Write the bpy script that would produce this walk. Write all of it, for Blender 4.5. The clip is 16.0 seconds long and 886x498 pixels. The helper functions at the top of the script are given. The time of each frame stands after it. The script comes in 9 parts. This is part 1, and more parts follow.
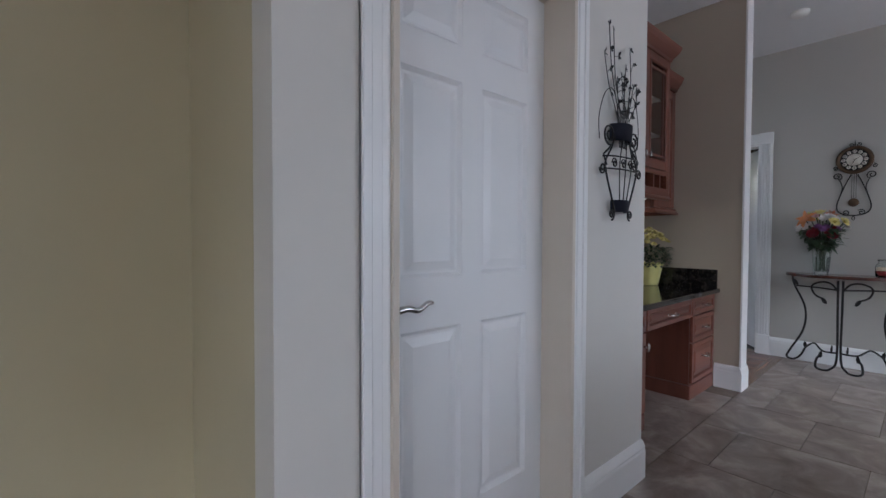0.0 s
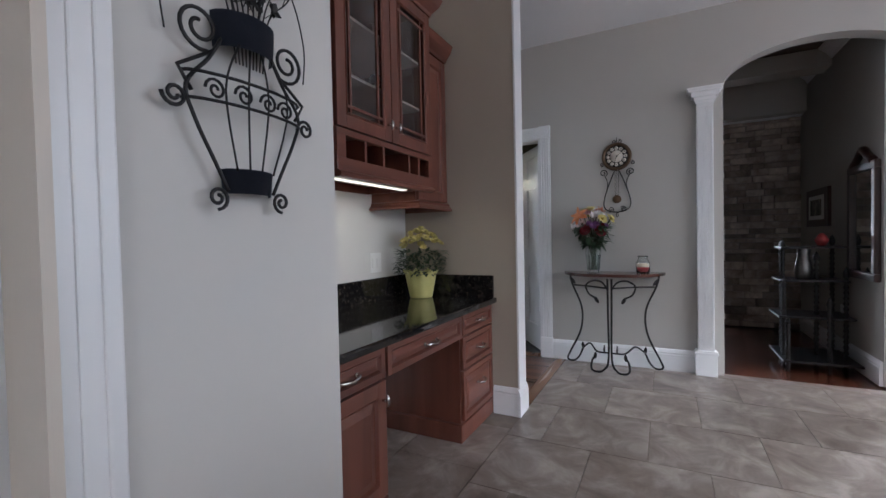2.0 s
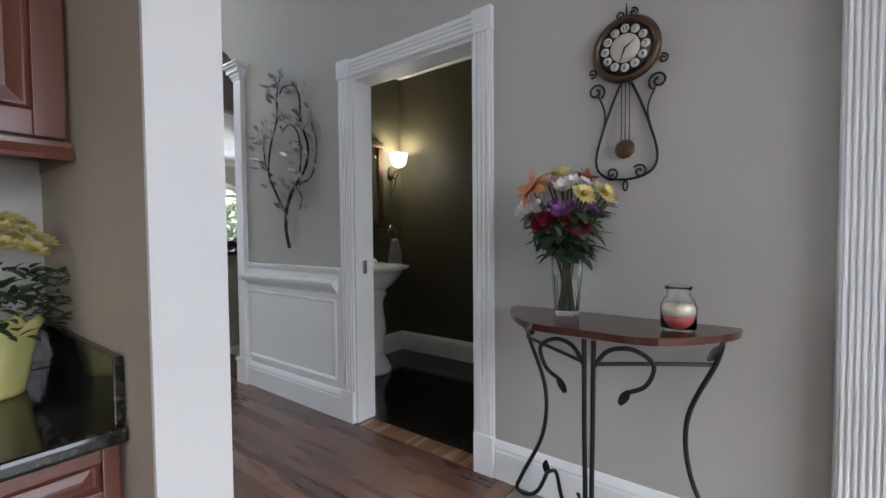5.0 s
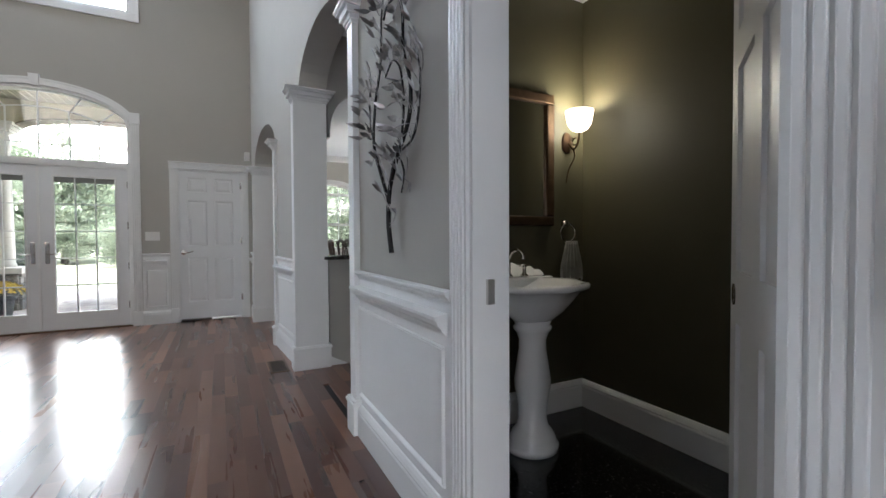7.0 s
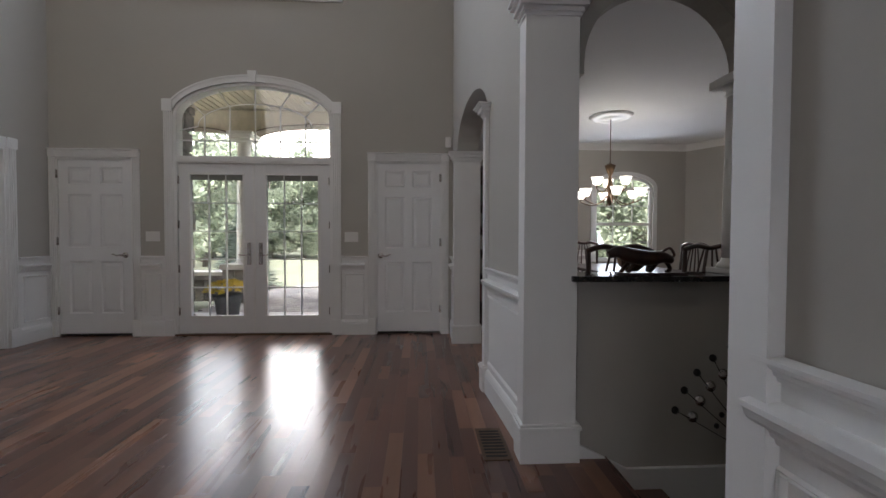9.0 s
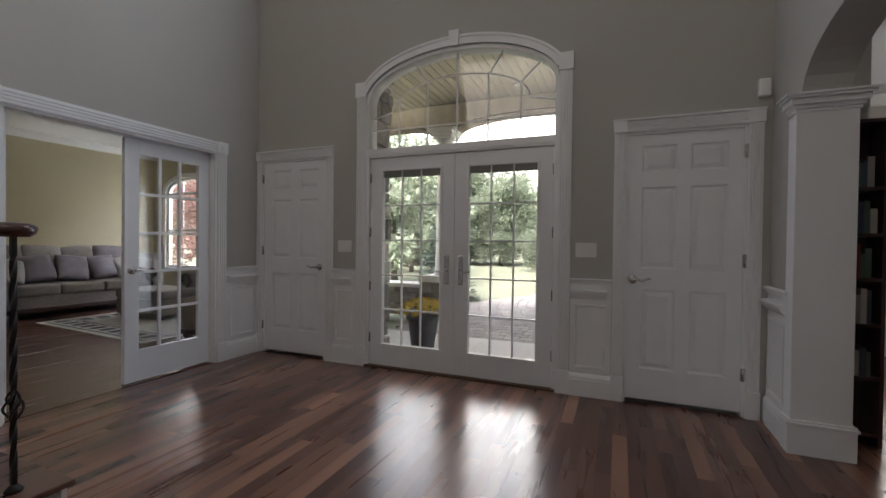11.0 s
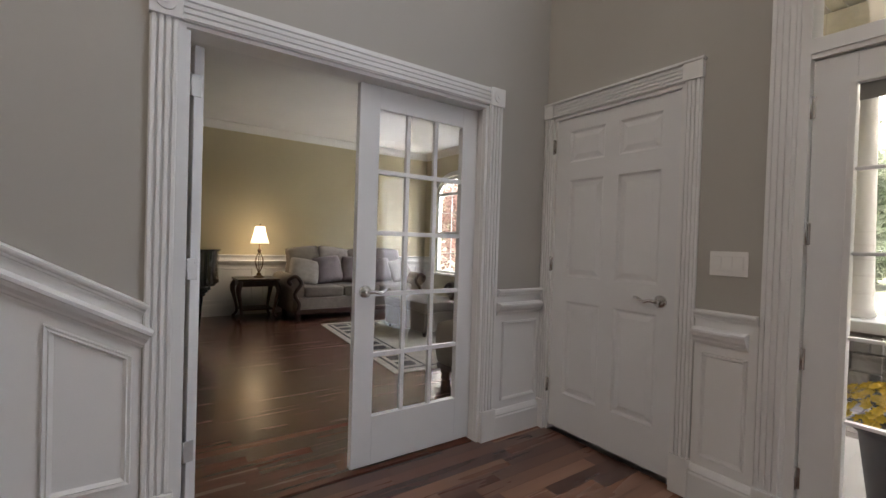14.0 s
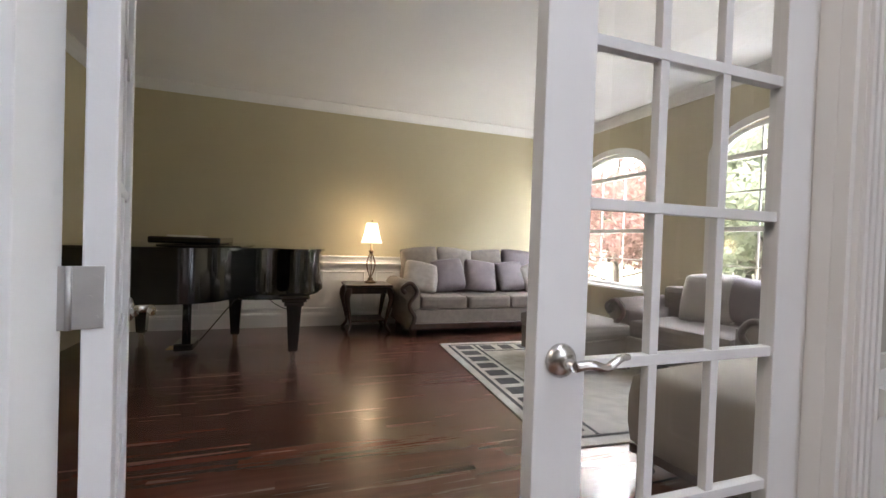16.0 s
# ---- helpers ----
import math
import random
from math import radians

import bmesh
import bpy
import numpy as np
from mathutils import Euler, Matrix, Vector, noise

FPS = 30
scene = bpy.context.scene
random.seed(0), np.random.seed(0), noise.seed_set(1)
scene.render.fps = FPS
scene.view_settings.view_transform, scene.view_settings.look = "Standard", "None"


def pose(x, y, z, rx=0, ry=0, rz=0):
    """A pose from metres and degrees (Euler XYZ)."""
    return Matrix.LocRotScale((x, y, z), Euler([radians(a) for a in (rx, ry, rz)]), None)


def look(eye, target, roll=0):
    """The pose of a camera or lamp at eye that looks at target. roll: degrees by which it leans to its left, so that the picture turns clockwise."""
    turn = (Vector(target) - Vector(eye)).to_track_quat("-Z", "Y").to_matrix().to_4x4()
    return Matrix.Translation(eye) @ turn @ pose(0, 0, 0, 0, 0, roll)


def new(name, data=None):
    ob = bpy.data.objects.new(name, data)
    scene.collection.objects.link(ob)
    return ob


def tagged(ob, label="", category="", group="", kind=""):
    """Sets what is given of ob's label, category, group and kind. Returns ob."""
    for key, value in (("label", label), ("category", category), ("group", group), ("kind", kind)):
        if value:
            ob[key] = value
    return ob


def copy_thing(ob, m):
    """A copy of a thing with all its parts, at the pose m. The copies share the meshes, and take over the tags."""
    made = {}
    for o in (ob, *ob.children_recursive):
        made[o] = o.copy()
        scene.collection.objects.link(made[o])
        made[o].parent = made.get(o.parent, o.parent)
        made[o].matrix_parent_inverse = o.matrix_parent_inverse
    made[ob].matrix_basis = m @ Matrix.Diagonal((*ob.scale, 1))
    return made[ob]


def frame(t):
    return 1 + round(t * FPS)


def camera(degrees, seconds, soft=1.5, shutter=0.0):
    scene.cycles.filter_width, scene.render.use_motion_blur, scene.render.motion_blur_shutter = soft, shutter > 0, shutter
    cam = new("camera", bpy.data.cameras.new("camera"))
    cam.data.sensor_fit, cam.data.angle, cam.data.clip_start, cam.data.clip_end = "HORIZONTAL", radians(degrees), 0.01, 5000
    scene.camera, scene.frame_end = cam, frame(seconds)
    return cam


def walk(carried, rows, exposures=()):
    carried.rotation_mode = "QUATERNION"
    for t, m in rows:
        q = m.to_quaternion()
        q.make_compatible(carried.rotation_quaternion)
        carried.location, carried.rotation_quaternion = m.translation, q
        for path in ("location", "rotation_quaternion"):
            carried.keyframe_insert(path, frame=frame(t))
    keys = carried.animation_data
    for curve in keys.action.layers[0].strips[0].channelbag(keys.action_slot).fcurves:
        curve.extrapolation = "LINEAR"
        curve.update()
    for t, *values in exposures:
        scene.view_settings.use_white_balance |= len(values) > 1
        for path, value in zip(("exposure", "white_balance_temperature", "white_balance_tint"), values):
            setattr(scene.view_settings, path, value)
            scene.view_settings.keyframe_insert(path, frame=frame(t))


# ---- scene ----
cam = camera(91.7, 16.0)
PATH = [
    (0, (0.214, -0.39, 1.125), (1.537, 1.11, 1.075), 0.2),
    (0.5, (0.437, -0.285, 1.142), (1.974, 0.994, 1.082), -0.2),
    (1, (0.677, -0.259, 1.146), (2.363, 0.815, 1.075), -0.5),
    (1.5, (1.013, -0.283, 1.13), (2.779, 0.656, 1.081), -0.8),
    (2, (1.338, -0.305, 1.135), (3.115, 0.612, 1.088), -1.2),
    (2.5, (1.665, -0.333, 1.14), (3.44, 0.587, 1.093), -1.4),
    (3, (2.037, -0.387, 1.148), (3.81, 0.537, 1.099), -1.5),
    (3.5, (2.417, -0.401, 1.124), (4.182, 0.539, 1.076), -1.6),
    (3.7, (2.552, -0.416, 1.139), (4.313, 0.53, 1.077), -1.3),
    (5.8, (4.2, -0.232, 1.129), (5.58, 1.213, 1.066), -0.4),
    (6, (4.286, -0.166, 1.117), (5.602, 1.338, 1.053), -0.4),
    (6.5, (4.512, 0.116, 1.11), (5.631, 1.773, 1.059), -0.4),
    (7, (4.675, 0.43, 1.111), (5.594, 2.206, 1.062), -0.3),
    (7.5, (4.731, 0.802, 1.1), (5.446, 2.67, 1.051), -0.1),
    (8, (4.742, 1.21, 1.122), (5.266, 3.14, 1.066), -0.1),
    (8.5, (4.742, 1.62, 1.143), (5.088, 3.588, 1.088), 0.0),
    (9, (4.698, 2.042, 1.152), (4.805, 4.038, 1.101), 0.2),
    (9.2, (4.635, 2.228, 1.153), (4.657, 4.227, 1.105), 0.3),
    (11.3, (4.066, 3.788, 1.21), (3.189, 5.585, 1.184), 0.8),
    (11.5, (4.023, 3.896, 1.216), (3.068, 5.653, 1.189), 0.9),
    (12, (3.759, 4.171, 1.22), (2.624, 5.818, 1.193), 1.1),
    (12.5, (3.465, 4.43, 1.215), (2.176, 5.958, 1.19), 1.2),
    (13, (3.157, 4.622, 1.214), (1.721, 6.013, 1.189), 1.4),
    (13.5, (2.817, 4.783, 1.219), (1.262, 6.041, 1.191), 1.5),
    (14, (2.486, 4.97, 1.215), (0.846, 6.114, 1.187), 1.8),
    (14.5, (2.153, 5.099, 1.197), (0.428, 6.11, 1.168), 1.8),
    (15, (1.802, 5.205, 1.193), (0.013, 6.098, 1.161), 1.9),
    (15.5, (1.453, 5.328, 1.189), (-0.385, 6.117, 1.157), 2.2),
    (16, (1.112, 5.428, 1.169), (-0.773, 6.098, 1.136), 2.0),
]
EXPOSURES = [  # seconds, stops, white balance, tint
    (0, 2.15, 5600, 9), (0.5, 2.1, 5500, 8), (1.5, 2.25, 5700, 10), (2.5, 2.5, 5800, 10), (3.5, 2.75, 6100, 10), (6, 2.75, 5800, 7), (7, 2.75, 5850, 8), (8, 2.3, 6000, 11), (9, 1.9, 6200, 13), (11.5, 1.65, 6300, 13),
    (12.5, 1.5, 6300, 13), (13.5, 1.95, 6500, 14), (14.5, 2.65, 6900, 15), (15.2, 2.95, 6700, 15), (16, 3.1, 6500, 15)]
walk(cam, [(t, look(eye, target, roll)) for t, eye, target, roll in PATH], EXPOSURES)

# ---- world and light ----
world = bpy.data.worlds.new("overcast_sky")
scene.world = world
world.use_nodes = True
sky = world.node_tree.nodes.new("ShaderNodeTexSky")
sky.sky_type = "NISHITA"
sky.sun_disc = False
sky.sun_elevation, sky.sun_rotation = radians(56), radians(203)
sky.air_density, sky.dust_density = 0.7, 10.0
sky.ozone_density = 0.0
back = world.node_tree.nodes["Background"]
back.inputs["Strength"].default_value = 0.15
world.node_tree.links.new(sky.outputs[0], back.inputs[0])

sun = new("sun", bpy.data.lights.new("sun", "SUN"))
sun.data.energy, sun.data.angle, sun.data.color = 5.0, radians(75), (0.95, 0.985, 1.0)
sun.matrix_world = look((0, 0, 30), (7, 19, 0))


SKYLIGHT = (0.86, 0.95, 1.08)


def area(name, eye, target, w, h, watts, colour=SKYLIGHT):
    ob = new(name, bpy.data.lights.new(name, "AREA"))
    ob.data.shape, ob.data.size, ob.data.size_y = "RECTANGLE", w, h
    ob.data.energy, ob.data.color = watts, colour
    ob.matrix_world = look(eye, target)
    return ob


def bulb(name, place, watts, colour=(1.0, 0.78, 0.5), size=0.04):
    ob = new(name, bpy.data.lights.new(name, "POINT"))
    ob.data.energy, ob.data.color, ob.data.shadow_soft_size = watts, colour, size
    ob.location = place
    return ob


# daylight in the windows of the house, with added lamps noted where they stand
for x in (2.305, 3.215):
    area("door_daylight", (x, 7.17, 1.08), (x, 0, 0.7), 0.56, 1.6, 1.3, SKYLIGHT)
area("transom_daylight", (2.75, 7.05, 2.5), (2.75, 2.5, 0.8), 1.4, 0.5, 1.1, SKYLIGHT)
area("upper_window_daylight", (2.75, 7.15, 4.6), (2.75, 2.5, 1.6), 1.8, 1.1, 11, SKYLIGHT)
# warm fill lamp in an unseen upper hall, added to brighten the front wall
area("upper_fill_lamp", (2.3, 2.2, 4.25), (2.5, 7.2, 1.4), 2.5, 1.4, 9, (1.0, 0.9, 0.77))
area("kitchen_window_daylight", (3.4, -3.85, 1.7), (4.0, 0.5, 0.9), 3.0, 1.7, 8.7, SKYLIGHT)
area("kitchen_side_daylight", (-2.3, -1.9, 1.7), (3.0, -0.5, 1.2), 2.4, 1.7, 3.2, SKYLIGHT)
# lamps hidden outside, above and below the living windows, added to brighten the room
area("living_window_daylight", (-2.7, 10.2, 2.95), (-2.8, 6, 0.4), 3.6, 0.6, 76, SKYLIGHT)
area("living_bounce_lamp", (-2.7, 10.35, 0.3), (-2.7, 7.2, 2.9), 3.6, 0.4, 17, (1.0, 1.0, 0.94))
area("far_window_daylight", (11.4, 0.0, 1.4), (7.6, -1.4, 1.2), 1.1, 1.6, 11, SKYLIGHT)
area("dining_window_daylight", (8.5, 9.75, 1.7), (7.0, 5, 1.0), 1.0, 1.4, 5, SKYLIGHT)

# ---- materials ----
def material(name, colour, rough=0.5, metal=0.0, vary=0.08, scale=6.0, bump=0.0, bump_scale=90.0, coat=0.0, fine=0.0, per_object=0.0):
    """A painted or solid surface: colour with broad and fine variation, and a fine relief."""
    m = bpy.data.materials.new(name)
    m.use_nodes = True
    nt = m.node_tree
    b = nt.nodes["Principled BSDF"]
    b.inputs["Roughness"].default_value, b.inputs["Metallic"].default_value = rough, metal
    b.inputs["Coat Weight"].default_value = coat
    b.inputs["Coat Roughness"].default_value = 0.08
    tc = nt.nodes.new("ShaderNodeTexCoord")
    n1 = nt.nodes.new("ShaderNodeTexNoise")
    n1.inputs["Scale"].default_value, n1.inputs["Detail"].default_value = scale, 4
    nt.links.new(tc.outputs["Object"], n1.inputs["Vector"])
    hsv = nt.nodes.new("ShaderNodeHueSaturation")
    hsv.inputs["Color"].default_value = (*colour, 1)
    mr = nt.nodes.new("ShaderNodeMapRange")
    mr.inputs["From Min"].default_value, mr.inputs["From Max"].default_value = 0.25, 0.75
    mr.inputs["To Min"].default_value, mr.inputs["To Max"].default_value = 1 - vary, 1 + vary
    nt.links.new(n1.outputs["Fac"], mr.inputs["Value"])
    val = mr.outputs["Result"]
    if per_object:
        oi = nt.nodes.new("ShaderNodeObjectInfo")
        mp = nt.nodes.new("ShaderNodeMapRange")
        mp.inputs["To Min"].default_value, mp.inputs["To Max"].default_value = 1 - per_object, 1 + per_object
        nt.links.new(oi.outputs["Random"], mp.inputs["Value"])
        mu = nt.nodes.new("ShaderNodeMath")
        mu.operation = "MULTIPLY"
        nt.links.new(val, mu.inputs[0]), nt.links.new(mp.outputs["Result"], mu.inputs[1])
        val = mu.outputs[0]
    nt.links.new(val, hsv.inputs["Value"])
    nt.links.new(hsv.outputs["Color"], b.inputs["Base Color"])
    rr = nt.nodes.new("ShaderNodeMapRange")
    rr.inputs["To Min"].default_value, rr.inputs["To Max"].default_value = max(rough - 0.06, 0.02), min(rough + 0.06, 1)
    n2 = nt.nodes.new("ShaderNodeTexNoise")
    n2.inputs["Scale"].default_value, n2.inputs["Detail"].default_value = bump_scale, 3
    nt.links.new(tc.outputs["Object"], n2.inputs["Vector"])
    nt.links.new(n2.outputs["Fac"], rr.inputs["Value"])
    nt.links.new(rr.outputs["Result"], b.inputs["Roughness"])
    if bump:
        bp = nt.nodes.new("ShaderNodeBump")
        bp.inputs["Strength"].default_value, bp.inputs["Distance"].default_value = bump, 0.004
        nt.links.new(n2.outputs["Fac"], bp.inputs["Height"])
        nt.links.new(bp.outputs["Normal"], b.inputs["Normal"])
    return m


def wood(name, dark, light, rough=0.3, axis="z", grain=14.0, per_object=0.0, island=0.0, coat=0.0, palette=None):
    """Wood with grain along an axis; boards can differ by object or by island."""
    m = bpy.data.materials.new(name)
    m.use_nodes = True
    nt = m.node_tree
    b = nt.nodes["Principled BSDF"]
    b.inputs["Coat Weight"].default_value, b.inputs["Coat Roughness"].default_value = coat, 0.2
    tc = nt.nodes.new("ShaderNodeTexCoord")
    geo = nt.nodes.new("ShaderNodeNewGeometry")
    oi = nt.nodes.new("ShaderNodeObjectInfo")
    rnd = geo.outputs["Random Per Island"] if island else oi.outputs["Random"]
    off = nt.nodes.new("ShaderNodeVectorMath")
    off.operation = "SCALE"
    off.inputs[0].default_value = (37.0, 11.0, 23.0)
    nt.links.new(rnd, off.inputs["Scale"])
    add = nt.nodes.new("ShaderNodeVectorMath")
    src = nt.nodes.new("ShaderNodeNewGeometry")
    nt.links.new(src.outputs["Position"] if (island or per_object) else tc.outputs["Object"], add.inputs[0])
    nt.links.new(off.outputs[0], add.inputs[1])
    mp = nt.nodes.new("ShaderNodeMapping")
    s = {"x": (0.7, grain, grain), "y": (grain, 0.7, grain), "z": (grain, grain, 0.7)}[axis]
    mp.inputs["Scale"].default_value = s
    nt.links.new(add.outputs[0], mp.inputs["Vector"])
    n = nt.nodes.new("ShaderNodeTexNoise")
    n.inputs["Scale"].default_value, n.inputs["Detail"].default_value, n.inputs["Distortion"].default_value = 1.3, 5, 0.35
    nt.links.new(mp.outputs[0], n.inputs["Vector"])
    ramp = nt.nodes.new("ShaderNodeValToRGB")
    ramp.color_ramp.elements[0].position, ramp.color_ramp.elements[1].position = 0.3, 0.72
    ramp.color_ramp.elements[0].color, ramp.color_ramp.elements[1].color = (*dark, 1), (*light, 1)
    nt.links.new(n.outputs["Fac"], ramp.inputs["Fac"])
    col = ramp.outputs["Color"]
    if palette:
        pr = nt.nodes.new("ShaderNodeValToRGB")
        pr.color_ramp.interpolation = "CONSTANT"
        while len(pr.color_ramp.elements) < len(palette):
            pr.color_ramp.elements.new(0.5)
        for k, (pos, c) in enumerate(palette):
            pr.color_ramp.elements[k].position, pr.color_ramp.elements[k].color = pos, (*c, 1)
        nt.links.new(rnd, pr.inputs["Fac"])
        mx = nt.nodes.new("ShaderNodeMix")
        mx.data_type, mx.blend_type = "RGBA", "MULTIPLY"
        mx.inputs["Factor"].default_value = 1.0
        nt.links.new(col, mx.inputs["A"]), nt.links.new(pr.outputs["Color"], mx.inputs["B"])
        col = mx.outputs["Result"]
    spread = per_object or island
    if spread:
        hv = nt.nodes.new("ShaderNodeHueSaturation")
        mr = nt.nodes.new("ShaderNodeMapRange")
        mr.inputs["To Min"].default_value, mr.inputs["To Max"].default_value = 1 - spread, 1 + spread
        wn = nt.nodes.new("ShaderNodeTexWhiteNoise")
        wn.noise_dimensions = "1D"
        nt.links.new(rnd, wn.inputs["W"])
        nt.links.new(wn.outputs["Value"], mr.inputs["Value"])
        nt.links.new(mr.outputs["Result"], hv.inputs["Value"])
        nt.links.new(col, hv.inputs["Color"])
        col = hv.outputs["Color"]
    nt.links.new(col, b.inputs["Base Color"])
    rr = nt.nodes.new("ShaderNodeMapRange")
    rr.inputs["To Min"].default_value, rr.inputs["To Max"].default_value = max(rough - 0.05, 0.02), rough + 0.08
    nt.links.new(n.outputs["Fac"], rr.inputs["Value"])
    nt.links.new(rr.outputs["Result"], b.inputs["Roughness"])
    bp = nt.nodes.new("ShaderNodeBump")
    bp.inputs["Strength"].default_value, bp.inputs["Distance"].default_value = 0.04, 0.001
    nt.links.new(n.outputs["Fac"], bp.inputs["Height"])
    nt.links.new(bp.outputs["Normal"], b.inputs["Normal"])
    return m


def stony(name, c0, c1, c2, rough, scale, bump=0.1, per_object=0.0, fleck=None):
    """Stone: two tones in clouds, a vein tone, and flecks."""
    m = bpy.data.materials.new(name)
    m.use_nodes = True
    nt = m.node_tree
    b = nt.nodes["Principled BSDF"]
    b.inputs["Roughness"].default_value = rough
    geo = nt.nodes.new("ShaderNodeNewGeometry")
    oi = nt.nodes.new("ShaderNodeObjectInfo")
    sc = nt.nodes.new("ShaderNodeVectorMath")
    sc.operation = "SCALE"
    sc.inputs[0].default_value = (31.0, 17.0, 7.0)
    nt.links.new(oi.outputs["Random"], sc.inputs["Scale"])
    add = nt.nodes.new("ShaderNodeVectorMath")
    nt.links.new(geo.outputs["Position"], add.inputs[0]), nt.links.new(sc.outputs[0], add.inputs[1])
    n = nt.nodes.new("ShaderNodeTexNoise")
    n.inputs["Scale"].default_value, n.inputs["Detail"].default_value, n.inputs["Roughness"].default_value = scale, 8, 0.62
    n.inputs["Distortion"].default_value = 0.6
    nt.links.new(add.outputs[0], n.inputs["Vector"])
    r = nt.nodes.new("ShaderNodeValToRGB")
    r.color_ramp.elements[0].position, r.color_ramp.elements[0].color = 0.3, (*c0, 1)
    r.color_ramp.elements[1].position, r.color_ramp.elements[1].color = 0.68, (*c2, 1)
    r.color_ramp.elements.new(0.5).color = (*c1, 1)
    nt.links.new(n.outputs["Fac"], r.inputs["Fac"])
    col = r.outputs["Color"]
    if fleck:
        v = nt.nodes.new("ShaderNodeTexNoise")
        v.inputs["Scale"].default_value, v.inputs["Detail"].default_value = fleck[1], 2
        nt.links.new(geo.outputs["Position"], v.inputs["Vector"])
        vr = nt.nodes.new("ShaderNodeMapRange")
        vr.inputs["From Min"].default_value, vr.inputs["From Max"].default_value = 0.6, 0.72
        nt.links.new(v.outputs["Fac"], vr.inputs["Value"])
        mx = nt.nodes.new("ShaderNodeMix")
        mx.data_type = "RGBA"
        nt.links.new(vr.outputs["Result"], mx.inputs["Factor"])
        nt.links.new(col, mx.inputs["A"])
        mx.inputs["B"].default_value = (*fleck[0], 1)
        col = mx.outputs["Result"]
    if per_object:
        hv = nt.nodes.new("ShaderNodeHueSaturation")
        mr = nt.nodes.new("ShaderNodeMapRange")
        mr.inputs["To Min"].default_value, mr.inputs["To Max"].default_value = 1 - per_object, 1 + per_object
        nt.links.new(oi.outputs["Random"], mr.inputs["Value"])
        nt.links.new(mr.outputs["Result"], hv.inputs["Value"])
        nt.links.new(col, hv.inputs["Color"])
        col = hv.outputs["Color"]
    nt.links.new(col, b.inputs["Base Color"])
    bp = nt.nodes.new("ShaderNodeBump")
    bp.inputs["Strength"].default_value, bp.inputs["Distance"].default_value = bump, 0.006
    nt.links.new(n.outputs["Fac"], bp.inputs["Height"])
    nt.links.new(bp.outputs["Normal"], b.inputs["Normal"])
    return m


def clear(name, colour=(1, 1, 1), rough=0.0, ior=1.45):
    m = bpy.data.materials.new(name)
    m.use_nodes = True
    b = m.node_tree.nodes["Principled BSDF"]
    b.inputs["Base Color"].default_value = (*colour, 1)
    b.inputs["Roughness"].default_value, b.inputs["IOR"].default_value = rough, ior
    b.inputs["Transmission Weight"].default_value = 1.0
    return m


def glowing(name, colour, strength):
    m = bpy.data.materials.new(name)
    m.use_nodes = True
    b = m.node_tree.nodes["Principled BSDF"]
    b.inputs["Base Color"].default_value = (0.9, 0.85, 0.75, 1)
    b.inputs["Emission Color"].default_value = (*colour, 1)
    b.inputs["Emission Strength"].default_value = strength
    return m


WHITE = material("white_trim_paint", (0.78, 0.78, 0.77), 0.38, vary=0.025, scale=3, bump=0.03, bump_scale=140)
DOORW = material("white_door_paint", (0.76, 0.765, 0.77), 0.36, vary=0.025, scale=4, bump=0.03, bump_scale=160)
GREIGE = material("greige_wall_paint", (0.43, 0.41, 0.37), 0.75, vary=0.03, scale=1.5, bump=0.05, bump_scale=220)
JAMBTAN = material("pale_tan_jamb", (0.62, 0.555, 0.47), 0.5, vary=0.04, scale=3)
TAN = material("tan_wall_paint", (0.42, 0.36, 0.285), 0.75, vary=0.03, scale=1.5, bump=0.05, bump_scale=220)
CREAM = material("cream_wall_paint", (0.62, 0.60, 0.56), 0.7, vary=0.03, scale=1.5, bump=0.05, bump_scale=220)
YELLOW = material("yellow_wall_paint", (0.507, 0.452, 0.305), 0.75, vary=0.03, scale=1.5, bump=0.05, bump_scale=220)
OLIVE = material("olive_wall_paint", (0.07, 0.063, 0.035), 0.6, vary=0.04, scale=2, bump=0.05, bump_scale=220)
CEIL = material("ceiling_paint", (0.74, 0.74, 0.74), 0.85, vary=0.02, scale=2, bump=0.06, bump_scale=180)
CHERRY = wood("cherry_wood", (0.11, 0.036, 0.024), (0.2, 0.07, 0.044), 0.3, "z", 9, coat=0.3)
CHERRYX = wood("cherry_wood_level", (0.11, 0.036, 0.024), (0.2, 0.07, 0.044), 0.3, "x", 9, coat=0.3)
DARKWOOD = wood("dark_wood", (0.02, 0.008, 0.006), (0.06, 0.025, 0.016), 0.3, "z", 10, coat=0.3)
TABLEWOOD = wood("red_brown_table_wood", (0.06, 0.017, 0.01), (0.1, 0.03, 0.016), 0.22, "y", 10, coat=0.5)
FLOORPAL = ((0.0, (0.85, 0.7, 0.64)), (0.2, (1.25, 1.06, 0.95)), (0.4, (0.66, 0.5, 0.48)), (0.56, (1.95, 1.78, 1.5)), (0.68, (0.95, 0.74, 0.66)), (0.84, (1.5, 1.32, 1.12)))
PLANK = wood("hardwood_plank", (0.1, 0.052, 0.038), (0.14, 0.077, 0.056), 0.27, "y", 9, per_object=0.14, coat=0.35, palette=FLOORPAL)
PLANKS = wood("hardwood_planks", (0.1, 0.052, 0.038), (0.14, 0.077, 0.056), 0.27, "y", 9, island=0.14, coat=0.35, palette=FLOORPAL)
REDPLANKS = wood("red_hardwood_planks", (0.1, 0.03, 0.018), (0.19, 0.065, 0.035), 0.22, "y", 16, island=0.2, coat=0.4)
BORDER = wood("hardwood_border", (0.17, 0.085, 0.045), (0.27, 0.14, 0.075), 0.25, "x", 12, coat=0.3)
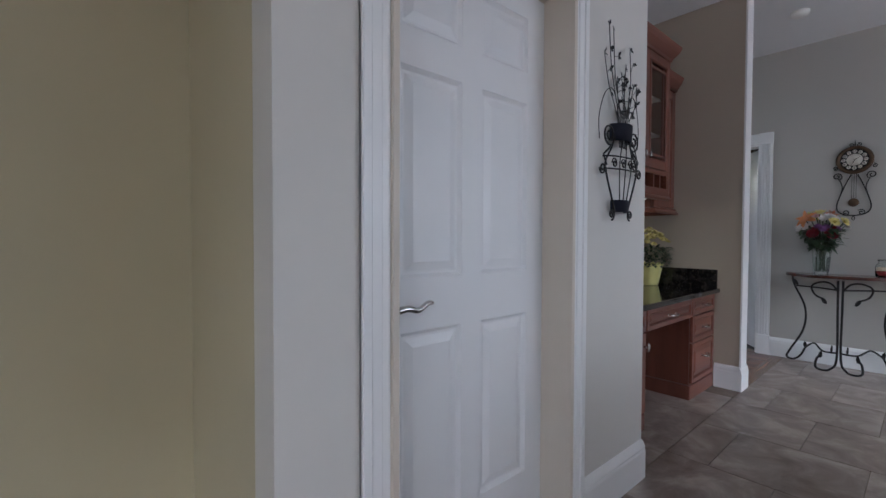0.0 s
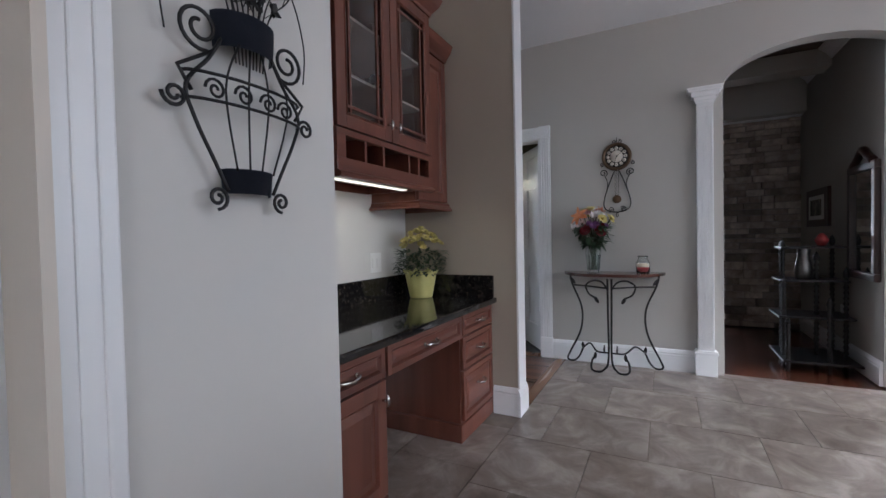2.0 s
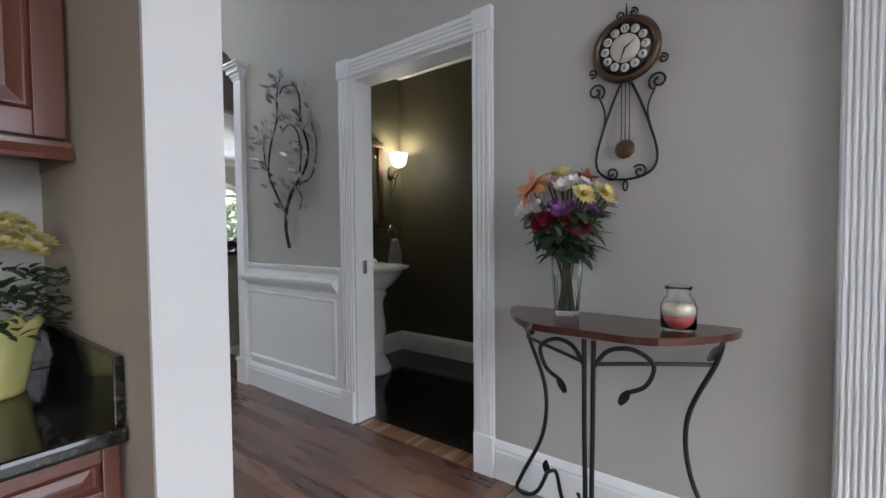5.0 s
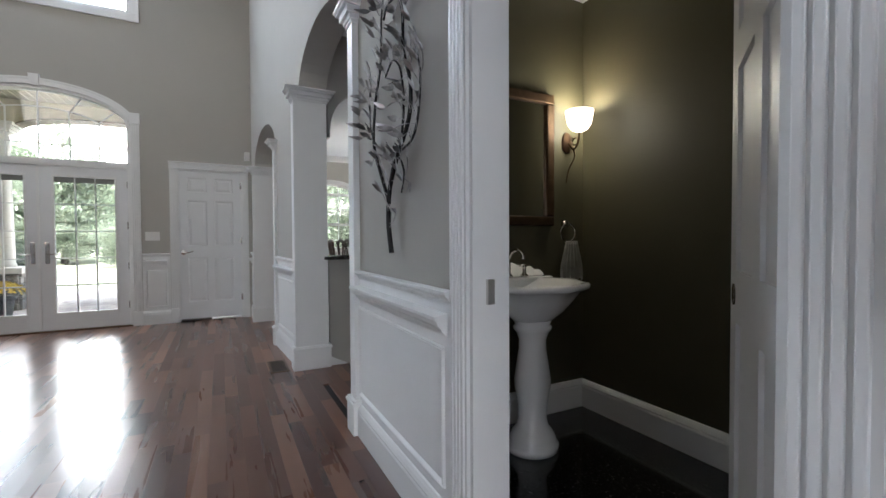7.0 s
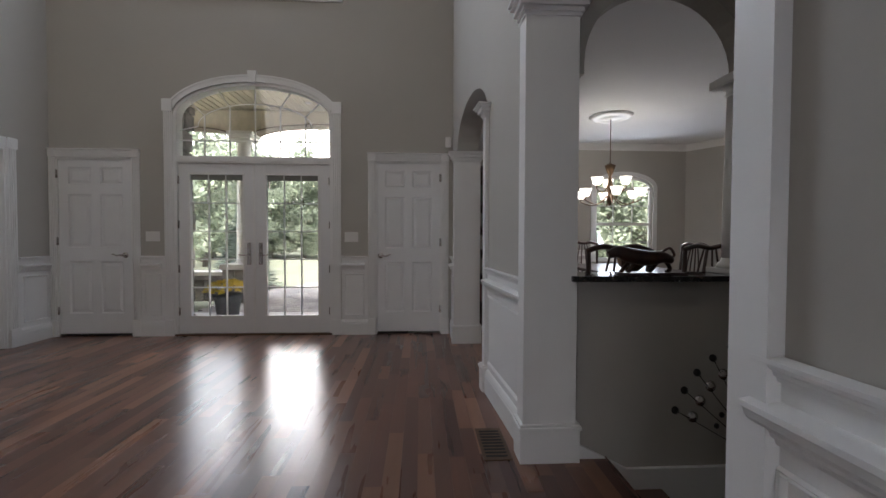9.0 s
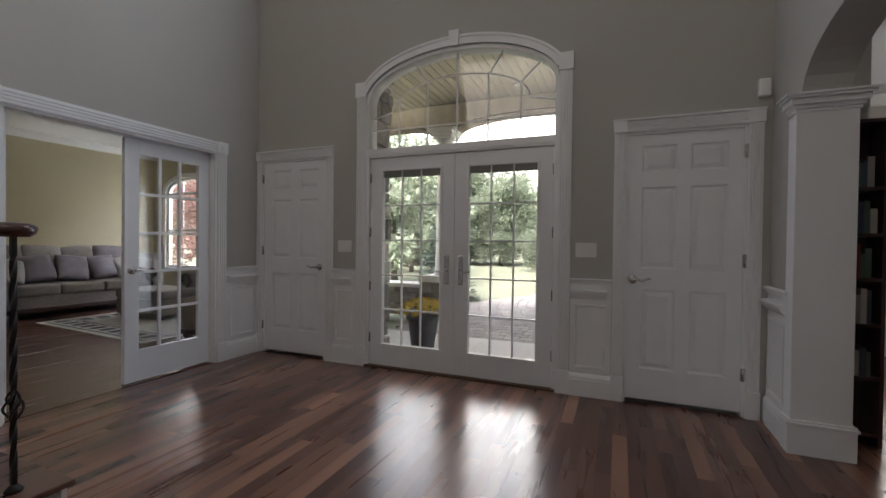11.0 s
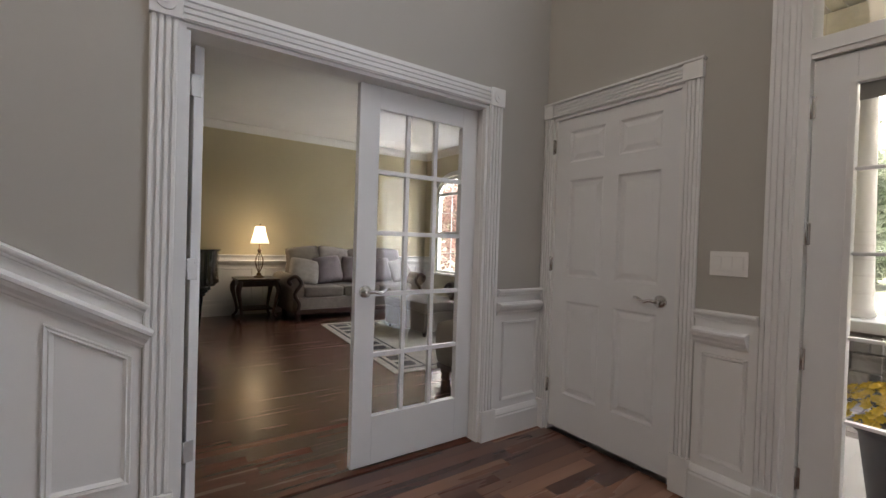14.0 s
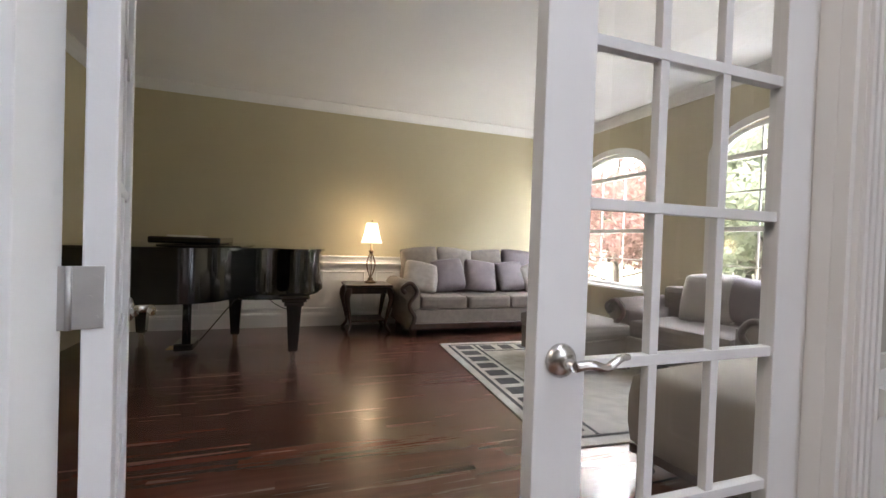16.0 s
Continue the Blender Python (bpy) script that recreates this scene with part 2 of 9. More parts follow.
TILE = stony("stone_look_tile", (0.125, 0.095, 0.076), (0.24, 0.197, 0.166), (0.4, 0.35, 0.31), 0.3, 4.5, 0.05, per_object=0.14)
GROUT = material("tile_grout", (0.2, 0.165, 0.135), 0.9, vary=0.15, scale=20, bump=0.2)
GRANITE = stony("black_granite", (0.006, 0.006, 0.007), (0.012, 0.011, 0.011), (0.035, 0.03, 0.026), 0.06, 18, 0.0, fleck=((0.09, 0.07, 0.05), 60))
BLACKTILE = stony("black_floor_granite", (0.006, 0.006, 0.006), (0.009, 0.009, 0.009), (0.016, 0.015, 0.014), 0.1, 12, 0.0, fleck=((0.08, 0.075, 0.07), 70))
IRON = material("dark_wrought_iron", (0.03, 0.028, 0.027), 0.42, 0.75, vary=0.2, scale=25, bump=0.2, bump_scale=120)
BRONZE = material("aged_bronze", (0.12, 0.075, 0.045), 0.4, 0.8, vary=0.25, scale=20, bump=0.15)
SILVERLEAF = material("tarnished_silver_leaf", (0.36, 0.34, 0.33), 0.3, 0.9, vary=0.35, scale=30)
PEWTER = material("dull_pewter", (0.17, 0.16, 0.15), 0.32, 0.9, vary=0.25, scale=30, bump=0.1)
STEEL = material("satin_steel", (0.5, 0.5, 0.49), 0.42, 0.85, vary=0.06, scale=30)
NICKEL = material("satin_nickel", (0.62, 0.6, 0.57), 0.24, 1.0, vary=0.05, scale=20)
CHROME = material("polished_chrome", (0.75, 0.74, 0.72), 0.1, 1.0, vary=0.04, scale=20)
GLASS = clear("window_glass")
MIRROR = material("mirror_glass", (0.82, 0.83, 0.83), 0.03, 1.0, vary=0.0)
PORCELAIN = material("white_porcelain", (0.8, 0.785, 0.76), 0.1, vary=0.02, scale=5, coat=0.6)
BLACK = material("black_gap", (0.012, 0.012, 0.012), 0.8)
PLASTIC = material("white_plastic", (0.76, 0.75, 0.72), 0.4, vary=0.02)

# ---- mesh helpers ----
def bx(bm, x0, x1, y0, y1, z0, z1, bev=0.0):
    vs = [bm.verts.new((x, y, z)) for z in (z0, z1) for y in (y0, y1) for x in (x0, x1)]
    fs = [bm.faces.new([vs[i] for i in f]) for f in ((0, 2, 3, 1), (4, 5, 7, 6), (0, 1, 5, 4), (2, 6, 7, 3), (0, 4, 6, 2), (1, 3, 7, 5))]
    if bev:
        es = {e for f in fs for e in f.edges}
        bmesh.ops.bevel(bm, geom=list(es), offset=bev, segments=2, affect="EDGES", profile=0.6)
    return vs


def box(*a, bev=0.0):
    bm = bmesh.new()
    bx(bm, *a, bev=bev)
    return bm


def frustum(bm, x0, x1, z0, z1, inset, y0, y1):
    """A raised field in the xz plane: wide at y0, narrow at y1."""
    a = [bm.verts.new((x, y0, z)) for x, z in ((x0, z0), (x1, z0), (x1, z1), (x0, z1))]
    b = [bm.verts.new((x, y1, z)) for x, z in ((x0 + inset, z0 + inset), (x1 - inset, z0 + inset), (x1 - inset, z1 - inset), (x0 + inset, z1 - inset))]
    bm.faces.new(b)
    for i in range(4):
        bm.faces.new((a[i], a[(i + 1) % 4], b[(i + 1) % 4], b[i]))


def lathe(bm, prof, n=24, cx=0.0, cy=0.0, cz=0.0, squash=1.0):
    rings = []
    for r, z in prof:
        if r < 1e-5:
            rings.append([bm.verts.new((cx, cy, cz + z))])
        else:
            rings.append([bm.verts.new((cx + r * math.cos(k * math.tau / n), cy + squash * r * math.sin(k * math.tau / n), cz + z)) for k in range(n)])
    for a, b in zip(rings, rings[1:]):
        for k in range(n):
            q = [a[k % len(a)], a[(k + 1) % len(a)], b[(k + 1) % len(b)], b[k % len(b)]]
            q = list(dict.fromkeys(q))
            if len(q) > 2:
                bm.faces.new(q)
    for ring in (rings[0], rings[-1]):
        if len(ring) > 2:
            bm.faces.new(ring)
    for f in bm.faces:
        f.smooth = True
    return bm


def tube(bm, pts, r, n=8, closed=False):
    pts = [Vector(p) for p in pts]
    rings, last = [], None
    m = len(pts)
    for i, p in enumerate(pts):
        a = pts[(i - 1) % m] if (i or closed) else p
        b = pts[(i + 1) % m] if (i < m - 1 or closed) else p
        d = (b - a).normalized()
        if last is None:
            side = d.orthogonal().normalized()
        else:
            side = (last - d * last.dot(d)).normalized()
        last = side
        up = d.cross(side)
        rad = r[i] if isinstance(r, (list, tuple)) else r
        rings.append([bm.verts.new(p + rad * (math.cos(k * math.tau / n) * side + math.sin(k * math.tau / n) * up)) for k in range(n)])
    pairs = list(zip(rings, rings[1:])) + ([(rings[-1], rings[0])] if closed else [])
    for a, b in pairs:
        for k in range(n):
            f = bm.faces.new((a[k], a[(k + 1) % n], b[(k + 1) % n], b[k]))
            f.smooth = True
    if not closed:
        bm.faces.new(rings[0]), bm.faces.new(rings[-1])
    return bm


def sweep(bm, prof, p0, p1, out):
    """A straight moulding from p0 to p1; prof: (out, up) points, closed."""
    p0, p1, out = Vector(p0), Vector(p1), Vector(out)
    d = (p1 - p0).normalized()
    up = d.cross(out)
    if up.z < -1e-4 or (abs(up.z) < 1e-4 and d.z > 0 and False):
        up = -up
    a = [bm.verts.new(p0 + out * u + up * v) for u, v in prof]
    b = [bm.verts.new(p1 + out * u + up * v) for u, v in prof]
    n = len(prof)
    for i in range(n):
        bm.faces.new((a[i], a[(i + 1) % n], b[(i + 1) % n], b[i]))
    bm.faces.new(a), bm.faces.new(b)


def spiral(cx, cz, r0, r1, a0, turns, n=22, y=0.0):
    """Points of a flat scroll in the xz plane."""
    return [(cx + (r0 + (r1 - r0) * k / n) * math.cos(a0 + turns * math.tau * k / n), y, cz + (r0 + (r1 - r0) * k / n) * math.sin(a0 + turns * math.tau * k / n)) for k in range(n + 1)]


def smooth_path(pts, n=6):
    """A smooth line through the given points."""
    pts = [Vector(p) for p in pts]
    out = []
    for i in range(len(pts) - 1):
        p0, p1, p2, p3 = pts[max(i - 1, 0)], pts[i], pts[i + 1], pts[min(i + 2, len(pts) - 1)]
        for k in range(n):
            t = k / n
            out.append(0.5 * ((2 * p1) + (p2 - p0) * t + (2 * p0 - 5 * p1 + 4 * p2 - p3) * t * t + (3 * p1 - p0 - 3 * p2 + p3) * t ** 3))
    return out + [pts[-1]]


def part(name, bm, mat, parent=None, label="", normals=True):
    if normals:
        bmesh.ops.recalc_face_normals(bm, faces=bm.faces)
    me = bpy.data.meshes.new(name)
    bm.to_mesh(me)
    bm.free()
    for m in mat if isinstance(mat, (list, tuple)) else [mat]:
        me.materials.append(m)
    ob = new(name, me)
    ob.parent = parent
    return tagged(ob, label)


def thing(name, label, category, x=0, y=0, z=0, rz=0, group="", kind=""):
    ob = new(name)
    ob.empty_display_size = 0.1
    ob.matrix_world = pose(x, y, z, 0, 0, rz)
    return tagged(ob, label, category, group, kind)


def setting(name, bm, mat, label="", category=""):
    return tagged(part(name, bm, mat), label, category, kind="structure")

STRIP = wood("red_hardwood_strip", (0.092, 0.036, 0.025), (0.135, 0.056, 0.037), 0.24, "y", 16, per_object=0.2, coat=0.4)
PLANKS2 = wood("red_hardwood_strips", (0.092, 0.036, 0.025), (0.135, 0.056, 0.037), 0.2, "y", 16, island=0.2, coat=0.4)
BLIND = material("grey_blind", (0.2, 0.2, 0.19), 0.6)
LEAF = material("green_leaf", (0.032, 0.06, 0.024), 0.5, vary=0.4, scale=40)
STEM = material("green_stem", (0.045, 0.06, 0.024), 0.5, vary=0.3, scale=40)
YELLOWPETAL = material("pale_yellow_petal", (0.64, 0.55, 0.2), 0.6, vary=0.2, scale=60)
ORANGEPETAL = material("orange_petal", (0.62, 0.24, 0.09), 0.55, vary=0.2, scale=60)
REDPETAL = material("red_rose_petal", (0.2, 0.008, 0.018), 0.5, vary=0.3, scale=60)
WHITEPETAL = material("white_petal", (0.76, 0.72, 0.7), 0.6, vary=0.12, scale=60)
PURPLEPETAL = material("purple_petal", (0.2, 0.07, 0.22), 0.6, vary=0.3, scale=60)
PINKPETAL = material("pale_pink_petal", (0.58, 0.33, 0.33), 0.6, vary=0.2, scale=60)
CORALPETAL = material("coral_petal", (0.58, 0.2, 0.12), 0.55, vary=0.3, scale=60)
MUMHEART = material("golden_flower_centre", (0.42, 0.32, 0.05), 0.7, vary=0.3, scale=90, bump=0.6)
FOIL = material("yellow_foil_wrap", (0.62, 0.58, 0.22), 0.38, vary=0.12, scale=12, bump=0.3, bump_scale=40)
COPPER = material("hammered_copper_weave", (0.22, 0.058, 0.032), 0.36, 0.7, vary=0.5, scale=18, bump=0.9, bump_scale=55)
VASEGLASS = clear("vase_glass", (0.95, 0.98, 0.97))
WATER = clear("vase_water", (0.9, 0.96, 0.92), ior=1.33)
WAX = material("red_candle_wax", (0.45, 0.05, 0.05), 0.35, vary=0.15, scale=15)
WAXPALE = material("cream_candle_wax", (0.75, 0.6, 0.42), 0.4, vary=0.1, scale=15)
CLOCKFACE = material("cream_clock_face", (0.55, 0.5, 0.42), 0.6, vary=0.15, scale=30)
LAMPGLOW = glowing("under_cabinet_strip", (1.0, 0.9, 0.72), 0.28)
SHELFPALE = material("pale_shelf", (0.5, 0.42, 0.36), 0.5)
VASEBAND = material("slate_metal_band", (0.07, 0.08, 0.11), 0.45, 0.6, vary=0.2, scale=20, bump=0.2)
BOOKS = [material("book_cover", c, 0.6, vary=0.1) for c in ((0.3, 0.28, 0.24), (0.06, 0.07, 0.1), (0.2, 0.05, 0.04), (0.45, 0.42, 0.36), (0.08, 0.12, 0.09))]
SCONCEGLOW = glowing("lit_frosted_glass", (1.0, 0.84, 0.6), 0.62)
TOWEL = material("grey_towel", (0.42, 0.4, 0.37), 0.95, vary=0.25, scale=14, bump=0.4, bump_scale=300)
FABRIC = material("taupe_upholstery", (0.225, 0.197, 0.173), 0.9, vary=0.12, scale=18, bump=0.35, bump_scale=260)
SATIN = material("plum_grey_cushion", (0.16, 0.13, 0.14), 0.55, vary=0.2, scale=10, bump=0.3, bump_scale=120)
PALECUSH = material("pale_cushion", (0.33, 0.3, 0.275), 0.8, vary=0.15, scale=14, bump=0.4, bump_scale=200)
OTTOMAN = material("beige_velvet", (0.33, 0.29, 0.23), 0.8, vary=0.1, scale=6, bump=0.2, bump_scale=300)
PIANO = material("black_lacquer", (0.006, 0.006, 0.007), 0.08, vary=0.1, coat=0.8)
BRASS = material("worn_brass", (0.5, 0.38, 0.2), 0.3, 1.0)
SHADE = glowing("lit_cream_lampshade", (1.0, 0.8, 0.55), 0.17)
CHANDGLOW = glowing("lit_chandelier_glass", (1.0, 0.92, 0.8), 0.75)
RUGBASE = material("cream_rug", (0.42, 0.4, 0.35), 0.95, vary=0.2, scale=10, bump=0.5, bump_scale=250)
RUGDARK = material("dark_rug_pattern", (0.05, 0.05, 0.05), 0.95, vary=0.4, scale=20, bump=0.5, bump_scale=250)
STONES = stony("stacked_ledge_stone", (0.15, 0.115, 0.09), (0.31, 0.25, 0.2), (0.48, 0.4, 0.33), 0.85, 6, 0.5, per_object=0.5)
FIELD = stony("porch_fieldstone", (0.16, 0.15, 0.14), (0.26, 0.245, 0.23), (0.38, 0.36, 0.34), 0.9, 6, 0.5, per_object=0.35)
MORTAR = material("grey_mortar", (0.22, 0.21, 0.2), 0.95, vary=0.15, scale=20, bump=0.3)
PICTURE = stony("mottled_picture", (0.03, 0.035, 0.03), (0.12, 0.12, 0.1), (0.4, 0.36, 0.3), 0.6, 9, 0.05)
CONCRETE = material("pale_porch_slab", (0.66, 0.655, 0.65), 0.8, vary=0.08, scale=3, bump=0.2, bump_scale=150)
PAVER = stony("tumbled_paver", (0.24, 0.22, 0.205), (0.33, 0.305, 0.285), (0.43, 0.4, 0.375), 0.9, 5, 0.3, per_object=0.2)
LAWN = material("lawn_grass", (0.125, 0.135, 0.088), 0.95, vary=0.35, scale=0.8, bump=0.8, bump_scale=40)
MULCH = material("brown_mulch", (0.09, 0.05, 0.035), 0.95, vary=0.4, scale=12, bump=0.8, bump_scale=60)
BARK = material("grey_bark", (0.1, 0.085, 0.07), 0.95, vary=0.3, scale=10, bump=0.8, bump_scale=40)
TREELEAF = material("tree_leaf", (0.235, 0.27, 0.195), 0.7, vary=0.2, scale=0.7, per_object=0.3)


def translucent(m, share):
    """Let part of the light through thin leaves."""
    nt = m.node_tree
    b = nt.nodes["Principled BSDF"]
    tr = nt.nodes.new("ShaderNodeBsdfTranslucent")
    mix = nt.nodes.new("ShaderNodeMixShader")
    mix.inputs["Fac"].default_value = share
    nt.links.new(b.inputs["Base Color"].links[0].from_socket, tr.inputs["Color"])
    nt.links.new(b.outputs[0], mix.inputs[1]), nt.links.new(tr.outputs[0], mix.inputs[2])
    nt.links.new(mix.outputs[0], nt.nodes["Material Output"].inputs["Surface"])
    return m


translucent(TREELEAF, 0.5)
REDLEAF = translucent(material("red_maple_leaf", (0.26, 0.16, 0.14), 0.6, vary=0.3, scale=0.7), 0.5)
SPRUCE = material("blue_spruce_needle", (0.075, 0.105, 0.085), 0.7, vary=0.4, scale=2)
PORCHBOARD = wood("porch_ceiling_board", (0.42, 0.38, 0.28), (0.56, 0.51, 0.39), 0.4, "y", 6, island=0.14)
PLANTER = material("grey_planter", (0.07, 0.075, 0.085), 0.6, vary=0.15, scale=8, bump=0.15)
MUM = material("bright_yellow_mum", (0.7, 0.5, 0.05), 0.6, vary=0.25, scale=30)
COLUMNW = material("porch_column_paint", (0.7, 0.69, 0.66), 0.6, vary=0.05, scale=3, bump=0.1)
BEAMDARK = material("dark_porch_trim", (0.12, 0.085, 0.06), 0.6, vary=0.2, scale=5)

# ---- walls, floors, ceilings ----
def wall(name, p0, p1, z0, z1, th, front, back_mat=None, openings=(), label="", n=20):
    """A wall whose seen face runs from p0 to p1, on the right hand of that way; openings: (from, to, sill, spring, rise), along world x or y."""
    p0, p1 = Vector((*p0, 0)), Vector((*p1, 0))
    d = (p1 - p0).normalized()
    left = Vector((-d.y, d.x, 0))
    ax = 0 if abs(d.x) > abs(d.y) else 1
    bm = bmesh.new()

    def slab(u0, u1, b0, b1, t0, t1):
        vs = []
        for v in (0, th):
            for u, z in ((u0, b0), (u1, b1), (u1, t1), (u0, t0)):
                q = p0 + d * u + left * v
                vs.append(bm.verts.new((q.x, q.y, z)))
        for i, f in enumerate(((0, 1, 2, 3), (7, 6, 5, 4), (0, 4, 5, 1), (1, 5, 6, 2), (2, 6, 7, 3), (3, 7, 4, 0))):
            face = bm.faces.new([vs[k] for k in f])
            face.material_index = 1 if i == 1 else 0

    length = (p1 - p0).length
    ops = sorted([tuple(sorted((abs(a - p0[ax]) / abs(d[ax]), abs(b - p0[ax]) / abs(d[ax])))) + (s, t, r) for a, b, s, t, r in openings])
    u = 0.0
    for a, b, s, t, r in ops:
        if a > u + 1e-4:
            slab(u, a, z0, z0, z1, z1)
        if s > z0 + 1e-4:
            slab(a, b, z0, z0, s, s)
        if r < 1e-4:
            if t < z1:
                slab(a, b, t, t, z1, z1)
        else:
            c, h = (a + b) / 2, (b - a) / 2
            cut = [c - h * math.cos(math.pi * k / n) for k in range(n + 1)]
            hz = [t + r * math.sin(math.pi * k / n) for k in range(n + 1)]
            for k in range(n):
                slab(cut[k], cut[k + 1], hz[k], hz[k + 1], z1, z1)
        u = b
    if u < length - 1e-4:
        slab(u, length, z0, z0, z1, z1)
    return setting(name, bm, [front, back_mat or front], label, "wall")


FY, LX, RX = 7.2, 0.475, 5.375           # front, left and right wall faces of the foyer
CH = 2.92                                # ordinary ceiling height
TALL = 5.7


def RB(y):
    """x of the seen face of the far stretch of the right wall."""
    return RX - 0.0709 * (y - 2.87)


wall("wall_front_upper", (LX - 0.13, FY), (5.6, FY), 3.4, TALL, 0.18, GREIGE, TAN, [(1.8, 3.7, 3.99, 5.2, 0)], "greige painted wall with the upper window")
wall("wall_front", (LX - 0.13, FY), (5.6, FY), 0, 3.4, 0.18, GREIGE, TAN,
     [(0.54, 1.385, 0, 2.06, 0), (1.845, 3.665, 0, 2.55, 0.4), (4.168, 4.955, 0, 2.06, 0)], "greige painted wall round the front doors")
wall("wall_left", (LX, 1.47), (LX, FY), 0, TALL, 0.13, GREIGE, YELLOW, [(5.08, 6.68, 0, 2.06, 0)], "greige painted wall with the living room opening")
wall("wall_kitchen_east", (RX, 2.87), (RX, -2.6), 0, TALL, 0.14, GREIGE, OLIVE, [(1.60, 0.735, 0, 2.06, 0), (-0.72, -1.88, 0, 2.28, 0.27)], "greige painted wall with clock, powder room door and arch")
wall("wall_arches", (RB(6.98), 6.98), (RX, 2.87), 0, TALL, 0.235, GREIGE, GREIGE, [(6.74, 5.27, 0, 2.07, 0.38), (4.24, 2.90, 0, 2.32, 0.40)], "greige painted wall with two arches")
wall("wall_arch_end", (5.09, FY), (RB(6.98), 6.98), 0, TALL, 0.235, GREIGE, None, (), "end of the arched wall")
# kitchen side
wall("wall_kitchen_door", (0.535, 0.50), (2.257, 0.50), 0, CH, 0.12, CREAM, YELLOW, [(0.82, 1.635, 0, 2.05, 0)], "cream painted wall beside the white door")
wall("wall_nook_side", (2.257, 0.622), (2.257, 1.465), 0, CH, 0.12, TAN, None, (), "tan wall at the side of the desk")
wall("wall_nook_back", (2.137, 1.345), (3.955, 1.345), 0, CH, 0.12, CREAM, None, (), "cream wall behind the desk")
wall("wall_nook_end", (3.955, 1.465), (3.955, 0.53), 0, CH, 0.13, TAN, GREIGE, (), "tan wall end beside the desk")
wall("wall_hall_back", (-0.6, 1.25), (0.63, 1.25), 0, CH, 0.1, YELLOW, None, (), "yellow wall of the passage")
wall("wall_hall_side", (0.535, 1.25), (0.535, 0.622), 0, CH, 0.1, YELLOW, None, (), "yellow wall of the passage")
wall("wall_hall_west", (-0.6, 0.5), (-0.6, 1.25), 0, CH, 0.1, YELLOW, None, (), "yellow wall of the passage")
wall("wall_kitchen_west", (-2.6, -4.0), (-2.6, 0.5), 0, CH, 0.12, CREAM, None, [(-3.1, -0.7, 0.9, 2.5, 0)], "cream kitchen wall with a window")
wall("wall_kitchen_north", (-2.6, 0.5), (-0.6, 0.5), 0, CH, 0.12, CREAM, None, (), "cream kitchen wall")
wall("wall_kitchen_south", (5.375, -4.0), (-2.6, -4.0), 0, CH, 0.12, CREAM, None, [(4.9, 1.9, 0.85, 2.55, 0)], "cream kitchen wall with a window")
wall("wall_kitchen_east", (RX, -2.6), (RX, -4.0), 0, CH, 0.14, GREIGE, None, (), "greige kitchen wall")
# above the kitchen, the upper floor's front towards the foyer
# its opening is added to let the unseen fill lamp behind light the foyer
wall("wall_upper", (RX, 2.4), (LX, 2.4), CH, TALL, 0.12, GREIGE, None, [(3.6, 1.0, 3.5, 5.0, 0)], "greige wall of the upper floor")
# unseen box round that lamp, added to keep the sun out
wall("wall_lamp_box_back", (4.0, 1.0), (0.6, 1.0), CH + 0.12, TALL, 0.1, GREIGE, None, (), "unseen greige wall boxing in the added upper lamp")
wall("wall_lamp_box_side", (4.0, 2.28), (4.0, 1.0), CH + 0.12, TALL, 0.1, GREIGE, None, (), "unseen greige wall boxing in the added upper lamp")
wall("wall_lamp_box_end", (0.6, 1.0), (0.6, 2.28), CH + 0.12, TALL, 0.1, GREIGE, None, (), "unseen greige wall boxing in the added upper lamp")
wall("wall_under_stairs", (3.955, 1.468), (LX, 1.468), 0, CH, 0.1, GREIGE, None, (), "greige wall behind the stairs")

# overhang out of view, added to block direct sun at the kitchen window
setting("sun_block_eave", box(-3.0, 6.2, -5.4, -4.13, 2.72, 2.9), CEIL, "unseen white overhang added to keep sun out of the kitchen", "roof")
bm = box(-2.6, RX + 0.14, -4.0, 2.4, CH, CH + 0.12)
setting("ceiling", bm, CEIL, "white painted kitchen ceiling")
setting("ceiling_foyer", box(LX - 0.2, 5.7, 0.85, FY + 0.2, TALL, TALL + 0.1), CEIL, "white ceiling high above the foyer")

# powder room behind the clock wall
PX1, PY0, PY1 = 6.80, -0.35, 2.53
wall("wall_powder_back", (PX1, PY1), (PX1, PY0), 0, 2.75, 0.1, OLIVE, None, (), "dark olive powder room wall")
wall("wall_powder_north", (RX + 0.143, PY1), (PX1, PY1), 0, 2.75, 0.1, OLIVE, GREIGE, (), "dark olive powder room wall")
wall("wall_powder_south", (PX1, PY0), (RX + 0.143, PY0), 0, 2.75, 0.1, OLIVE, GREIGE, (), "dark olive powder room wall")
setting("ceiling_powder", box(RX + 0.14, PX1 + 0.1, PY0 - 0.1, PY1 + 0.1, 2.75, 2.83), CEIL, "white powder room ceiling")
setting("floor_powder", box(RX + 0.06, PX1, PY0, PY1, -0.04, -0.002), BLACKTILE, "polished black granite powder room floor")

# stone room beyond the kitchen arch
setting("floor_stone_room", box(RX + 0.05, 11.5, -2.25, -0.45, -0.06, -0.012), REDPLANKS, "base of the red hardwood floor")
wall("wall_stone_room_south", (11.5, -1.70), (RX + 0.14, -1.70), 0, 2.85, 0.12, GREIGE, None, (), "greige wall hung with a picture and a mirror")
wall("wall_stone_room_north", (RX + 0.14, -0.45), (7.6, -0.45), 0, 2.85, 0.1, GREIGE, None, (), "greige wall beyond the arch")
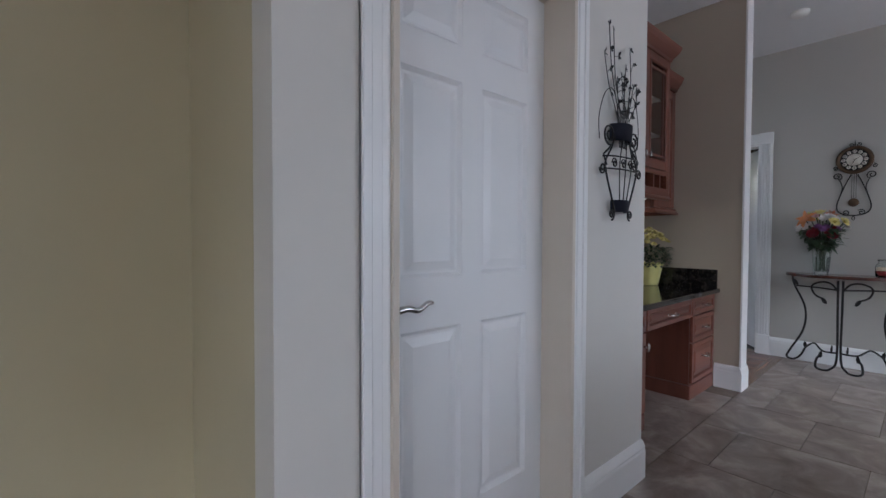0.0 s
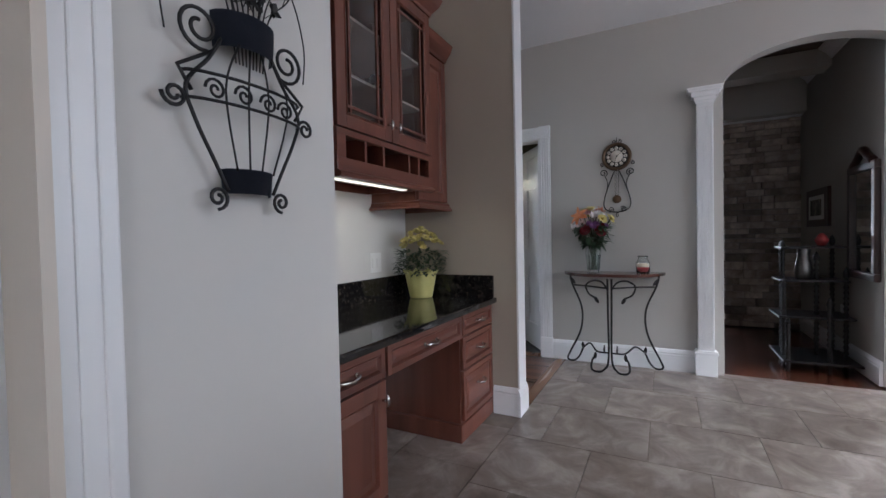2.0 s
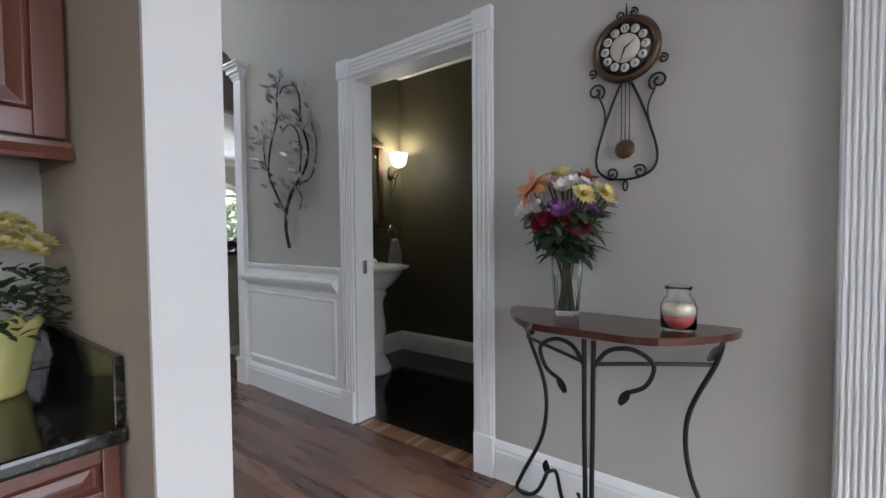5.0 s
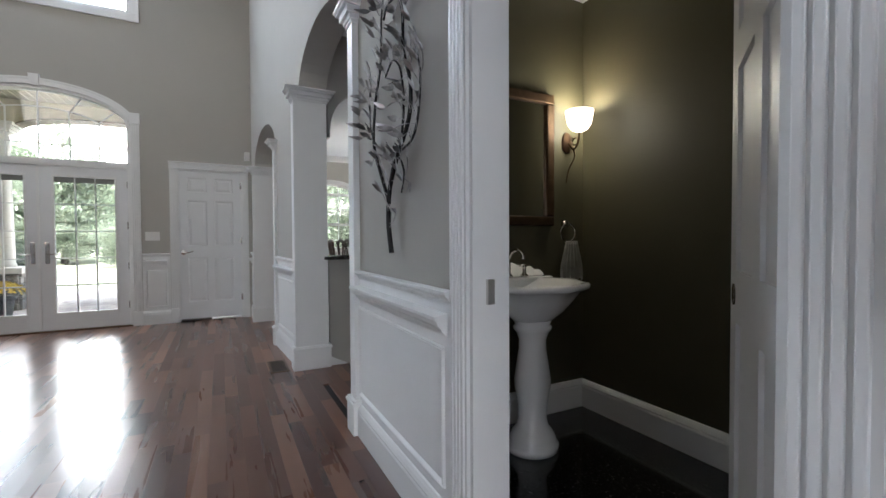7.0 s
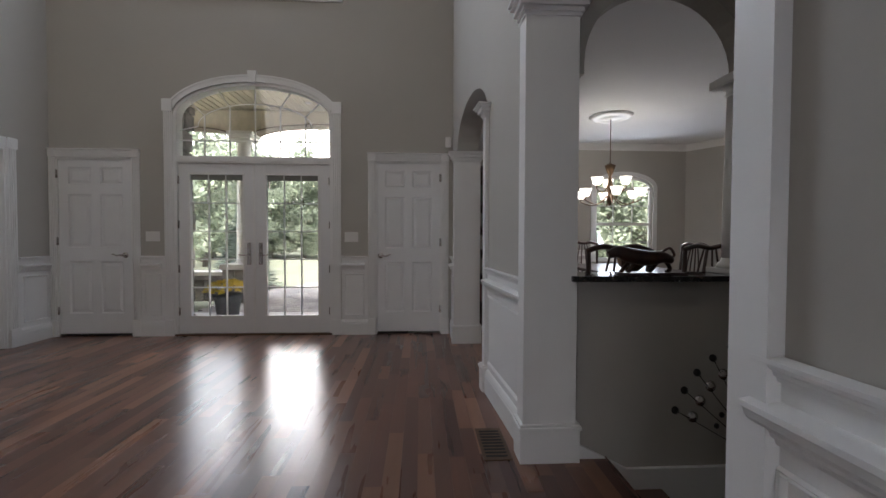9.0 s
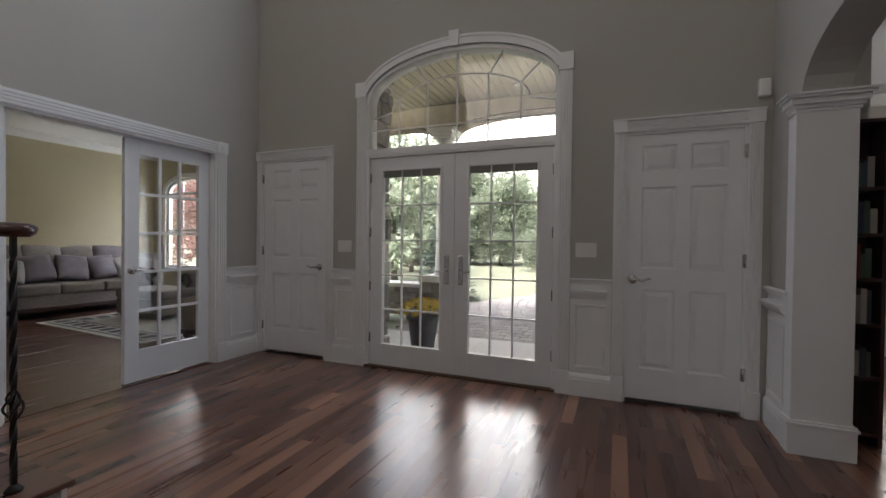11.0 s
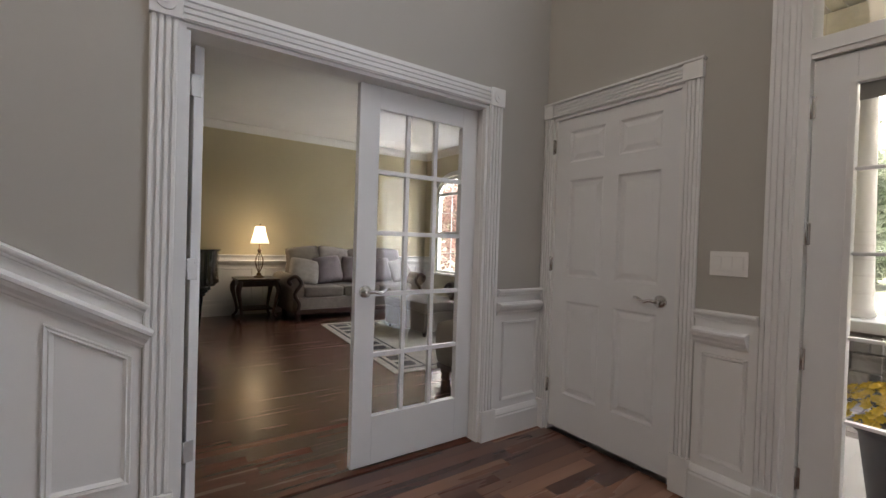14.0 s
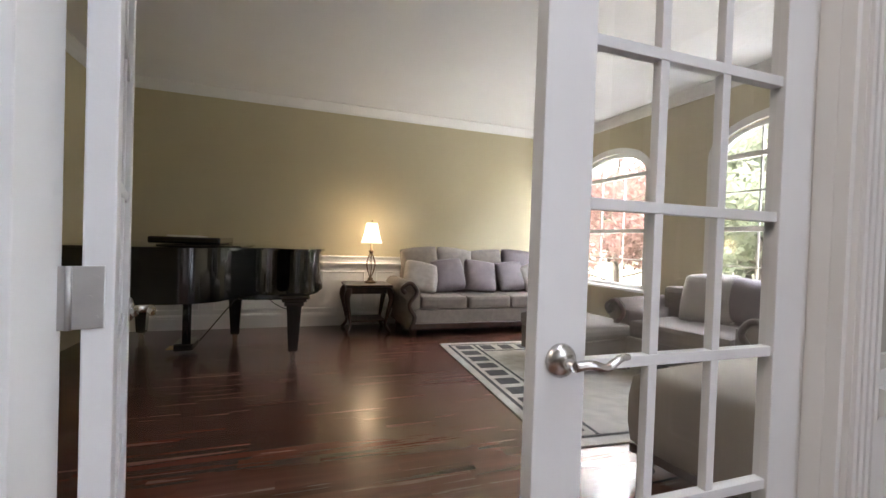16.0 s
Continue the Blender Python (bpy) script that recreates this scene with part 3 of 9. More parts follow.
wall("wall_stone_room_far", (11.5, 3.0), (11.5, -2.1), 0, 2.85, 0.1, GREIGE, None, [(0.6, -0.6, 0.5, 2.3, 0)], "greige wall with a window")
wall("wall_stone_room_side", (7.6, 3.0), (11.5, 3.0), 0, 2.85, 0.1, GREIGE, None, (), "greige wall")
wall("wall_stone_room_west", (7.6, -0.45), (7.6, 3.0), 0, 2.85, 0.1, GREIGE, None, (), "greige wall")
setting("floor_stone_room_far", box(7.6, 11.5, -0.45, 3.0, -0.06, -0.012), REDPLANKS, "red hardwood floor")
bm = box(RX + 0.14, 11.6, -2.2, 3.1, 2.85, 2.95)
for k, x in enumerate((6.6, 8.4, 9.9)):
    setting("beam_%d" % (k + 1), box(x, x + 0.25, -1.70, -0.45, 2.68, 2.848), GREIGE, "greige boxed ceiling beam", "beam")
setting("ceiling_stone_room", bm, wood("ceiling_boards", (0.03, 0.018, 0.012), (0.07, 0.045, 0.03), 0.5, "y", 8), "dark boarded ceiling with beams")

# living room
SX = -4.80
wall("wall_living_west", (SX, 2.9), (SX, 9.6), 0, 2.94, 0.12, YELLOW, None, (), "olive yellow living room wall")
wall("wall_living_south", (LX - 0.13, 3.4), (SX, 3.4), 0, 2.94, 0.12, YELLOW, None, (), "olive yellow living room wall")
wall("wall_living_north", (SX, 9.6), (LX - 0.13, 9.6), 0, 2.94, 0.14, YELLOW, None, [(-4.42, -3.12, 0.65, 2.15, 0.3), (-2.2, -0.9, 0.65, 2.15, 0.3)], "olive yellow wall with arched windows")
wall("wall_living_east", (LX - 0.13, 9.6), (LX - 0.13, FY + 0.18), 0, 2.94, 0.1, YELLOW, None, (), "olive yellow living room wall")
setting("ceiling_living", box(SX - 0.1, LX - 0.13, 3.3, 9.75, 2.94, 3.02), CEIL, "white living room ceiling")

# dining room and the steps down beside it
wall("wall_dining_half", (RB(4.2) + 0.24, 4.24), (8.4, 4.24), -0.6, 0.93, 0.14, GREIGE, None, (), "greige half wall above the steps")
wall("wall_dining_arch", (RB(4.2) + 0.24, 4.24), (10.4, 4.24), 2.0, 2.9, 0.14, GREIGE, None, [(5.50, 6.42, 2.0, 2.06, 0.42), (6.62, 8.4, 2.0, 2.06, 0.42)], "greige wall with an arch over the half wall")
wall("wall_dining_east", (10.4, 8.6), (10.4, 3.0), 0, 2.9, 0.12, GREIGE, None, (), "greige dining room wall with a picture")
wall("wall_dining_north", (5.3, 9.9), (9.68, 9.9), 0, 2.9, 0.14, GREIGE, None, [(6.27, 7.37, 0.75, 2.1, 0.22), (7.95, 9.05, 0.75, 2.1, 0.22)], "taupe dining room wall with a window")
wall("wall_dining_bay", (9.68, 9.9), (10.4, 8.6), 0, 2.9, 0.12, GREIGE, None, (), "greige angled dining room wall")
wall("wall_dining_west", (5.6, FY + 0.18), (5.6, 9.9), 0, 2.9, 0.1, GREIGE, None, (), "taupe dining room wall")
wall("wall_stairwell", (10.4, 2.76), (5.62, 2.76), -2.2, 2.9, 0.1, GREIGE, None, (), "greige wall")
setting("ceiling_dining", box(5.45, 10.55, 2.66, 10.05, 2.9, 2.98), CEIL, "white dining room ceiling")
setting("floor_dining", box(RB(5) + 0.0, 10.4, 4.25, 9.95, -0.06, -0.012), REDPLANKS, "hardwood dining room floor")
setting("floor_stairwell", box(5.5, 10.4, 2.7, 4.25, -0.52, -0.46), REDPLANKS, "hardwood landing below the steps")

# main floors: base slabs under planks and tiles
setting("floor_foyer_base", box(LX - 0.13, 5.6, 1.57, FY + 0.02, -0.08, -0.014), BLACK, "dark gaps under the hardwood")
setting("floor_living_base", box(SX, LX - 0.13, 3.4, 9.6, -0.08, -0.014), BLACK, "dark gaps under the hardwood")
setting("floor_kitchen_base", box(-2.6, RX + 0.06, -4.0, 0.53, -0.08, -0.006), GROUT, "brown grout between the tiles")
setting("floor_nook_base", box(2.257, 3.955, 0.53, 1.345, -0.08, -0.006), GROUT, "brown grout between the tiles")
setting("floor_passage", box(-0.6, 0.535, 0.53, 1.25, -0.08, -0.004), TILE, "tiled passage floor")
setting("floor_hall_base", box(4.085, RX + 0.06, 0.53, 1.57, -0.08, -0.014), BLACK, "dark gaps under the hardwood")

# ---- trim, doors, columns ----
def fluted(bm, x0, x1, z0, z1, y=0.0, upright=True, t=0.022):
    """A casing board with flutes on a wall face at y; it stands out towards -y."""
    bx(bm, x0, x1, y - t * 0.6, y, z0, z1)
    n = 4
    a, b = (x0, x1) if upright else (z0, z1)
    w = b - a
    for k in range(n):
        c0 = a + w * (0.04 + k * 0.92 / n)
        c1 = c0 + w * 0.92 / n * 0.66
        q = (c0, c1, y - t, y - t * 0.5, z0, z1) if upright else (x0, x1, y - t, y - t * 0.5, c0, c1)
        bx(bm, *q, bev=0.003)


def rosette(bm, x0, x1, z0, z1, y=0.0):
    bx(bm, x0, x1, y - 0.03, y, z0, z1, bev=0.003)
    c = ((x0 + x1) / 2, (z0 + z1) / 2)
    for r, t in ((0.036, 0.036), (0.026, 0.033), (0.014, 0.04)):
        ring = [bm.verts.new((c[0] + r * math.cos(k * math.tau / 16), y - t, c[1] + r * math.sin(k * math.tau / 16))) for k in range(16)]
        low = [bm.verts.new((v.co.x, y - 0.028, v.co.z)) for v in ring]
        bm.faces.new(ring)
        for k in range(16):
            bm.faces.new((ring[k], ring[(k + 1) % 16], low[(k + 1) % 16], low[k]))


def lever(parent, x, z, y, way=1, mat=None, square=False):
    """A lever handle on a door face at y, pointing to +x (way 1) or -x."""
    mat = mat or NICKEL
    bm = bmesh.new()
    if square:
        bx(bm, x - 0.03, x + 0.03, y - 0.009, y, z - 0.045, z + 0.045, bev=0.004)
    else:
        ring = lathe(bm, [(0.034, 0), (0.033, 0.006), (0.022, 0.012), (0.0, 0.013)], 20)
        bmesh.ops.transform(bm, matrix=pose(x, y, z, 90), verts=bm.verts)
    h = part("door_handle", bm, mat, parent, "satin nickel lever handle")
    bm = bmesh.new()
    tube(bm, [(x, y, z), (x, y - 0.05, z)], 0.011, 10)
    pts = smooth_path([(x, y - 0.05, z), (x + way * 0.03, y - 0.055, z + 0.004), (x + way * 0.065, y - 0.055, z - 0.004), (x + way * 0.1, y - 0.052, z + 0.012), (x + way * 0.122, y - 0.048, z + 0.012)], 5)
    tube(bm, pts, [0.0105 - 0.004 * k / len(pts) for k in range(len(pts))], 8)
    part("lever", bm, mat, h)


def slab_door(parent, w, h, y, x0=0.0, z0=0.012, mat=None):
    """A six-panel door slab with its seen face at y."""
    mat = mat or DOORW
    t = 0.036
    s, mid = w * 0.128, w * 0.12
    rails = [(0, 0.235), (0.845, 1.005), (1.63, 1.745), (1.945, h - z0)]
    k = (h - z0) / 2.04
    rails = [(a * k, b * k) for a, b in rails[:3]] + [(1.945 * k, h - z0)]
    bm = bmesh.new()
    cols = [(x0, x0 + s), (x0 + (w - mid) / 2, x0 + (w + mid) / 2), (x0 + w - s, x0 + w)]
    for n, (a, b) in enumerate(cols):
        if n != 1:
            bx(bm, a, b, y, y + t, z0, h)
        else:
            for (r0, r1), (r2, r3) in zip(rails, rails[1:]):
                bx(bm, a, b, y, y + t, z0 + r1, z0 + r2)
    for r0, r1 in rails:
        bx(bm, x0 + s, x0 + w - s, y, y + t, z0 + r0, z0 + r1)
    slab = part("door_leaf", bm, mat, parent)
    for (r0, r1), (r2, r3) in zip(rails, rails[1:]):
        for (a, b), (c, d) in zip(cols, cols[1:]):
            bm = bmesh.new()
            bx(bm, b, c, y + 0.012, y + t - 0.012, z0 + r1, z0 + r2)
            # sloped edge round the field, then the raised field
            x_0, x_1, z_0, z_1 = b, c, z0 + r1, z0 + r2
            e = 0.012
            for q in (((x_0, z_0), (x_1, z_0), (x_1 - e, z_0 + e), (x_0 + e, z_0 + e)), ((x_1, z_0), (x_1, z_1), (x_1 - e, z_1 - e), (x_1 - e, z_0 + e)),
                      ((x_1, z_1), (x_0, z_1), (x_0 + e, z_1 - e), (x_1 - e, z_1 - e)), ((x_0, z_1), (x_0, z_0), (x_0 + e, z_0 + e), (x_0 + e, z_1 - e))):
                bm.faces.new([bm.verts.new((p[0], y + (0.0015 if i < 2 else 0.0118), p[1])) for i, p in enumerate(q)])
            frustum(bm, x_0 + 0.02, x_1 - 0.02, z_0 + 0.02, z_1 - 0.02, 0.028, y + 0.0118, y + 0.003)
            part("panel", bm, mat, slab)
    return slab


def hinges(parent, x, y, zs=(0.25, 1.05, 1.85), w=0.03):
    for z in zs:
        bm = bmesh.new()
        bx(bm, x - w / 2, x + w / 2, y - 0.004, y, z - 0.045, z + 0.045, bev=0.002)
        tube(bm, [(x, y - 0.008, z - 0.048), (x, y - 0.008, z + 0.048)], 0.006, 8)
        part("hinge", bm, NICKEL, parent)


def casing_set(parent, w, h, cw=0.09, rosettes=(True, True), th=0.13, plinth=0.19, capped=False, jamb=True, sides=(True, True), plain=False):
    """Casing and jamb of an opening 0..w wide and h high in a wall face at y = 0."""
    bm = bmesh.new()
    for k, (a, b) in enumerate(((-cw, 0.0), (w, w + cw))):
        if not sides[k]:
            continue
        if plain:
            inner, outer = (b, a) if k == 0 else (a, b)
            way = 1 if outer > inner else -1
            for u0, u1, t in ((0.0, 1.0, 0.009), (0.3, 1.0, 0.014), (0.68, 1.0, 0.02)):
                e = sorted((inner + way * cw * u0, inner + way * cw * u1))
                bx(bm, e[0], e[1], -t, 0, 0, h + cw, bev=0.004)
            continue
        fluted(bm, a, b, plinth, h)
        bx(bm, a - 0.004, b + 0.004, -0.03, 0, 0, plinth, bev=0.004)
    top = h + cw
    if plain:
        for u0, t in ((0.0, 0.009), (0.3, 0.0145), (0.68, 0.0205)):
            bx(bm, 0.0, w, -t, 0, h + cw * u0, top, bev=0.004)
    elif capped:
        fluted(bm, 0.0, w, h, top, upright=False)
        for a, b in ((-cw, 0.0), (w, w + cw)):
            bx(bm, a - 0.006, b + 0.006, -0.03, 0, h, top, bev=0.003)
        bx(bm, -cw - 0.012, w + cw + 0.012, -0.036, 0, top, top + 0.014, bev=0.003)
    else:
        fluted(bm, 0.0, w, h, top, upright=False)
        for k, (a, b) in enumerate(((-cw, 0.0), (w, w + cw))):
            if sides[k]:
                rosette(bm, a - 0.003, b + 0.003, h - 0.003, top + 0.003)
    part("door_casing", bm, WHITE, parent)
    if jamb:
        bm = bmesh.new()
        bx(bm, 0.0, 0.018, 0.0, th, 0, h - 0.018)
        bx(bm, w - 0.018, w, 0.0, th, 0, h - 0.018)
        bx(bm, 0.0, w, 0.0, th, h - 0.018, h - 0.0005)
        part("door_jamb", bm, WHITE, parent)


def panel_moulding(bm, x0, x1, z0, z1, y, w=0.03, t=0.014, skew=0.0):
    """A picture-frame moulding on a face at y; skew lifts the x1 side."""
    def ring(i, yy):
        return [bm.verts.new((x, yy, z + skew * (x - x0) / (x1 - x0))) for x, z in ((x0 + i, z0 + i), (x1 - i, z0 + i), (x1 - i, z1 - i), (x0 + i, z1 - i))]
    r = [ring(0, y), ring(0.004, y - t), ring(w * 0.45, y - t * 0.6), ring(w * 0.6, y - t), ring(w, y)]
    for a, b in zip(r, r[1:]):
        for k in range(4):
            bm.faces.new((a[k], a[(k + 1) % 4], b[(k + 1) % 4], b[k]))


RAIL = [(0, 0.0), (0.008, 0.0), (0.01, 0.008), (0.016, 0.012), (0.018, 0.02), (0.026, 0.026), (0.03, 0.034), (0.03, 0.042), (0.012, 0.046), (0, 0.047)]
LOWRAIL = [(0, 0.0), (0.008, 0.0), (0.011, 0.01), (0.02, 0.016), (0.022, 0.024), (0.038, 0.04), (0.044, 0.056), (0.05, 0.06), (0.05, 0.072), (0.02, 0.078), (0, 0.08)]
BASE = [(0, 0), (0.022, 0), (0.022, 0.13), (0.018, 0.14), (0.02, 0.148), (0.014, 0.162), (0.006, 0.175), (0, 0.178)]
CROWN = [(0, 0), (0.0, -0.11), (0.012, -0.11), (0.018, -0.09), (0.05, -0.05), (0.085, -0.02), (0.1, -0.012), (0.1, 0)]


def wainscot(name, x, y, rz, length, panels, label="white wainscot with chair rail and panel moulding", base=True):
    """White panelling on a wall face; local x runs to the right as seen, -y out of the wall."""
    ob = thing(name, label, "wainscot", x, y, 0, rz, kind="structure")
    part("backing", box(0, length, -0.006, 0, 0, 0.9), WHITE, ob)
    bm = bmesh.new()
    sweep(bm, RAIL, (0, -0.006, 0.888), (length, -0.006, 0.888), (0, -1, 0))
    part("chair_rail", bm, WHITE, ob)
    bm = bmesh.new()
    sweep(bm, LOWRAIL, (0, -0.006, 0.77), (max(length - 0.035, 0.1), -0.006, 0.77), (0, -1, 0))
    part("lower_rail", bm, WHITE, ob)
    if base:
        bm = bmesh.new()
        sweep(bm, BASE, (0, -0.006, 0), (length, -0.006, 0), (0, -1, 0))
        part("baseboard", bm, WHITE, ob)
    for a, b in panels:
        bm = bmesh.new()
        panel_moulding(bm, a, b, 0.225, 0.73, -0.006, w=0.02, t=0.01)
        part("panel_moulding", bm, WHITE, ob)
    return ob


def baseboard(name, p0, p1, out, label="white baseboard"):
    bm = bmesh.new()
    sweep(bm, BASE, (*p0, 0), (*p1, 0), (*out, 0))
    return setting(name, bm, WHITE, label, "baseboard")


def crown(name, p0, p1, z, out):
    bm = bmesh.new()
    p0, p1, o = Vector((*p0, z)), Vector((*p1, z)), Vector((*out, 0))
    prof = CROWN
    a = [bm.verts.new(p0 + o * u + Vector((0, 0, v))) for u, v in prof]
    b = [bm.verts.new(p1 + o * u + Vector((0, 0, v))) for u, v in prof]
    for i in range(len(prof)):
        bm.faces.new((a[i], a[(i + 1) % len(prof)], b[(i + 1) % len(prof)], b[i]))
    bm.faces.new(a), bm.faces.new(b)
    return setting(name, bm, WHITE, "white crown moulding", "crown moulding")


# white door beside the kitchen wall art; it stands back in its frame
d = thing("door_1", "closed white six-panel door with a nickel lever", "door", 0.82, 0.50, 0, 0, kind="structure")
leaf = slab_door(d, 0.779, 2.03, 0.115, x0=0.018)
lever(leaf, 0.075, 0.925, 0.115, 1, square=True)
casing_set(d, 0.815, 2.05, cw=0.085, th=0.12, jamb=False, plain=True)
bm = bmesh.new()
bx(bm, 0.0, 0.018, -0.02, 0.16, 0, 2.032)
bx(bm, 0.797, 0.815, -0.02, 0.16, 0, 2.032)
bx(bm, 0.0, 0.815, -0.02, 0.16, 2.032, 2.0495)
part("door_jamb", bm, JAMBTAN, d, "pale tan jamb")
# powder room doorway
d = thing("door_2", "white fluted door casing with rosettes round the powder room", "door", RX, 1.60, 0, -90, kind="structure")
casing_set(d, 0.865, 2.06, cw=0.1, th=0.14)
bm = box(0.015, 0.03, 0.05, 0.075, 0.9, 0.98)
part("strike_plate", bm, NICKEL, d)
# powder room door, open into the room
d = thing("door_3", "open white six-panel door of the powder room", "door", RX + 0.155, 0.765, 0, 36, kind="structure")
leaf = slab_door(d, 0.80, 2.03, -0.018)
lever(leaf, 0.735, 0.93, 0.02, -1)
bpy.context.view_layer.update()
lever(leaf, 0.735, 0.93, -0.018, -1)
# closets each side of the front doors
d = thing("door_4", "closed white six-panel closet door with a nickel lever", "door", 0.54, FY, 0, 0, kind="structure")
leaf = slab_door(d, 0.81, 2.05, 0.02, x0=0.018, z0=0.03)
lever(leaf, 0.745, 0.94, 0.02, -1)
casing_set(d, 0.845, 2.06, cw=0.085, th=0.13, capped=True)
hinges(d, 0.012, 0.0, (0.3, 1.1, 1.87))
d = thing("door_5", "closed white six-panel closet door with a nickel lever", "door", 4.168, FY, 0, 0, kind="structure")
leaf = slab_door(d, 0.752, 2.05, 0.02, x0=0.018, z0=0.03)
lever(leaf, 0.06, 0.94, 0.02, 1)
casing_set(d, 0.787, 2.06, cw=0.085, th=0.13, capped=True)
hinges(d, 0.775, 0.0, (0.3, 1.1, 1.87))
for n, (a, b) in enumerate(((0.54, 1.385), (4.168, 4.955))):
    wall("wall_closet_%d" % (n + 1), (a - 0.1, FY + 0.3), (b + 0.1, FY + 0.3), 0, 2.2, 0.05, BLACK)


def glazed_leaf(parent, name, x0, w, h, y, stile, bottom, top, cols, rows, bar=0.018, z0=0.012, t=0.04, mat=None, label=""):
    """A door leaf with a grid of panes; seen face at y."""
    mat = mat or DOORW
    bm = bmesh.new()
    bx(bm, x0, x0 + stile, y, y + t, z0, h, bev=0.003)
    bx(bm, x0 + w - stile, x0 + w, y, y + t, z0, h, bev=0.003)
    bx(bm, x0 + stile, x0 + w - stile, y, y + t, z0, z0 + bottom, bev=0.002)
    bx(bm, x0 + stile, x0 + w - stile, y, y + t, h - top, h, bev=0.002)
    leaf = part(name, bm, mat, parent, label)
    gx0, gx1, gz0, gz1 = x0 + stile, x0 + w - stile, z0 + bottom, h - top
    for k in range(1, cols):
        c = gx0 + (gx1 - gx0) * k / cols
        part("muntin", box(c - bar / 2, c + bar / 2, y + 0.008, y + t - 0.008, gz0, gz1, bev=0.002), mat, leaf)
    for k in range(1, rows):
        c = gz0 + (gz1 - gz0) * k / rows
        part("muntin", box(gx0, gx1, y + 0.006, y + t - 0.006, c - bar / 2, c + bar / 2, bev=0.002), mat, leaf)
    pane = part("pane", box(gx0 - 0.002, gx1 + 0.002, y + t / 2 - 0.002, y + t / 2 + 0.002, gz0 - 0.002, gz1 + 0.002), GLASS, leaf, "clear glass")
    pane.visible_shadow = False
    return leaf


# living room doors: one leaf shut, one swung into the room
d = thing("door_6", "white fluted casing of the wide living room opening", "door", LX, 5.08, 0, 90, kind="structure")
casing_set(d, 1.60, 2.06, cw=0.105, th=0.13)
part("door_stop", box(0.0, 0.034, 0.02, 0.142, 0, 2.045, bev=0.002), WHITE, d)
d = thing("door_7", "shut white fifteen-pane french door leaf", "door", LX, 5.08, 0, 90, kind="structure")
leaf = glazed_leaf(d, "door_leaf", 0.797, 0.783, 2.035, 0.075, 0.115, 0.26, 0.12, 3, 5, bar=0.024)
lever(leaf, 0.853, 0.945, 0.075, 1)
part("jamb_stop", box(1.58, 1.598, 0.03, 0.12, 0, 2.04), WHITE, d)
d = thing("door_8", "open white fifteen-pane french door leaf swung inward", "door", 0.33, 5.158, 0, 195, kind="structure")
leaf = glazed_leaf(d, "door_leaf", 0.0, 0.75, 2.035, -0.02, 0.115, 0.26, 0.12, 3, 5, bar=0.024)
lever(leaf, 0.69, 0.945, 0.02, -1)
lever(leaf, 0.69, 0.945, -0.02, -1)
for z in (0.27, 1.068, 1.86):
    bm = box(-0.004, 0.0005, -0.008, 0.031, z - 0.047, z + 0.047, bev=0.0015)
    for a in (-0.03, 0.0, 0.03):
        tube(bm, [(-0.0055, 0.002 + 0.008 * (a == 0), z + a), (-0.003, 0.002 + 0.008 * (a == 0), z + a)], 0.0035, 8)
    h = part("hinge", bm, STEEL, leaf, "satin steel hinge")
    bm = box(-0.004, -0.001, 0.037, 0.053, z - 0.047, z + 0.047, bev=0.001)
    tube(bm, [(-0.005, 0.034, z - 0.047), (-0.005, 0.034, z + 0.047)], 0.0045, 10)
    part("jamb_plate", bm, STEEL, h)

# front doors with arched window above
fd = thing("door_9", "white double front doors with gridded glass and arched window above", "door", 1.845, FY, 0, 0, kind="structure")
W = 1.82
bm = bmesh.new()
bx(bm, 0, 0.035, 0.0, 0.14, 0, 2.55)
bx(bm, W - 0.035, W, 0.0, 0.14, 0, 2.55)
bx(bm, 0.035, W - 0.035, 0.0, 0.14, 2.035, 2.095)
bx(bm, 0.035, W - 0.035, 0.008, 0.16, 2.015, 2.035)
n = 28
arc = lambda r, k: (W / 2 - r[0] * math.cos(math.pi * k / n), 2.55 + r[1] * math.sin(math.pi * k / n))
for r0, r1, ya, yb in (((W / 2, 0.4), (W / 2 - 0.035, 0.365), 0.0, 0.14),):
    for k in range(n):
        q = [arc(r0, k), arc(r0, k + 1), arc(r1, k + 1), arc(r1, k)]
        f = [bm.verts.new((x, ya, z)) for x, z in q]
        g = [bm.verts.new((x, yb, z)) for x, z in q]
        bm.faces.new(f), bm.faces.new(g)
        for i in range(4):
            bm.faces.new((f[i], f[(i + 1) % 4], g[(i + 1) % 4], g[i]))
part("door_frame", bm, WHITE, fd)
bm = bmesh.new()
cw = 0.1
for a, b in ((-cw, 0.0), (W, W + cw)):
    fluted(bm, a, b, 0.19, 2.62)
    bx(bm, a - 0.004, b + 0.004, -0.03, 0, 0, 0.19, bev=0.004)
    bx(bm, a - 0.008, b + 0.008, -0.034, 0, 2.60, 2.74, bev=0.004)
for r0, r1, t in (((W / 2 + 0.085, 0.485), (W / 2, 0.4), 0.02), ((W / 2 + 0.085, 0.485), (W / 2 + 0.062, 0.462), 0.03), ((W / 2 + 0.02, 0.42), (W / 2, 0.4), 0.028)):
    for k in range(n):
        q = [arc(r0, k), arc(r0, k + 1), arc(r1, k + 1), arc(r1, k)]
        if q[0][1] < 2.66 and q[1][1] < 2.66:
            continue
        f = [bm.verts.new((x, -t, z)) for x, z in q]
        g = [bm.verts.new((x, 0.0, z)) for x, z in q]
        bm.faces.new(f), bm.faces.new(g)
        for i in range(4):
            bm.faces.new((f[i], f[(i + 1) % 4], g[(i + 1) % 4], g[i]))
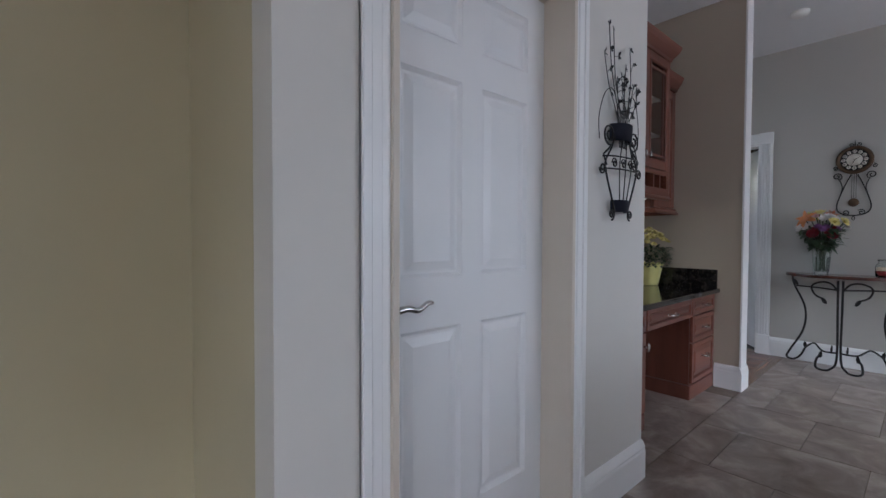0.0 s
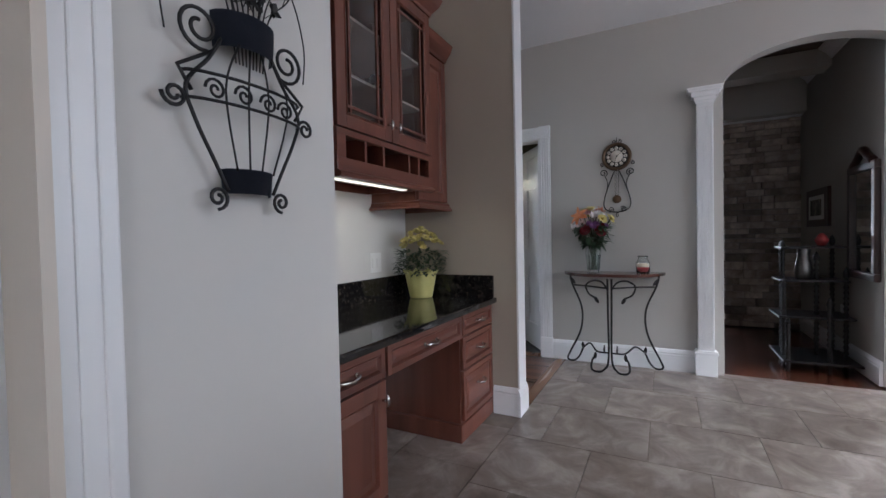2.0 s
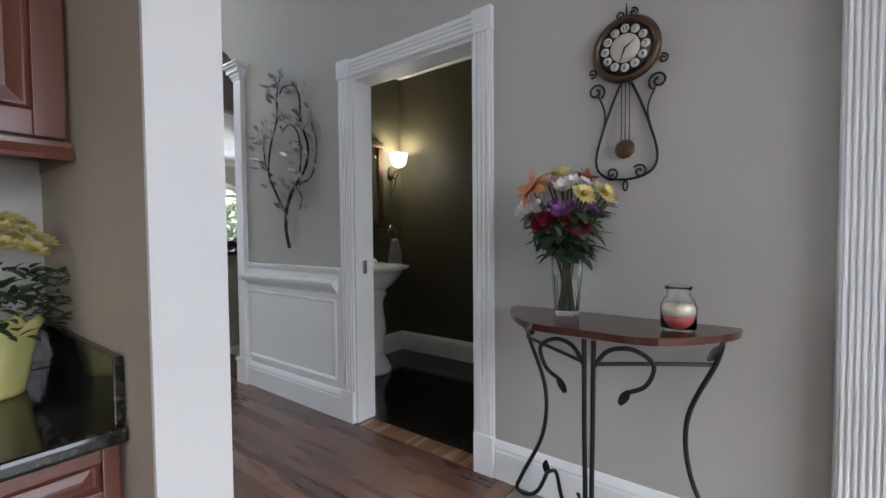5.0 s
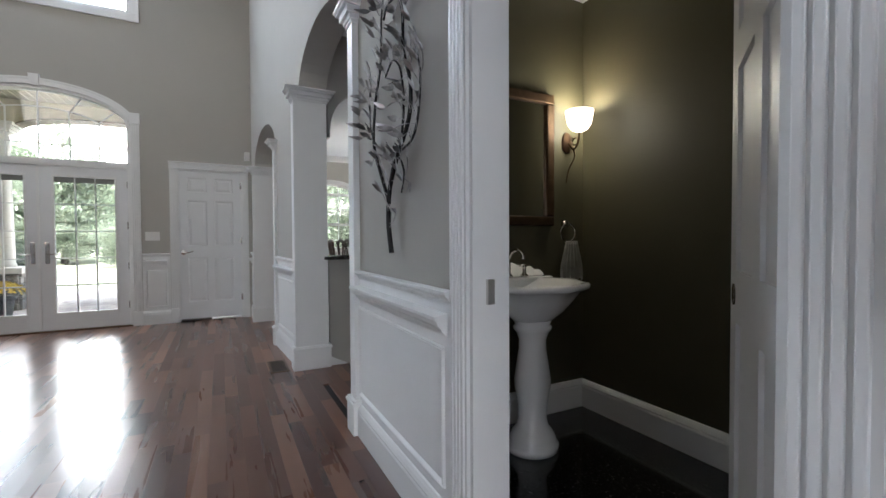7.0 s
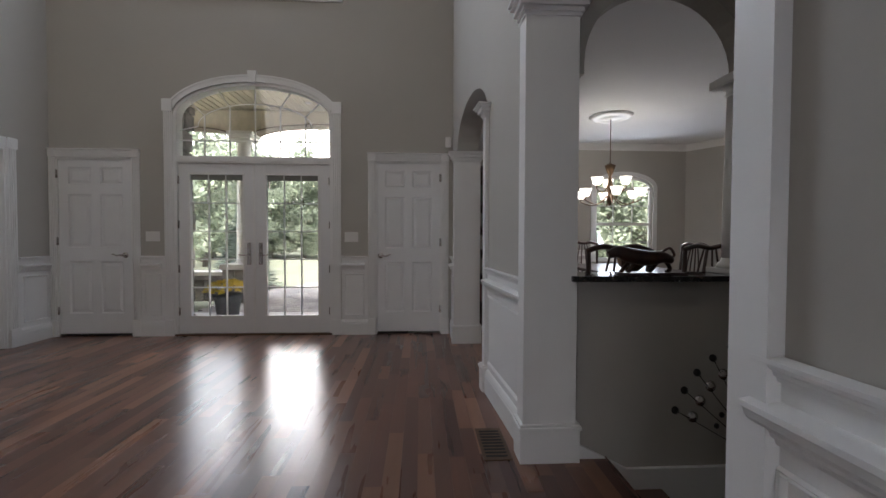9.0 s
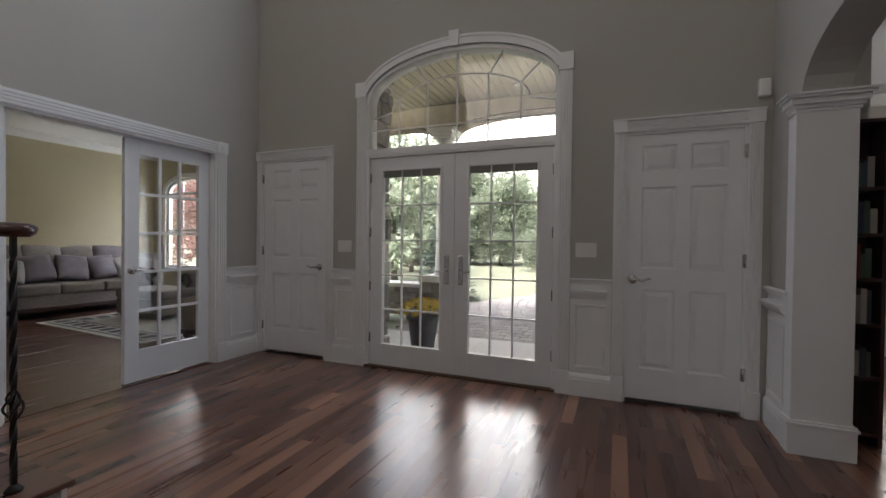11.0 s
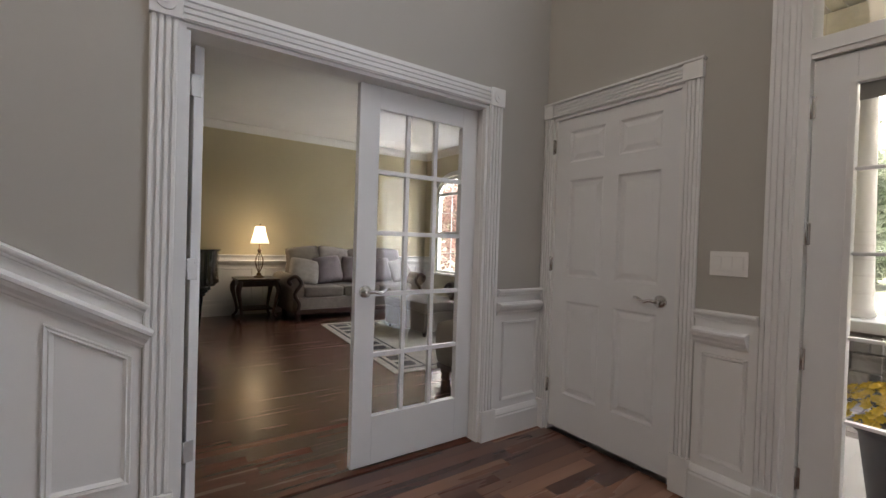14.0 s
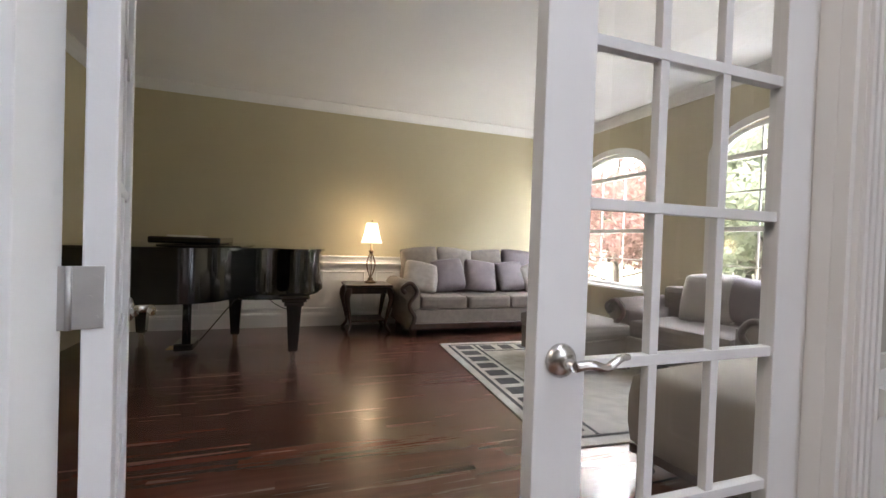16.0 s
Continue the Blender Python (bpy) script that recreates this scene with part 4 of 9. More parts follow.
vs = bx(bm, W / 2 - 0.05, W / 2 + 0.05, -0.045, 0, 2.94, 3.075)
for v in vs[:4]:
    v.co.x = W / 2 + (v.co.x - W / 2) * 0.8
part("door_casing", bm, WHITE, fd)
leaf1 = glazed_leaf(fd, "door_leaf", 0.04, 0.868, 2.012, 0.03, 0.135, 0.215, 0.125, 3, 5, bar=0.013, t=0.045)
leaf2 = glazed_leaf(fd, "door_leaf", 0.912, 0.868, 2.012, 0.03, 0.135, 0.215, 0.125, 3, 5, bar=0.013, t=0.045)
for leaf, x0 in ((leaf1, 0.04 + 0.135), (leaf2, 0.912 + 0.135)):
    bm = bmesh.new()
    wdt = 0.868 - 0.27
    for a, b, c, e in ((-0.022, wdt + 0.022, 0.205, 0.227), (-0.022, wdt + 0.022, 1.887, 1.909), (-0.022, 0.0, 0.227, 1.887), (wdt, wdt + 0.022, 0.227, 1.887)):
        bx(bm, x0 + a, x0 + b, 0.02, 0.032, c, e, bev=0.003)
    part("glass_trim", bm, WHITE, leaf)
    part("blind_cassette", box(x0 + 0.004, x0 + wdt - 0.004, 0.043, 0.047, 1.82, 1.884), BLIND, leaf, "grey raised blind between the panes")
for leaf, x, way in ((leaf1, 0.04 + 0.868 - 0.065, -1), (leaf2, 0.912 + 0.065, 1)):
    bm = box(x - 0.024, x + 0.024, 0.018, 0.03, 0.83, 1.09, bev=0.006)
    bx(bm, x - 0.012, x + 0.012, 0.008, 0.018, 1.03, 1.07, bev=0.003)
    h = part("handle_plate", bm, NICKEL, leaf, "long satin nickel handle plate")
    bm = bmesh.new()
    tube(bm, [(x, 0.018, 0.95), (x, -0.025, 0.95)], 0.01, 10)
    tube(bm, smooth_path([(x, -0.025, 0.95), (x + way * 0.05, -0.03, 0.945), (x + way * 0.11, -0.028, 0.952)], 4), 0.008, 8)
    part("lever", bm, NICKEL, h)
part("astragal", box(W / 2 - 0.022, W / 2 + 0.004, 0.018, 0.03, 0.02, 2.01, bev=0.004), WHITE, fd)
hinges(fd, 0.035, 0.03, (0.28, 0.78, 1.3, 1.82))
hinges(fd, W - 0.035, 0.03, (0.28, 0.78, 1.3, 1.82))
part("threshold", box(0.0, W, -0.02, 0.16, -0.005, 0.018, bev=0.004), BRONZE, fd, "dark bronze threshold")
bm = bmesh.new()
bar = 0.007
iz = lambda x, off=0.0: 2.55 + (0.365 - off) * math.sqrt(max(0, 1 - ((x - W / 2) / (W / 2 - 0.035 - off)) ** 2))
bx(bm, 0.035, W - 0.035, 0.06, 0.075, 2.285 - bar, 2.285 + bar)
for k in range(1, 6):
    x = 0.035 + (W - 0.07) * k / 6
    top = iz(x) if k == 3 else 2.285 + (0.42 if k in (2, 4) else 0.3)
    bx(bm, x - bar, x + bar, 0.06, 0.075, 2.095, top)
inner = [(W / 2 - 0.66 * math.cos(math.pi * k / 20), 0.067, 2.45 + 0.27 * math.sin(math.pi * k / 20)) for k in range(21)]
tube(bm, [(0.04, 0.067, 2.40)] + inner + [(W - 0.04, 0.067, 2.40)], bar, 6)
for x0, x1 in ((W / 2 - 0.3, W / 2 - 0.42), (W / 2 + 0.3, W / 2 + 0.42), (W / 2 - 0.58, W / 2 - 0.75), (W / 2 + 0.58, W / 2 + 0.75)):
    z0 = 2.45 + 0.27 * math.sqrt(1 - ((x0 - W / 2) / 0.66) ** 2)
    tube(bm, [(x0, 0.067, z0), (x1, 0.067, iz(x1))], bar, 6)
part("transom_grid", bm, WHITE, fd)
bm = bmesh.new()
ring = [(0.03, 2.09)] + [arc((W / 2 - 0.033, 0.367), k) for k in range(n + 1)] + [(W - 0.03, 2.09)]
f = [bm.verts.new((x, 0.066, z)) for x, z in ring]
g = [bm.verts.new((x, 0.069, z)) for x, z in ring]
bm.faces.new(f), bm.faces.new(g)
for i in range(len(f)):
    j = (i + 1) % len(f)
    bm.faces.new((f[i], f[j], g[j], g[i]))
pane = part("transom_pane", bm, GLASS, fd, "clear arched glass")
pane.visible_shadow = False

# upper window over the front doors
ob = thing("window_4", "white gridded upper window over the front doors", "window", 1.8, FY, 3.99, 0, kind="structure")
bm = bmesh.new()
for a in ((-0.09, 1.99, -0.09, 0.0), (-0.09, 1.99, 1.21, 1.3), (-0.09, 0.0, 0.0, 1.21), (1.9, 1.99, 0.0, 1.21)):
    bx(bm, a[0], a[1], -0.022, 0, a[2], a[3], bev=0.003)
part("window_casing", bm, WHITE, ob)
bm = bmesh.new()
for a in ((0.0, 1.9, 0.0, 0.05), (0.0, 1.9, 1.16, 1.21), (0.0, 0.05, 0.05, 1.16), (1.85, 1.9, 0.05, 1.16)):
    bx(bm, a[0], a[1], 0.02, 0.09, a[2], a[3])
part("window_frame", bm, WHITE, ob)
pane = part("pane", box(0.04, 1.86, 0.05, 0.054, 0.04, 1.17), GLASS, ob, "clear glass")
pane.visible_shadow = False

# wainscot
wainscot("wainscot_1", 1.475, FY, 0, 0.265, ((0.035, 0.23),))
wainscot("wainscot_2", 3.77, FY, 0, 0.31, ((0.035, 0.275),))
wainscot("wainscot_3", LX, 6.79, 90, 0.41, ((0.05, 0.36),))
wainscot("wainscot_4", RX, 2.84, -90, 1.135, ((0.04, 1.08),))
rb = math.degrees(math.atan(0.0709))
wainscot("wainscot_5", RB(5.24), 5.24, -90 + rb, 0.97, ((0.05, 0.9),))
wainscot("wainscot_6", 5.085, 7.195, -90, 0.42, ((0.05, 0.36),))


def pier(name, x, y, rz, w, dpt, top, label, fl=False, cap=0.1, base=0.2):
    """A boxed jamb column with plinth and stepped capital; local x across its face, y into it."""
    ob = thing(name, label, "column", x, y, 0, rz, kind="structure")
    bm = bmesh.new()
    bx(bm, 0, w, 0, dpt, base, top - cap)
    if fl:
        for k in range(7):
            c = w * (0.1 + 0.8 * k / 6)
            bx(bm, c - w * 0.042, c + w * 0.042, -0.006, 0.002, base + 0.03, top - cap - 0.03, bev=0.003)
    part("shaft", bm, WHITE, ob)
    bm = bmesh.new()
    bx(bm, -0.018, w + 0.018, -0.018, dpt, 0, base, bev=0.004)
    bx(bm, -0.026, w + 0.026, -0.026, dpt, base - 0.03, base - 0.012, bev=0.004)
    part("plinth", bm, WHITE, ob)
    bm = bmesh.new()
    for z0, z1, o in ((0.0, 0.18, 0.008), (0.18, 0.4, 0.018), (0.4, 0.72, 0.036), (0.72, 0.88, 0.054), (0.88, 1.0, 0.066)):
        bx(bm, -o, w + o, -o, dpt + 0.0, top - cap + z0 * cap, top - cap + z1 * cap)
    part("capital", bm, WHITE, ob)
    return ob


# jamb columns of the arches (face towards the viewer's side -y, seen along the foyer)
pier("column_1", RB(4.2) - 0.055, 4.195, 0, 0.275, 0.13, 2.37, "white boxed column with stepped capital beside the steps", base=0.2)
pier("column_2", RB(6.72) - 0.035, 6.70, 0, 0.285, 0.12, 2.08, "white boxed column with stepped capital under the far arch")
pier("column_3", RX - 0.035, 2.90, -90, 0.10, 0.29, 2.42, "white pilaster with stepped capital on the wall's end", cap=0.11)
pier("column_4", RB(5.27) - 0.03, 5.30, -90 + rb, 0.075, 0.28, 2.14, "white pilaster with stepped capital under the far arch", cap=0.09)
pier("column_5", RX - 0.06, -0.535, -90, 0.115, 0.12, 2.275, "white fluted pilaster with flared capital beside the arch", fl=True, cap=0.115)
# white corner strip on the end of the desk wall
setting("corner_trim", box(3.95, 4.09, 0.517, 0.529, 0.15, CH), WHITE, "white corner board on the wall end", "trim")

# ---- kitchen desk ----
def raised_front(bm, x0, x1, z0, z1, y, s=0.05):
    """A drawer or cabinet front with a raised field; seen face at y."""
    t = 0.02
    bx(bm, x0, x0 + s, y, y + t, z0, z1, bev=0.003)
    bx(bm, x1 - s, x1, y, y + t, z0, z1, bev=0.003)
    bx(bm, x0 + s, x1 - s, y, y + t, z0, z0 + s, bev=0.003)
    bx(bm, x0 + s, x1 - s, y, y + t, z1 - s, z1, bev=0.003)
    bx(bm, x0 + s - 0.002, x1 - s + 0.002, y + 0.01, y + t - 0.001, z0 + s - 0.002, z1 - s + 0.002)
    panel_moulding(bm, x0 + s - 0.002, x1 - s + 0.002, z0 + s - 0.002, z1 - s + 0.002, y + 0.009, w=0.012, t=0.008)
    i = min(0.03, (z1 - z0 - 2 * s) * 0.3)
    frustum(bm, x0 + s + 0.014, x1 - s - 0.014, z0 + s + 0.014 * (i / 0.03), z1 - s - 0.014 * (i / 0.03), i, y + 0.0098, y + 0.003)


def pull(parent, x, z, y, w=0.1):
    bm = bmesh.new()
    pts = smooth_path([(x - w / 2, y, z), (x - w / 2, y - 0.02, z), (x - w / 4, y - 0.03, z - 0.003), (x, y - 0.032, z - 0.006), (x + w / 4, y - 0.03, z - 0.003), (x + w / 2, y - 0.02, z), (x + w / 2, y, z)], 4)
    tube(bm, pts, [0.0045 + 0.0025 * math.sin(math.pi * k / len(pts)) for k in range(len(pts))], 8)
    for s in (-1, 1):
        tube(bm, [(x + s * w / 2, y, z), (x + s * w / 2, y - 0.006, z)], 0.009, 10)
    part("handle", bm, NICKEL, parent, "curved satin nickel pull")


def knob(parent, x, z, y):
    bm = bmesh.new()
    tube(bm, smooth_path([(x, y, z), (x, y - 0.022, z)], 2), 0.006, 8)
    tube(bm, [(x, y - 0.022, z - 0.026), (x, y - 0.026, z - 0.012), (x, y - 0.027, z), (x, y - 0.026, z + 0.012), (x, y - 0.022, z + 0.026)], [0.004, 0.008, 0.009, 0.008, 0.004], 8)
    part("knob", bm, NICKEL, parent, "oval nickel knob")


DY = 0.695
ob = thing("base_cabinet", "cherry base cabinet with one drawer and a raised-panel door", "cabinet", 2.262, DY, 0)
part("body", box(0, 0.498, 0.022, 0.645, 0.09, 0.716), CHERRY, ob)
part("toe_base", box(0.0, 0.5, 0.005, 0.645, 0, 0.1, bev=0.006), CHERRY, ob)
bm = bmesh.new()
raised_front(bm, 0.006, 0.49, 0.585, 0.71, 0.0, 0.028)
dr = part("drawer_front", bm, CHERRYX, ob)
pull(dr, 0.25, 0.648, 0.0, 0.11)
bm = bmesh.new()
raised_front(bm, 0.006, 0.49, 0.112, 0.575, 0.0, 0.058)
dr = part("door", bm, CHERRY, ob)
knob(dr, 0.465, 0.5, 0.0)
ob = thing("knee_drawer", "cherry pencil drawer over the knee space", "drawer", 2.765, DY, 0)
part("apron", box(0.0, 0.722, 0.022, 0.6, 0.60, 0.716), CHERRYX, ob)
bm = bmesh.new()
raised_front(bm, 0.004, 0.718, 0.582, 0.71, 0.0, 0.028)
dr = part("drawer_front", bm, CHERRYX, ob)
pull(dr, 0.36, 0.645, 0.0, 0.11)
ob = thing("drawer_stack", "cherry stack of three raised-panel drawers", "cabinet", 3.49, DY, 0)
part("body", box(0, 0.462, 0.022, 0.645, 0.09, 0.716), CHERRY, ob)
part("toe_base", box(-0.03, 0.462, 0.002, 0.645, 0, 0.1, bev=0.006), CHERRY, ob)
for z0, z1 in ((0.592, 0.71), (0.4, 0.582), (0.112, 0.39)):
    bm = bmesh.new()
    raised_front(bm, 0.008, 0.455, z0, z1, 0.0, 0.03)
    dr = part("drawer_front", bm, CHERRYX, ob)
    pull(dr, 0.24, (z0 + z1) / 2 + (0.0 if z1 - z0 < 0.2 else 0.03), 0.0, 0.09)
ob = thing("desk_counter", "polished black granite desk top with backsplash", "countertop", 2.26, 0.66, 0.718)
bm = bmesh.new()
bx(bm, 0, 1.693, 0.0, 0.684, 0.0, 0.034, bev=0.009)
part("slab", bm, GRANITE, ob)
part("backsplash", box(0, 1.693, 0.664, 0.683, 0.034, 0.175, bev=0.003), GRANITE, ob)
part("side_splash", box(1.674, 1.693, 0.02, 0.663, 0.034, 0.175, bev=0.003), GRANITE, ob)

# upper cabinets
CORN = [(0.0, 0.0), (0.008, 0.0), (0.012, 0.018), (0.03, 0.04), (0.045, 0.06), (0.055, 0.085), (0.06, 0.1), (0.0, 0.1)]


def cornice(parent, x0, x1, y, z, ends=(True, True), prof=CORN, name="cornice"):
    bm = bmesh.new()
    n = len(prof)
    rows = []
    for u, v in prof:
        rows.append([bm.verts.new(p) for p in ((x0 - (u if ends[0] else 0), 0.34, z + v), (x0 - (u if ends[0] else 0), y - u, z + v), (x1 + (u if ends[1] else 0), y - u, z + v), (x1 + (u if ends[1] else 0), 0.34, z + v))])
    for a, b in zip(rows, rows[1:]):
        for k in range(3):
            bm.faces.new((a[k], a[k + 1], b[k + 1], b[k]))
    bm.faces.new(rows[-1])
    part(name, bm, CHERRYX, parent)


FOOT = [(0.03, -0.045), (0.034, -0.035), (0.02, -0.02), (0.012, -0.012), (0.012, 0.0), (0.0, 0.004)]
for nm, x0, x1, y, lab in (("wall_cabinet", 2.27, 2.69, 0.975, "cherry wall cabinet with a raised-panel door"), ("wall_cabinet", 3.56, 3.951, 1.0, "narrow cherry wall cabinet with a raised-panel door")):
    ob = thing(nm, lab, "cabinet", x0, y, 0, group="desk wall cabinets")
    w = x1 - x0
    part("body", box(0, w, 0.022, 1.343 - y, 1.36, 2.32), CHERRY, ob)
    bm = bmesh.new()
    raised_front(bm, 0.006, w - 0.006, 1.375, 2.3, 0.0, 0.06)
    dr = part("door", bm, CHERRY, ob)
    if x0 < 3:
        knob(dr, w - 0.035, 1.46, 0.0)
    cornice(ob, 0, w, 0.0, 2.31, (x0 < 3 and False, False))
    cornice(ob, 0, w, 0.0, 1.365, (True, False) if x0 > 3 else (False, True), FOOT, "light_rail")
cy = 0.88
ob = thing("glass_cabinet", "cherry wall cabinet with mullioned glass doors over pigeonholes", "cabinet", 2.712, cy, 0, group="desk wall cabinets")
W2 = 0.806
dep = 1.343 - cy
part("side_panel", box(0, 0.018, 0.022, dep, 1.42, 2.42), CHERRY, ob)
part("side_panel", box(W2 - 0.018, W2, 0.022, dep, 1.42, 2.42), CHERRY, ob)
part("back_panel", box(0.018, W2 - 0.018, dep - 0.012, dep, 1.42, 2.42), CHERRY, ob)
for z in (1.468, 1.59, 2.4):
    part("cabinet_board", box(0.018, W2 - 0.018, 0.022, dep - 0.012, z, z + 0.016), CHERRYX, ob)
bm = bmesh.new()
bx(bm, 0, W2, 0.0, 0.022, 1.43, 1.484, bev=0.003)
bx(bm, 0, W2, 0.0, 0.022, 1.578, 1.606, bev=0.003)
bx(bm, 0, 0.055, 0.0, 0.022, 1.484, 1.578)
bx(bm, W2 - 0.04, W2, 0.0, 0.022, 1.484, 1.578)
part("face_frame", bm, CHERRYX, ob)
for x in (0.195, 0.335, 0.565, 0.665):
    part("divider", box(x - 0.008, x + 0.008, 0.004, dep - 0.014, 1.484, 1.59), CHERRY, ob)
bm = bmesh.new()
sweep(bm, [(0, 0), (0.012, 0), (0.02, 0.012), (0.012, 0.022), (0, 0.03)], (0, 0.0, 1.402), (W2, 0.0, 1.402), (0, -1, 0))
bx(bm, 0, W2, 0.0, 0.02, 1.402, 1.43)
part("light_rail", bm, CHERRYX, ob)
for k in (0, 1):
    x0 = 0.004 + k * (W2 / 2)
    x1 = x0 + W2 / 2 - 0.008
    bm = bmesh.new()
    z0, z1, s = 1.612, 2.395, 0.058
    for q in ((x0, x0 + s, z0, z1), (x1 - s, x1, z0, z1), (x0 + s, x1 - s, z0, z0 + s), (x0 + s, x1 - s, z1 - s, z1)):
        bx(bm, q[0], q[1], -0.002, 0.02, q[2], q[3], bev=0.003)
    panel_moulding(bm, x0 + s - 0.004, x1 - s + 0.004, z0 + s - 0.004, z1 - s + 0.004, 0.0, w=0.014, t=0.006)
    dr = part("door", bm, CHERRY, ob)
    for a in (0.038,):
        for x in (x0 + s + a, x1 - s - a):
            part("muntin", box(x - 0.006, x + 0.006, 0.004, 0.016, z0 + s, z1 - s), CHERRY, dr)
        for z in (z0 + s + a, z1 - s - a):
            part("muntin", box(x0 + s, x1 - s, 0.003, 0.017, z - 0.006, z + 0.006), CHERRY, dr)
    part("pane", box(x0 + s - 0.004, x1 - s + 0.004, 0.009, 0.012, z0 + s - 0.004, z1 - s + 0.004), GLASS, dr, "clear cabinet glass")
    knob(dr, x1 - 0.03 if k == 0 else x0 + 0.03, 1.69, -0.002)
for z in (1.87, 2.13):
    part("shelf", box(0.02, W2 - 0.02, 0.06, dep - 0.014, z, z + 0.012), SHELFPALE, ob, "pale shelf")
for z, xs in ((1.882, (0.12, 0.22, 0.55, 0.66)), (2.142, (0.15, 0.3, 0.52, 0.7))):
    for x in xs:
        bm = bmesh.new()
        lathe(bm, [(0.02, 0), (0.022, 0.004), (0.006, 0.01), (0.005, 0.05), (0.026, 0.075), (0.032, 0.11), (0.028, 0.14)], 14, x, 0.2, z)
        part("glass", bm, VASEGLASS, ob, "stemmed glass")
cornice(ob, 0, W2, 0.0, 2.40)
lamp = thing("under_cabinet_light", "lit slim white under-cabinet light bar", "light", 2.75, 1.0, 1.42)
part("strip", box(0.0, 0.7, 0.0, 0.05, 0.0, 0.02, bev=0.003), PLASTIC, lamp)
part("diffuser", box(0.01, 0.69, 0.006, 0.044, -0.004, 0.0), LAMPGLOW, lamp)
area("under_cabinet_lamp", (3.1, 1.03, 1.408), (3.1, 1.12, 0.7), 0.66, 0.04, 0.3, (1.0, 0.92, 0.78))


def wall_plate(name, x, y, z, rz, w, h, toggles, label, parent_kind=""):
    ob = thing(name, label, "switch", x, y, z, rz, kind="structure")
    part("plate", box(-w / 2, w / 2, -0.007, 0, -h / 2, h / 2, bev=0.003), PLASTIC, ob)
    for k in range(toggles):
        cx = (k - (toggles - 1) / 2) * 0.046
        part("rocker", box(cx - 0.017, cx + 0.017, -0.011, -0.006, -0.033, 0.033, bev=0.002), PLASTIC, ob)
    return ob


wall_plate("switch_1", 3.584, 1.345, 0.992, 0, 0.118, 0.125, 2, "white double outlet plate above the desk")
wall_plate("switch_2", 1.61, FY, 1.16, 0, 0.16, 0.115, 3, "white three-gang switch plate")
wall_plate("switch_3", 3.885, FY, 1.16, 0, 0.16, 0.115, 3, "white three-gang switch plate")


# ---- flowers ----
def petal(bm, c, d, up, length, width, curl=0.3, n=3):
    """One petal from c along d, cupped by curl towards up."""
    d, up = Vector(d).normalized(), Vector(up).normalized()
    side = d.cross(up).normalized()
    prev = None
    for k in range(n + 1):
        t = k / n
        wdt = width * math.sin(math.pi * min(0.14 + 0.8 * t, 1.0)) * 0.5
        p = Vector(c) + d * length * t + up * curl * length * t * t
        row = (bm.verts.new(p - side * wdt + up * wdt * 0.25), bm.verts.new(p), bm.verts.new(p + side * wdt + up * wdt * 0.25))
        if prev:
            for i in (0, 1):
                f = bm.faces.new((prev[i], prev[i + 1], row[i + 1], row[i]))
                f.smooth = True
        prev = row


def bloom(bm, c, axis, r, count, layers, curl, rng, width=0.5):
    axis = Vector(axis).normalized()
    a = axis.orthogonal().normalized()
    b = axis.cross(a)
    for l in range(layers):
        k0 = rng.random()
        rr = r * (1 - 0.28 * l)
        tilt = 0.15 + 0.75 * l / max(layers, 1)
        for k in range(count):
            g = (k + k0 + 0.3 * rng.random()) * math.tau / count
            d = (a * math.cos(g) + b * math.sin(g)) * (1 - tilt * 0.7) + axis * tilt
            petal(bm, Vector(c) + axis * 0.004 * l, d, axis, rr * (0.9 + 0.2 * rng.random()), rr * width, curl)


def leaf_blade(bm, c, d, length, width, rng, droop=0.3):
    d = Vector(d).normalized()
    up = Vector((0, 0, 1)) if abs(d.z) < 0.9 else Vector((1, 0, 0))
    up = (up - d * d.dot(up)).normalized()
    petal(bm, c, d, up, length, width, -droop, 4)


def heart(parent, name, c, axis, r, mat):
    bm = bmesh.new()
    bmesh.ops.create_icosphere(bm, subdivisions=2, radius=r)
    bmesh.ops.transform(bm, matrix=Matrix.Translation(c), verts=bm.verts)
    return part(name, bm, mat, parent)


rng = random.Random(3)
ob = thing("potted_flowers", "pale yellow flowering plant in a yellow foil-wrapped pot", "plant", 3.80, 1.135, 0.7525)
bm = bmesh.new()
rings = []
for r, z, wv in ((0.072, 0.0, 0), (0.076, 0.01, 0), (0.092, 0.1, 0.002), (0.1, 0.15, 0.004), (0.108, 0.175, 0.012), (0.096, 0.17, 0.01), (0.088, 0.15, 0.0)):
    rings.append([bm.verts.new(((r + wv * math.sin(9 * k * math.tau / 54)) * math.cos(k * math.tau / 54), (r + wv * math.sin(9 * k * math.tau / 54)) * math.sin(k * math.tau / 54), z + wv * 1.1 * math.sin(9 * k * math.tau / 54 + 1))) for k in range(54)])
for a, b in zip(rings, rings[1:]):
    for k in range(54):
        f = bm.faces.new((a[k], a[(k + 1) % 54], b[(k + 1) % 54], b[k]))
        f.smooth = True
bm.faces.new(rings[0]), bm.faces.new(rings[-1])
part("pot", bm, FOIL, ob, "crinkled yellow foil wrap")
bm = bmesh.new()
for k in range(360):
    g, e = rng.random() * math.tau, rng.random()
    rad = 0.055 + 0.1 * math.sqrt(rng.random())
    c = (rad * math.cos(g), rad * math.sin(g), 0.15 + 0.16 * e)
    leaf_blade(bm, c, (math.cos(g) + rng.uniform(-0.6, 0.6), math.sin(g) + rng.uniform(-0.6, 0.6), rng.uniform(-0.2, 0.9)), rng.uniform(0.03, 0.055), rng.uniform(0.014, 0.024), rng)
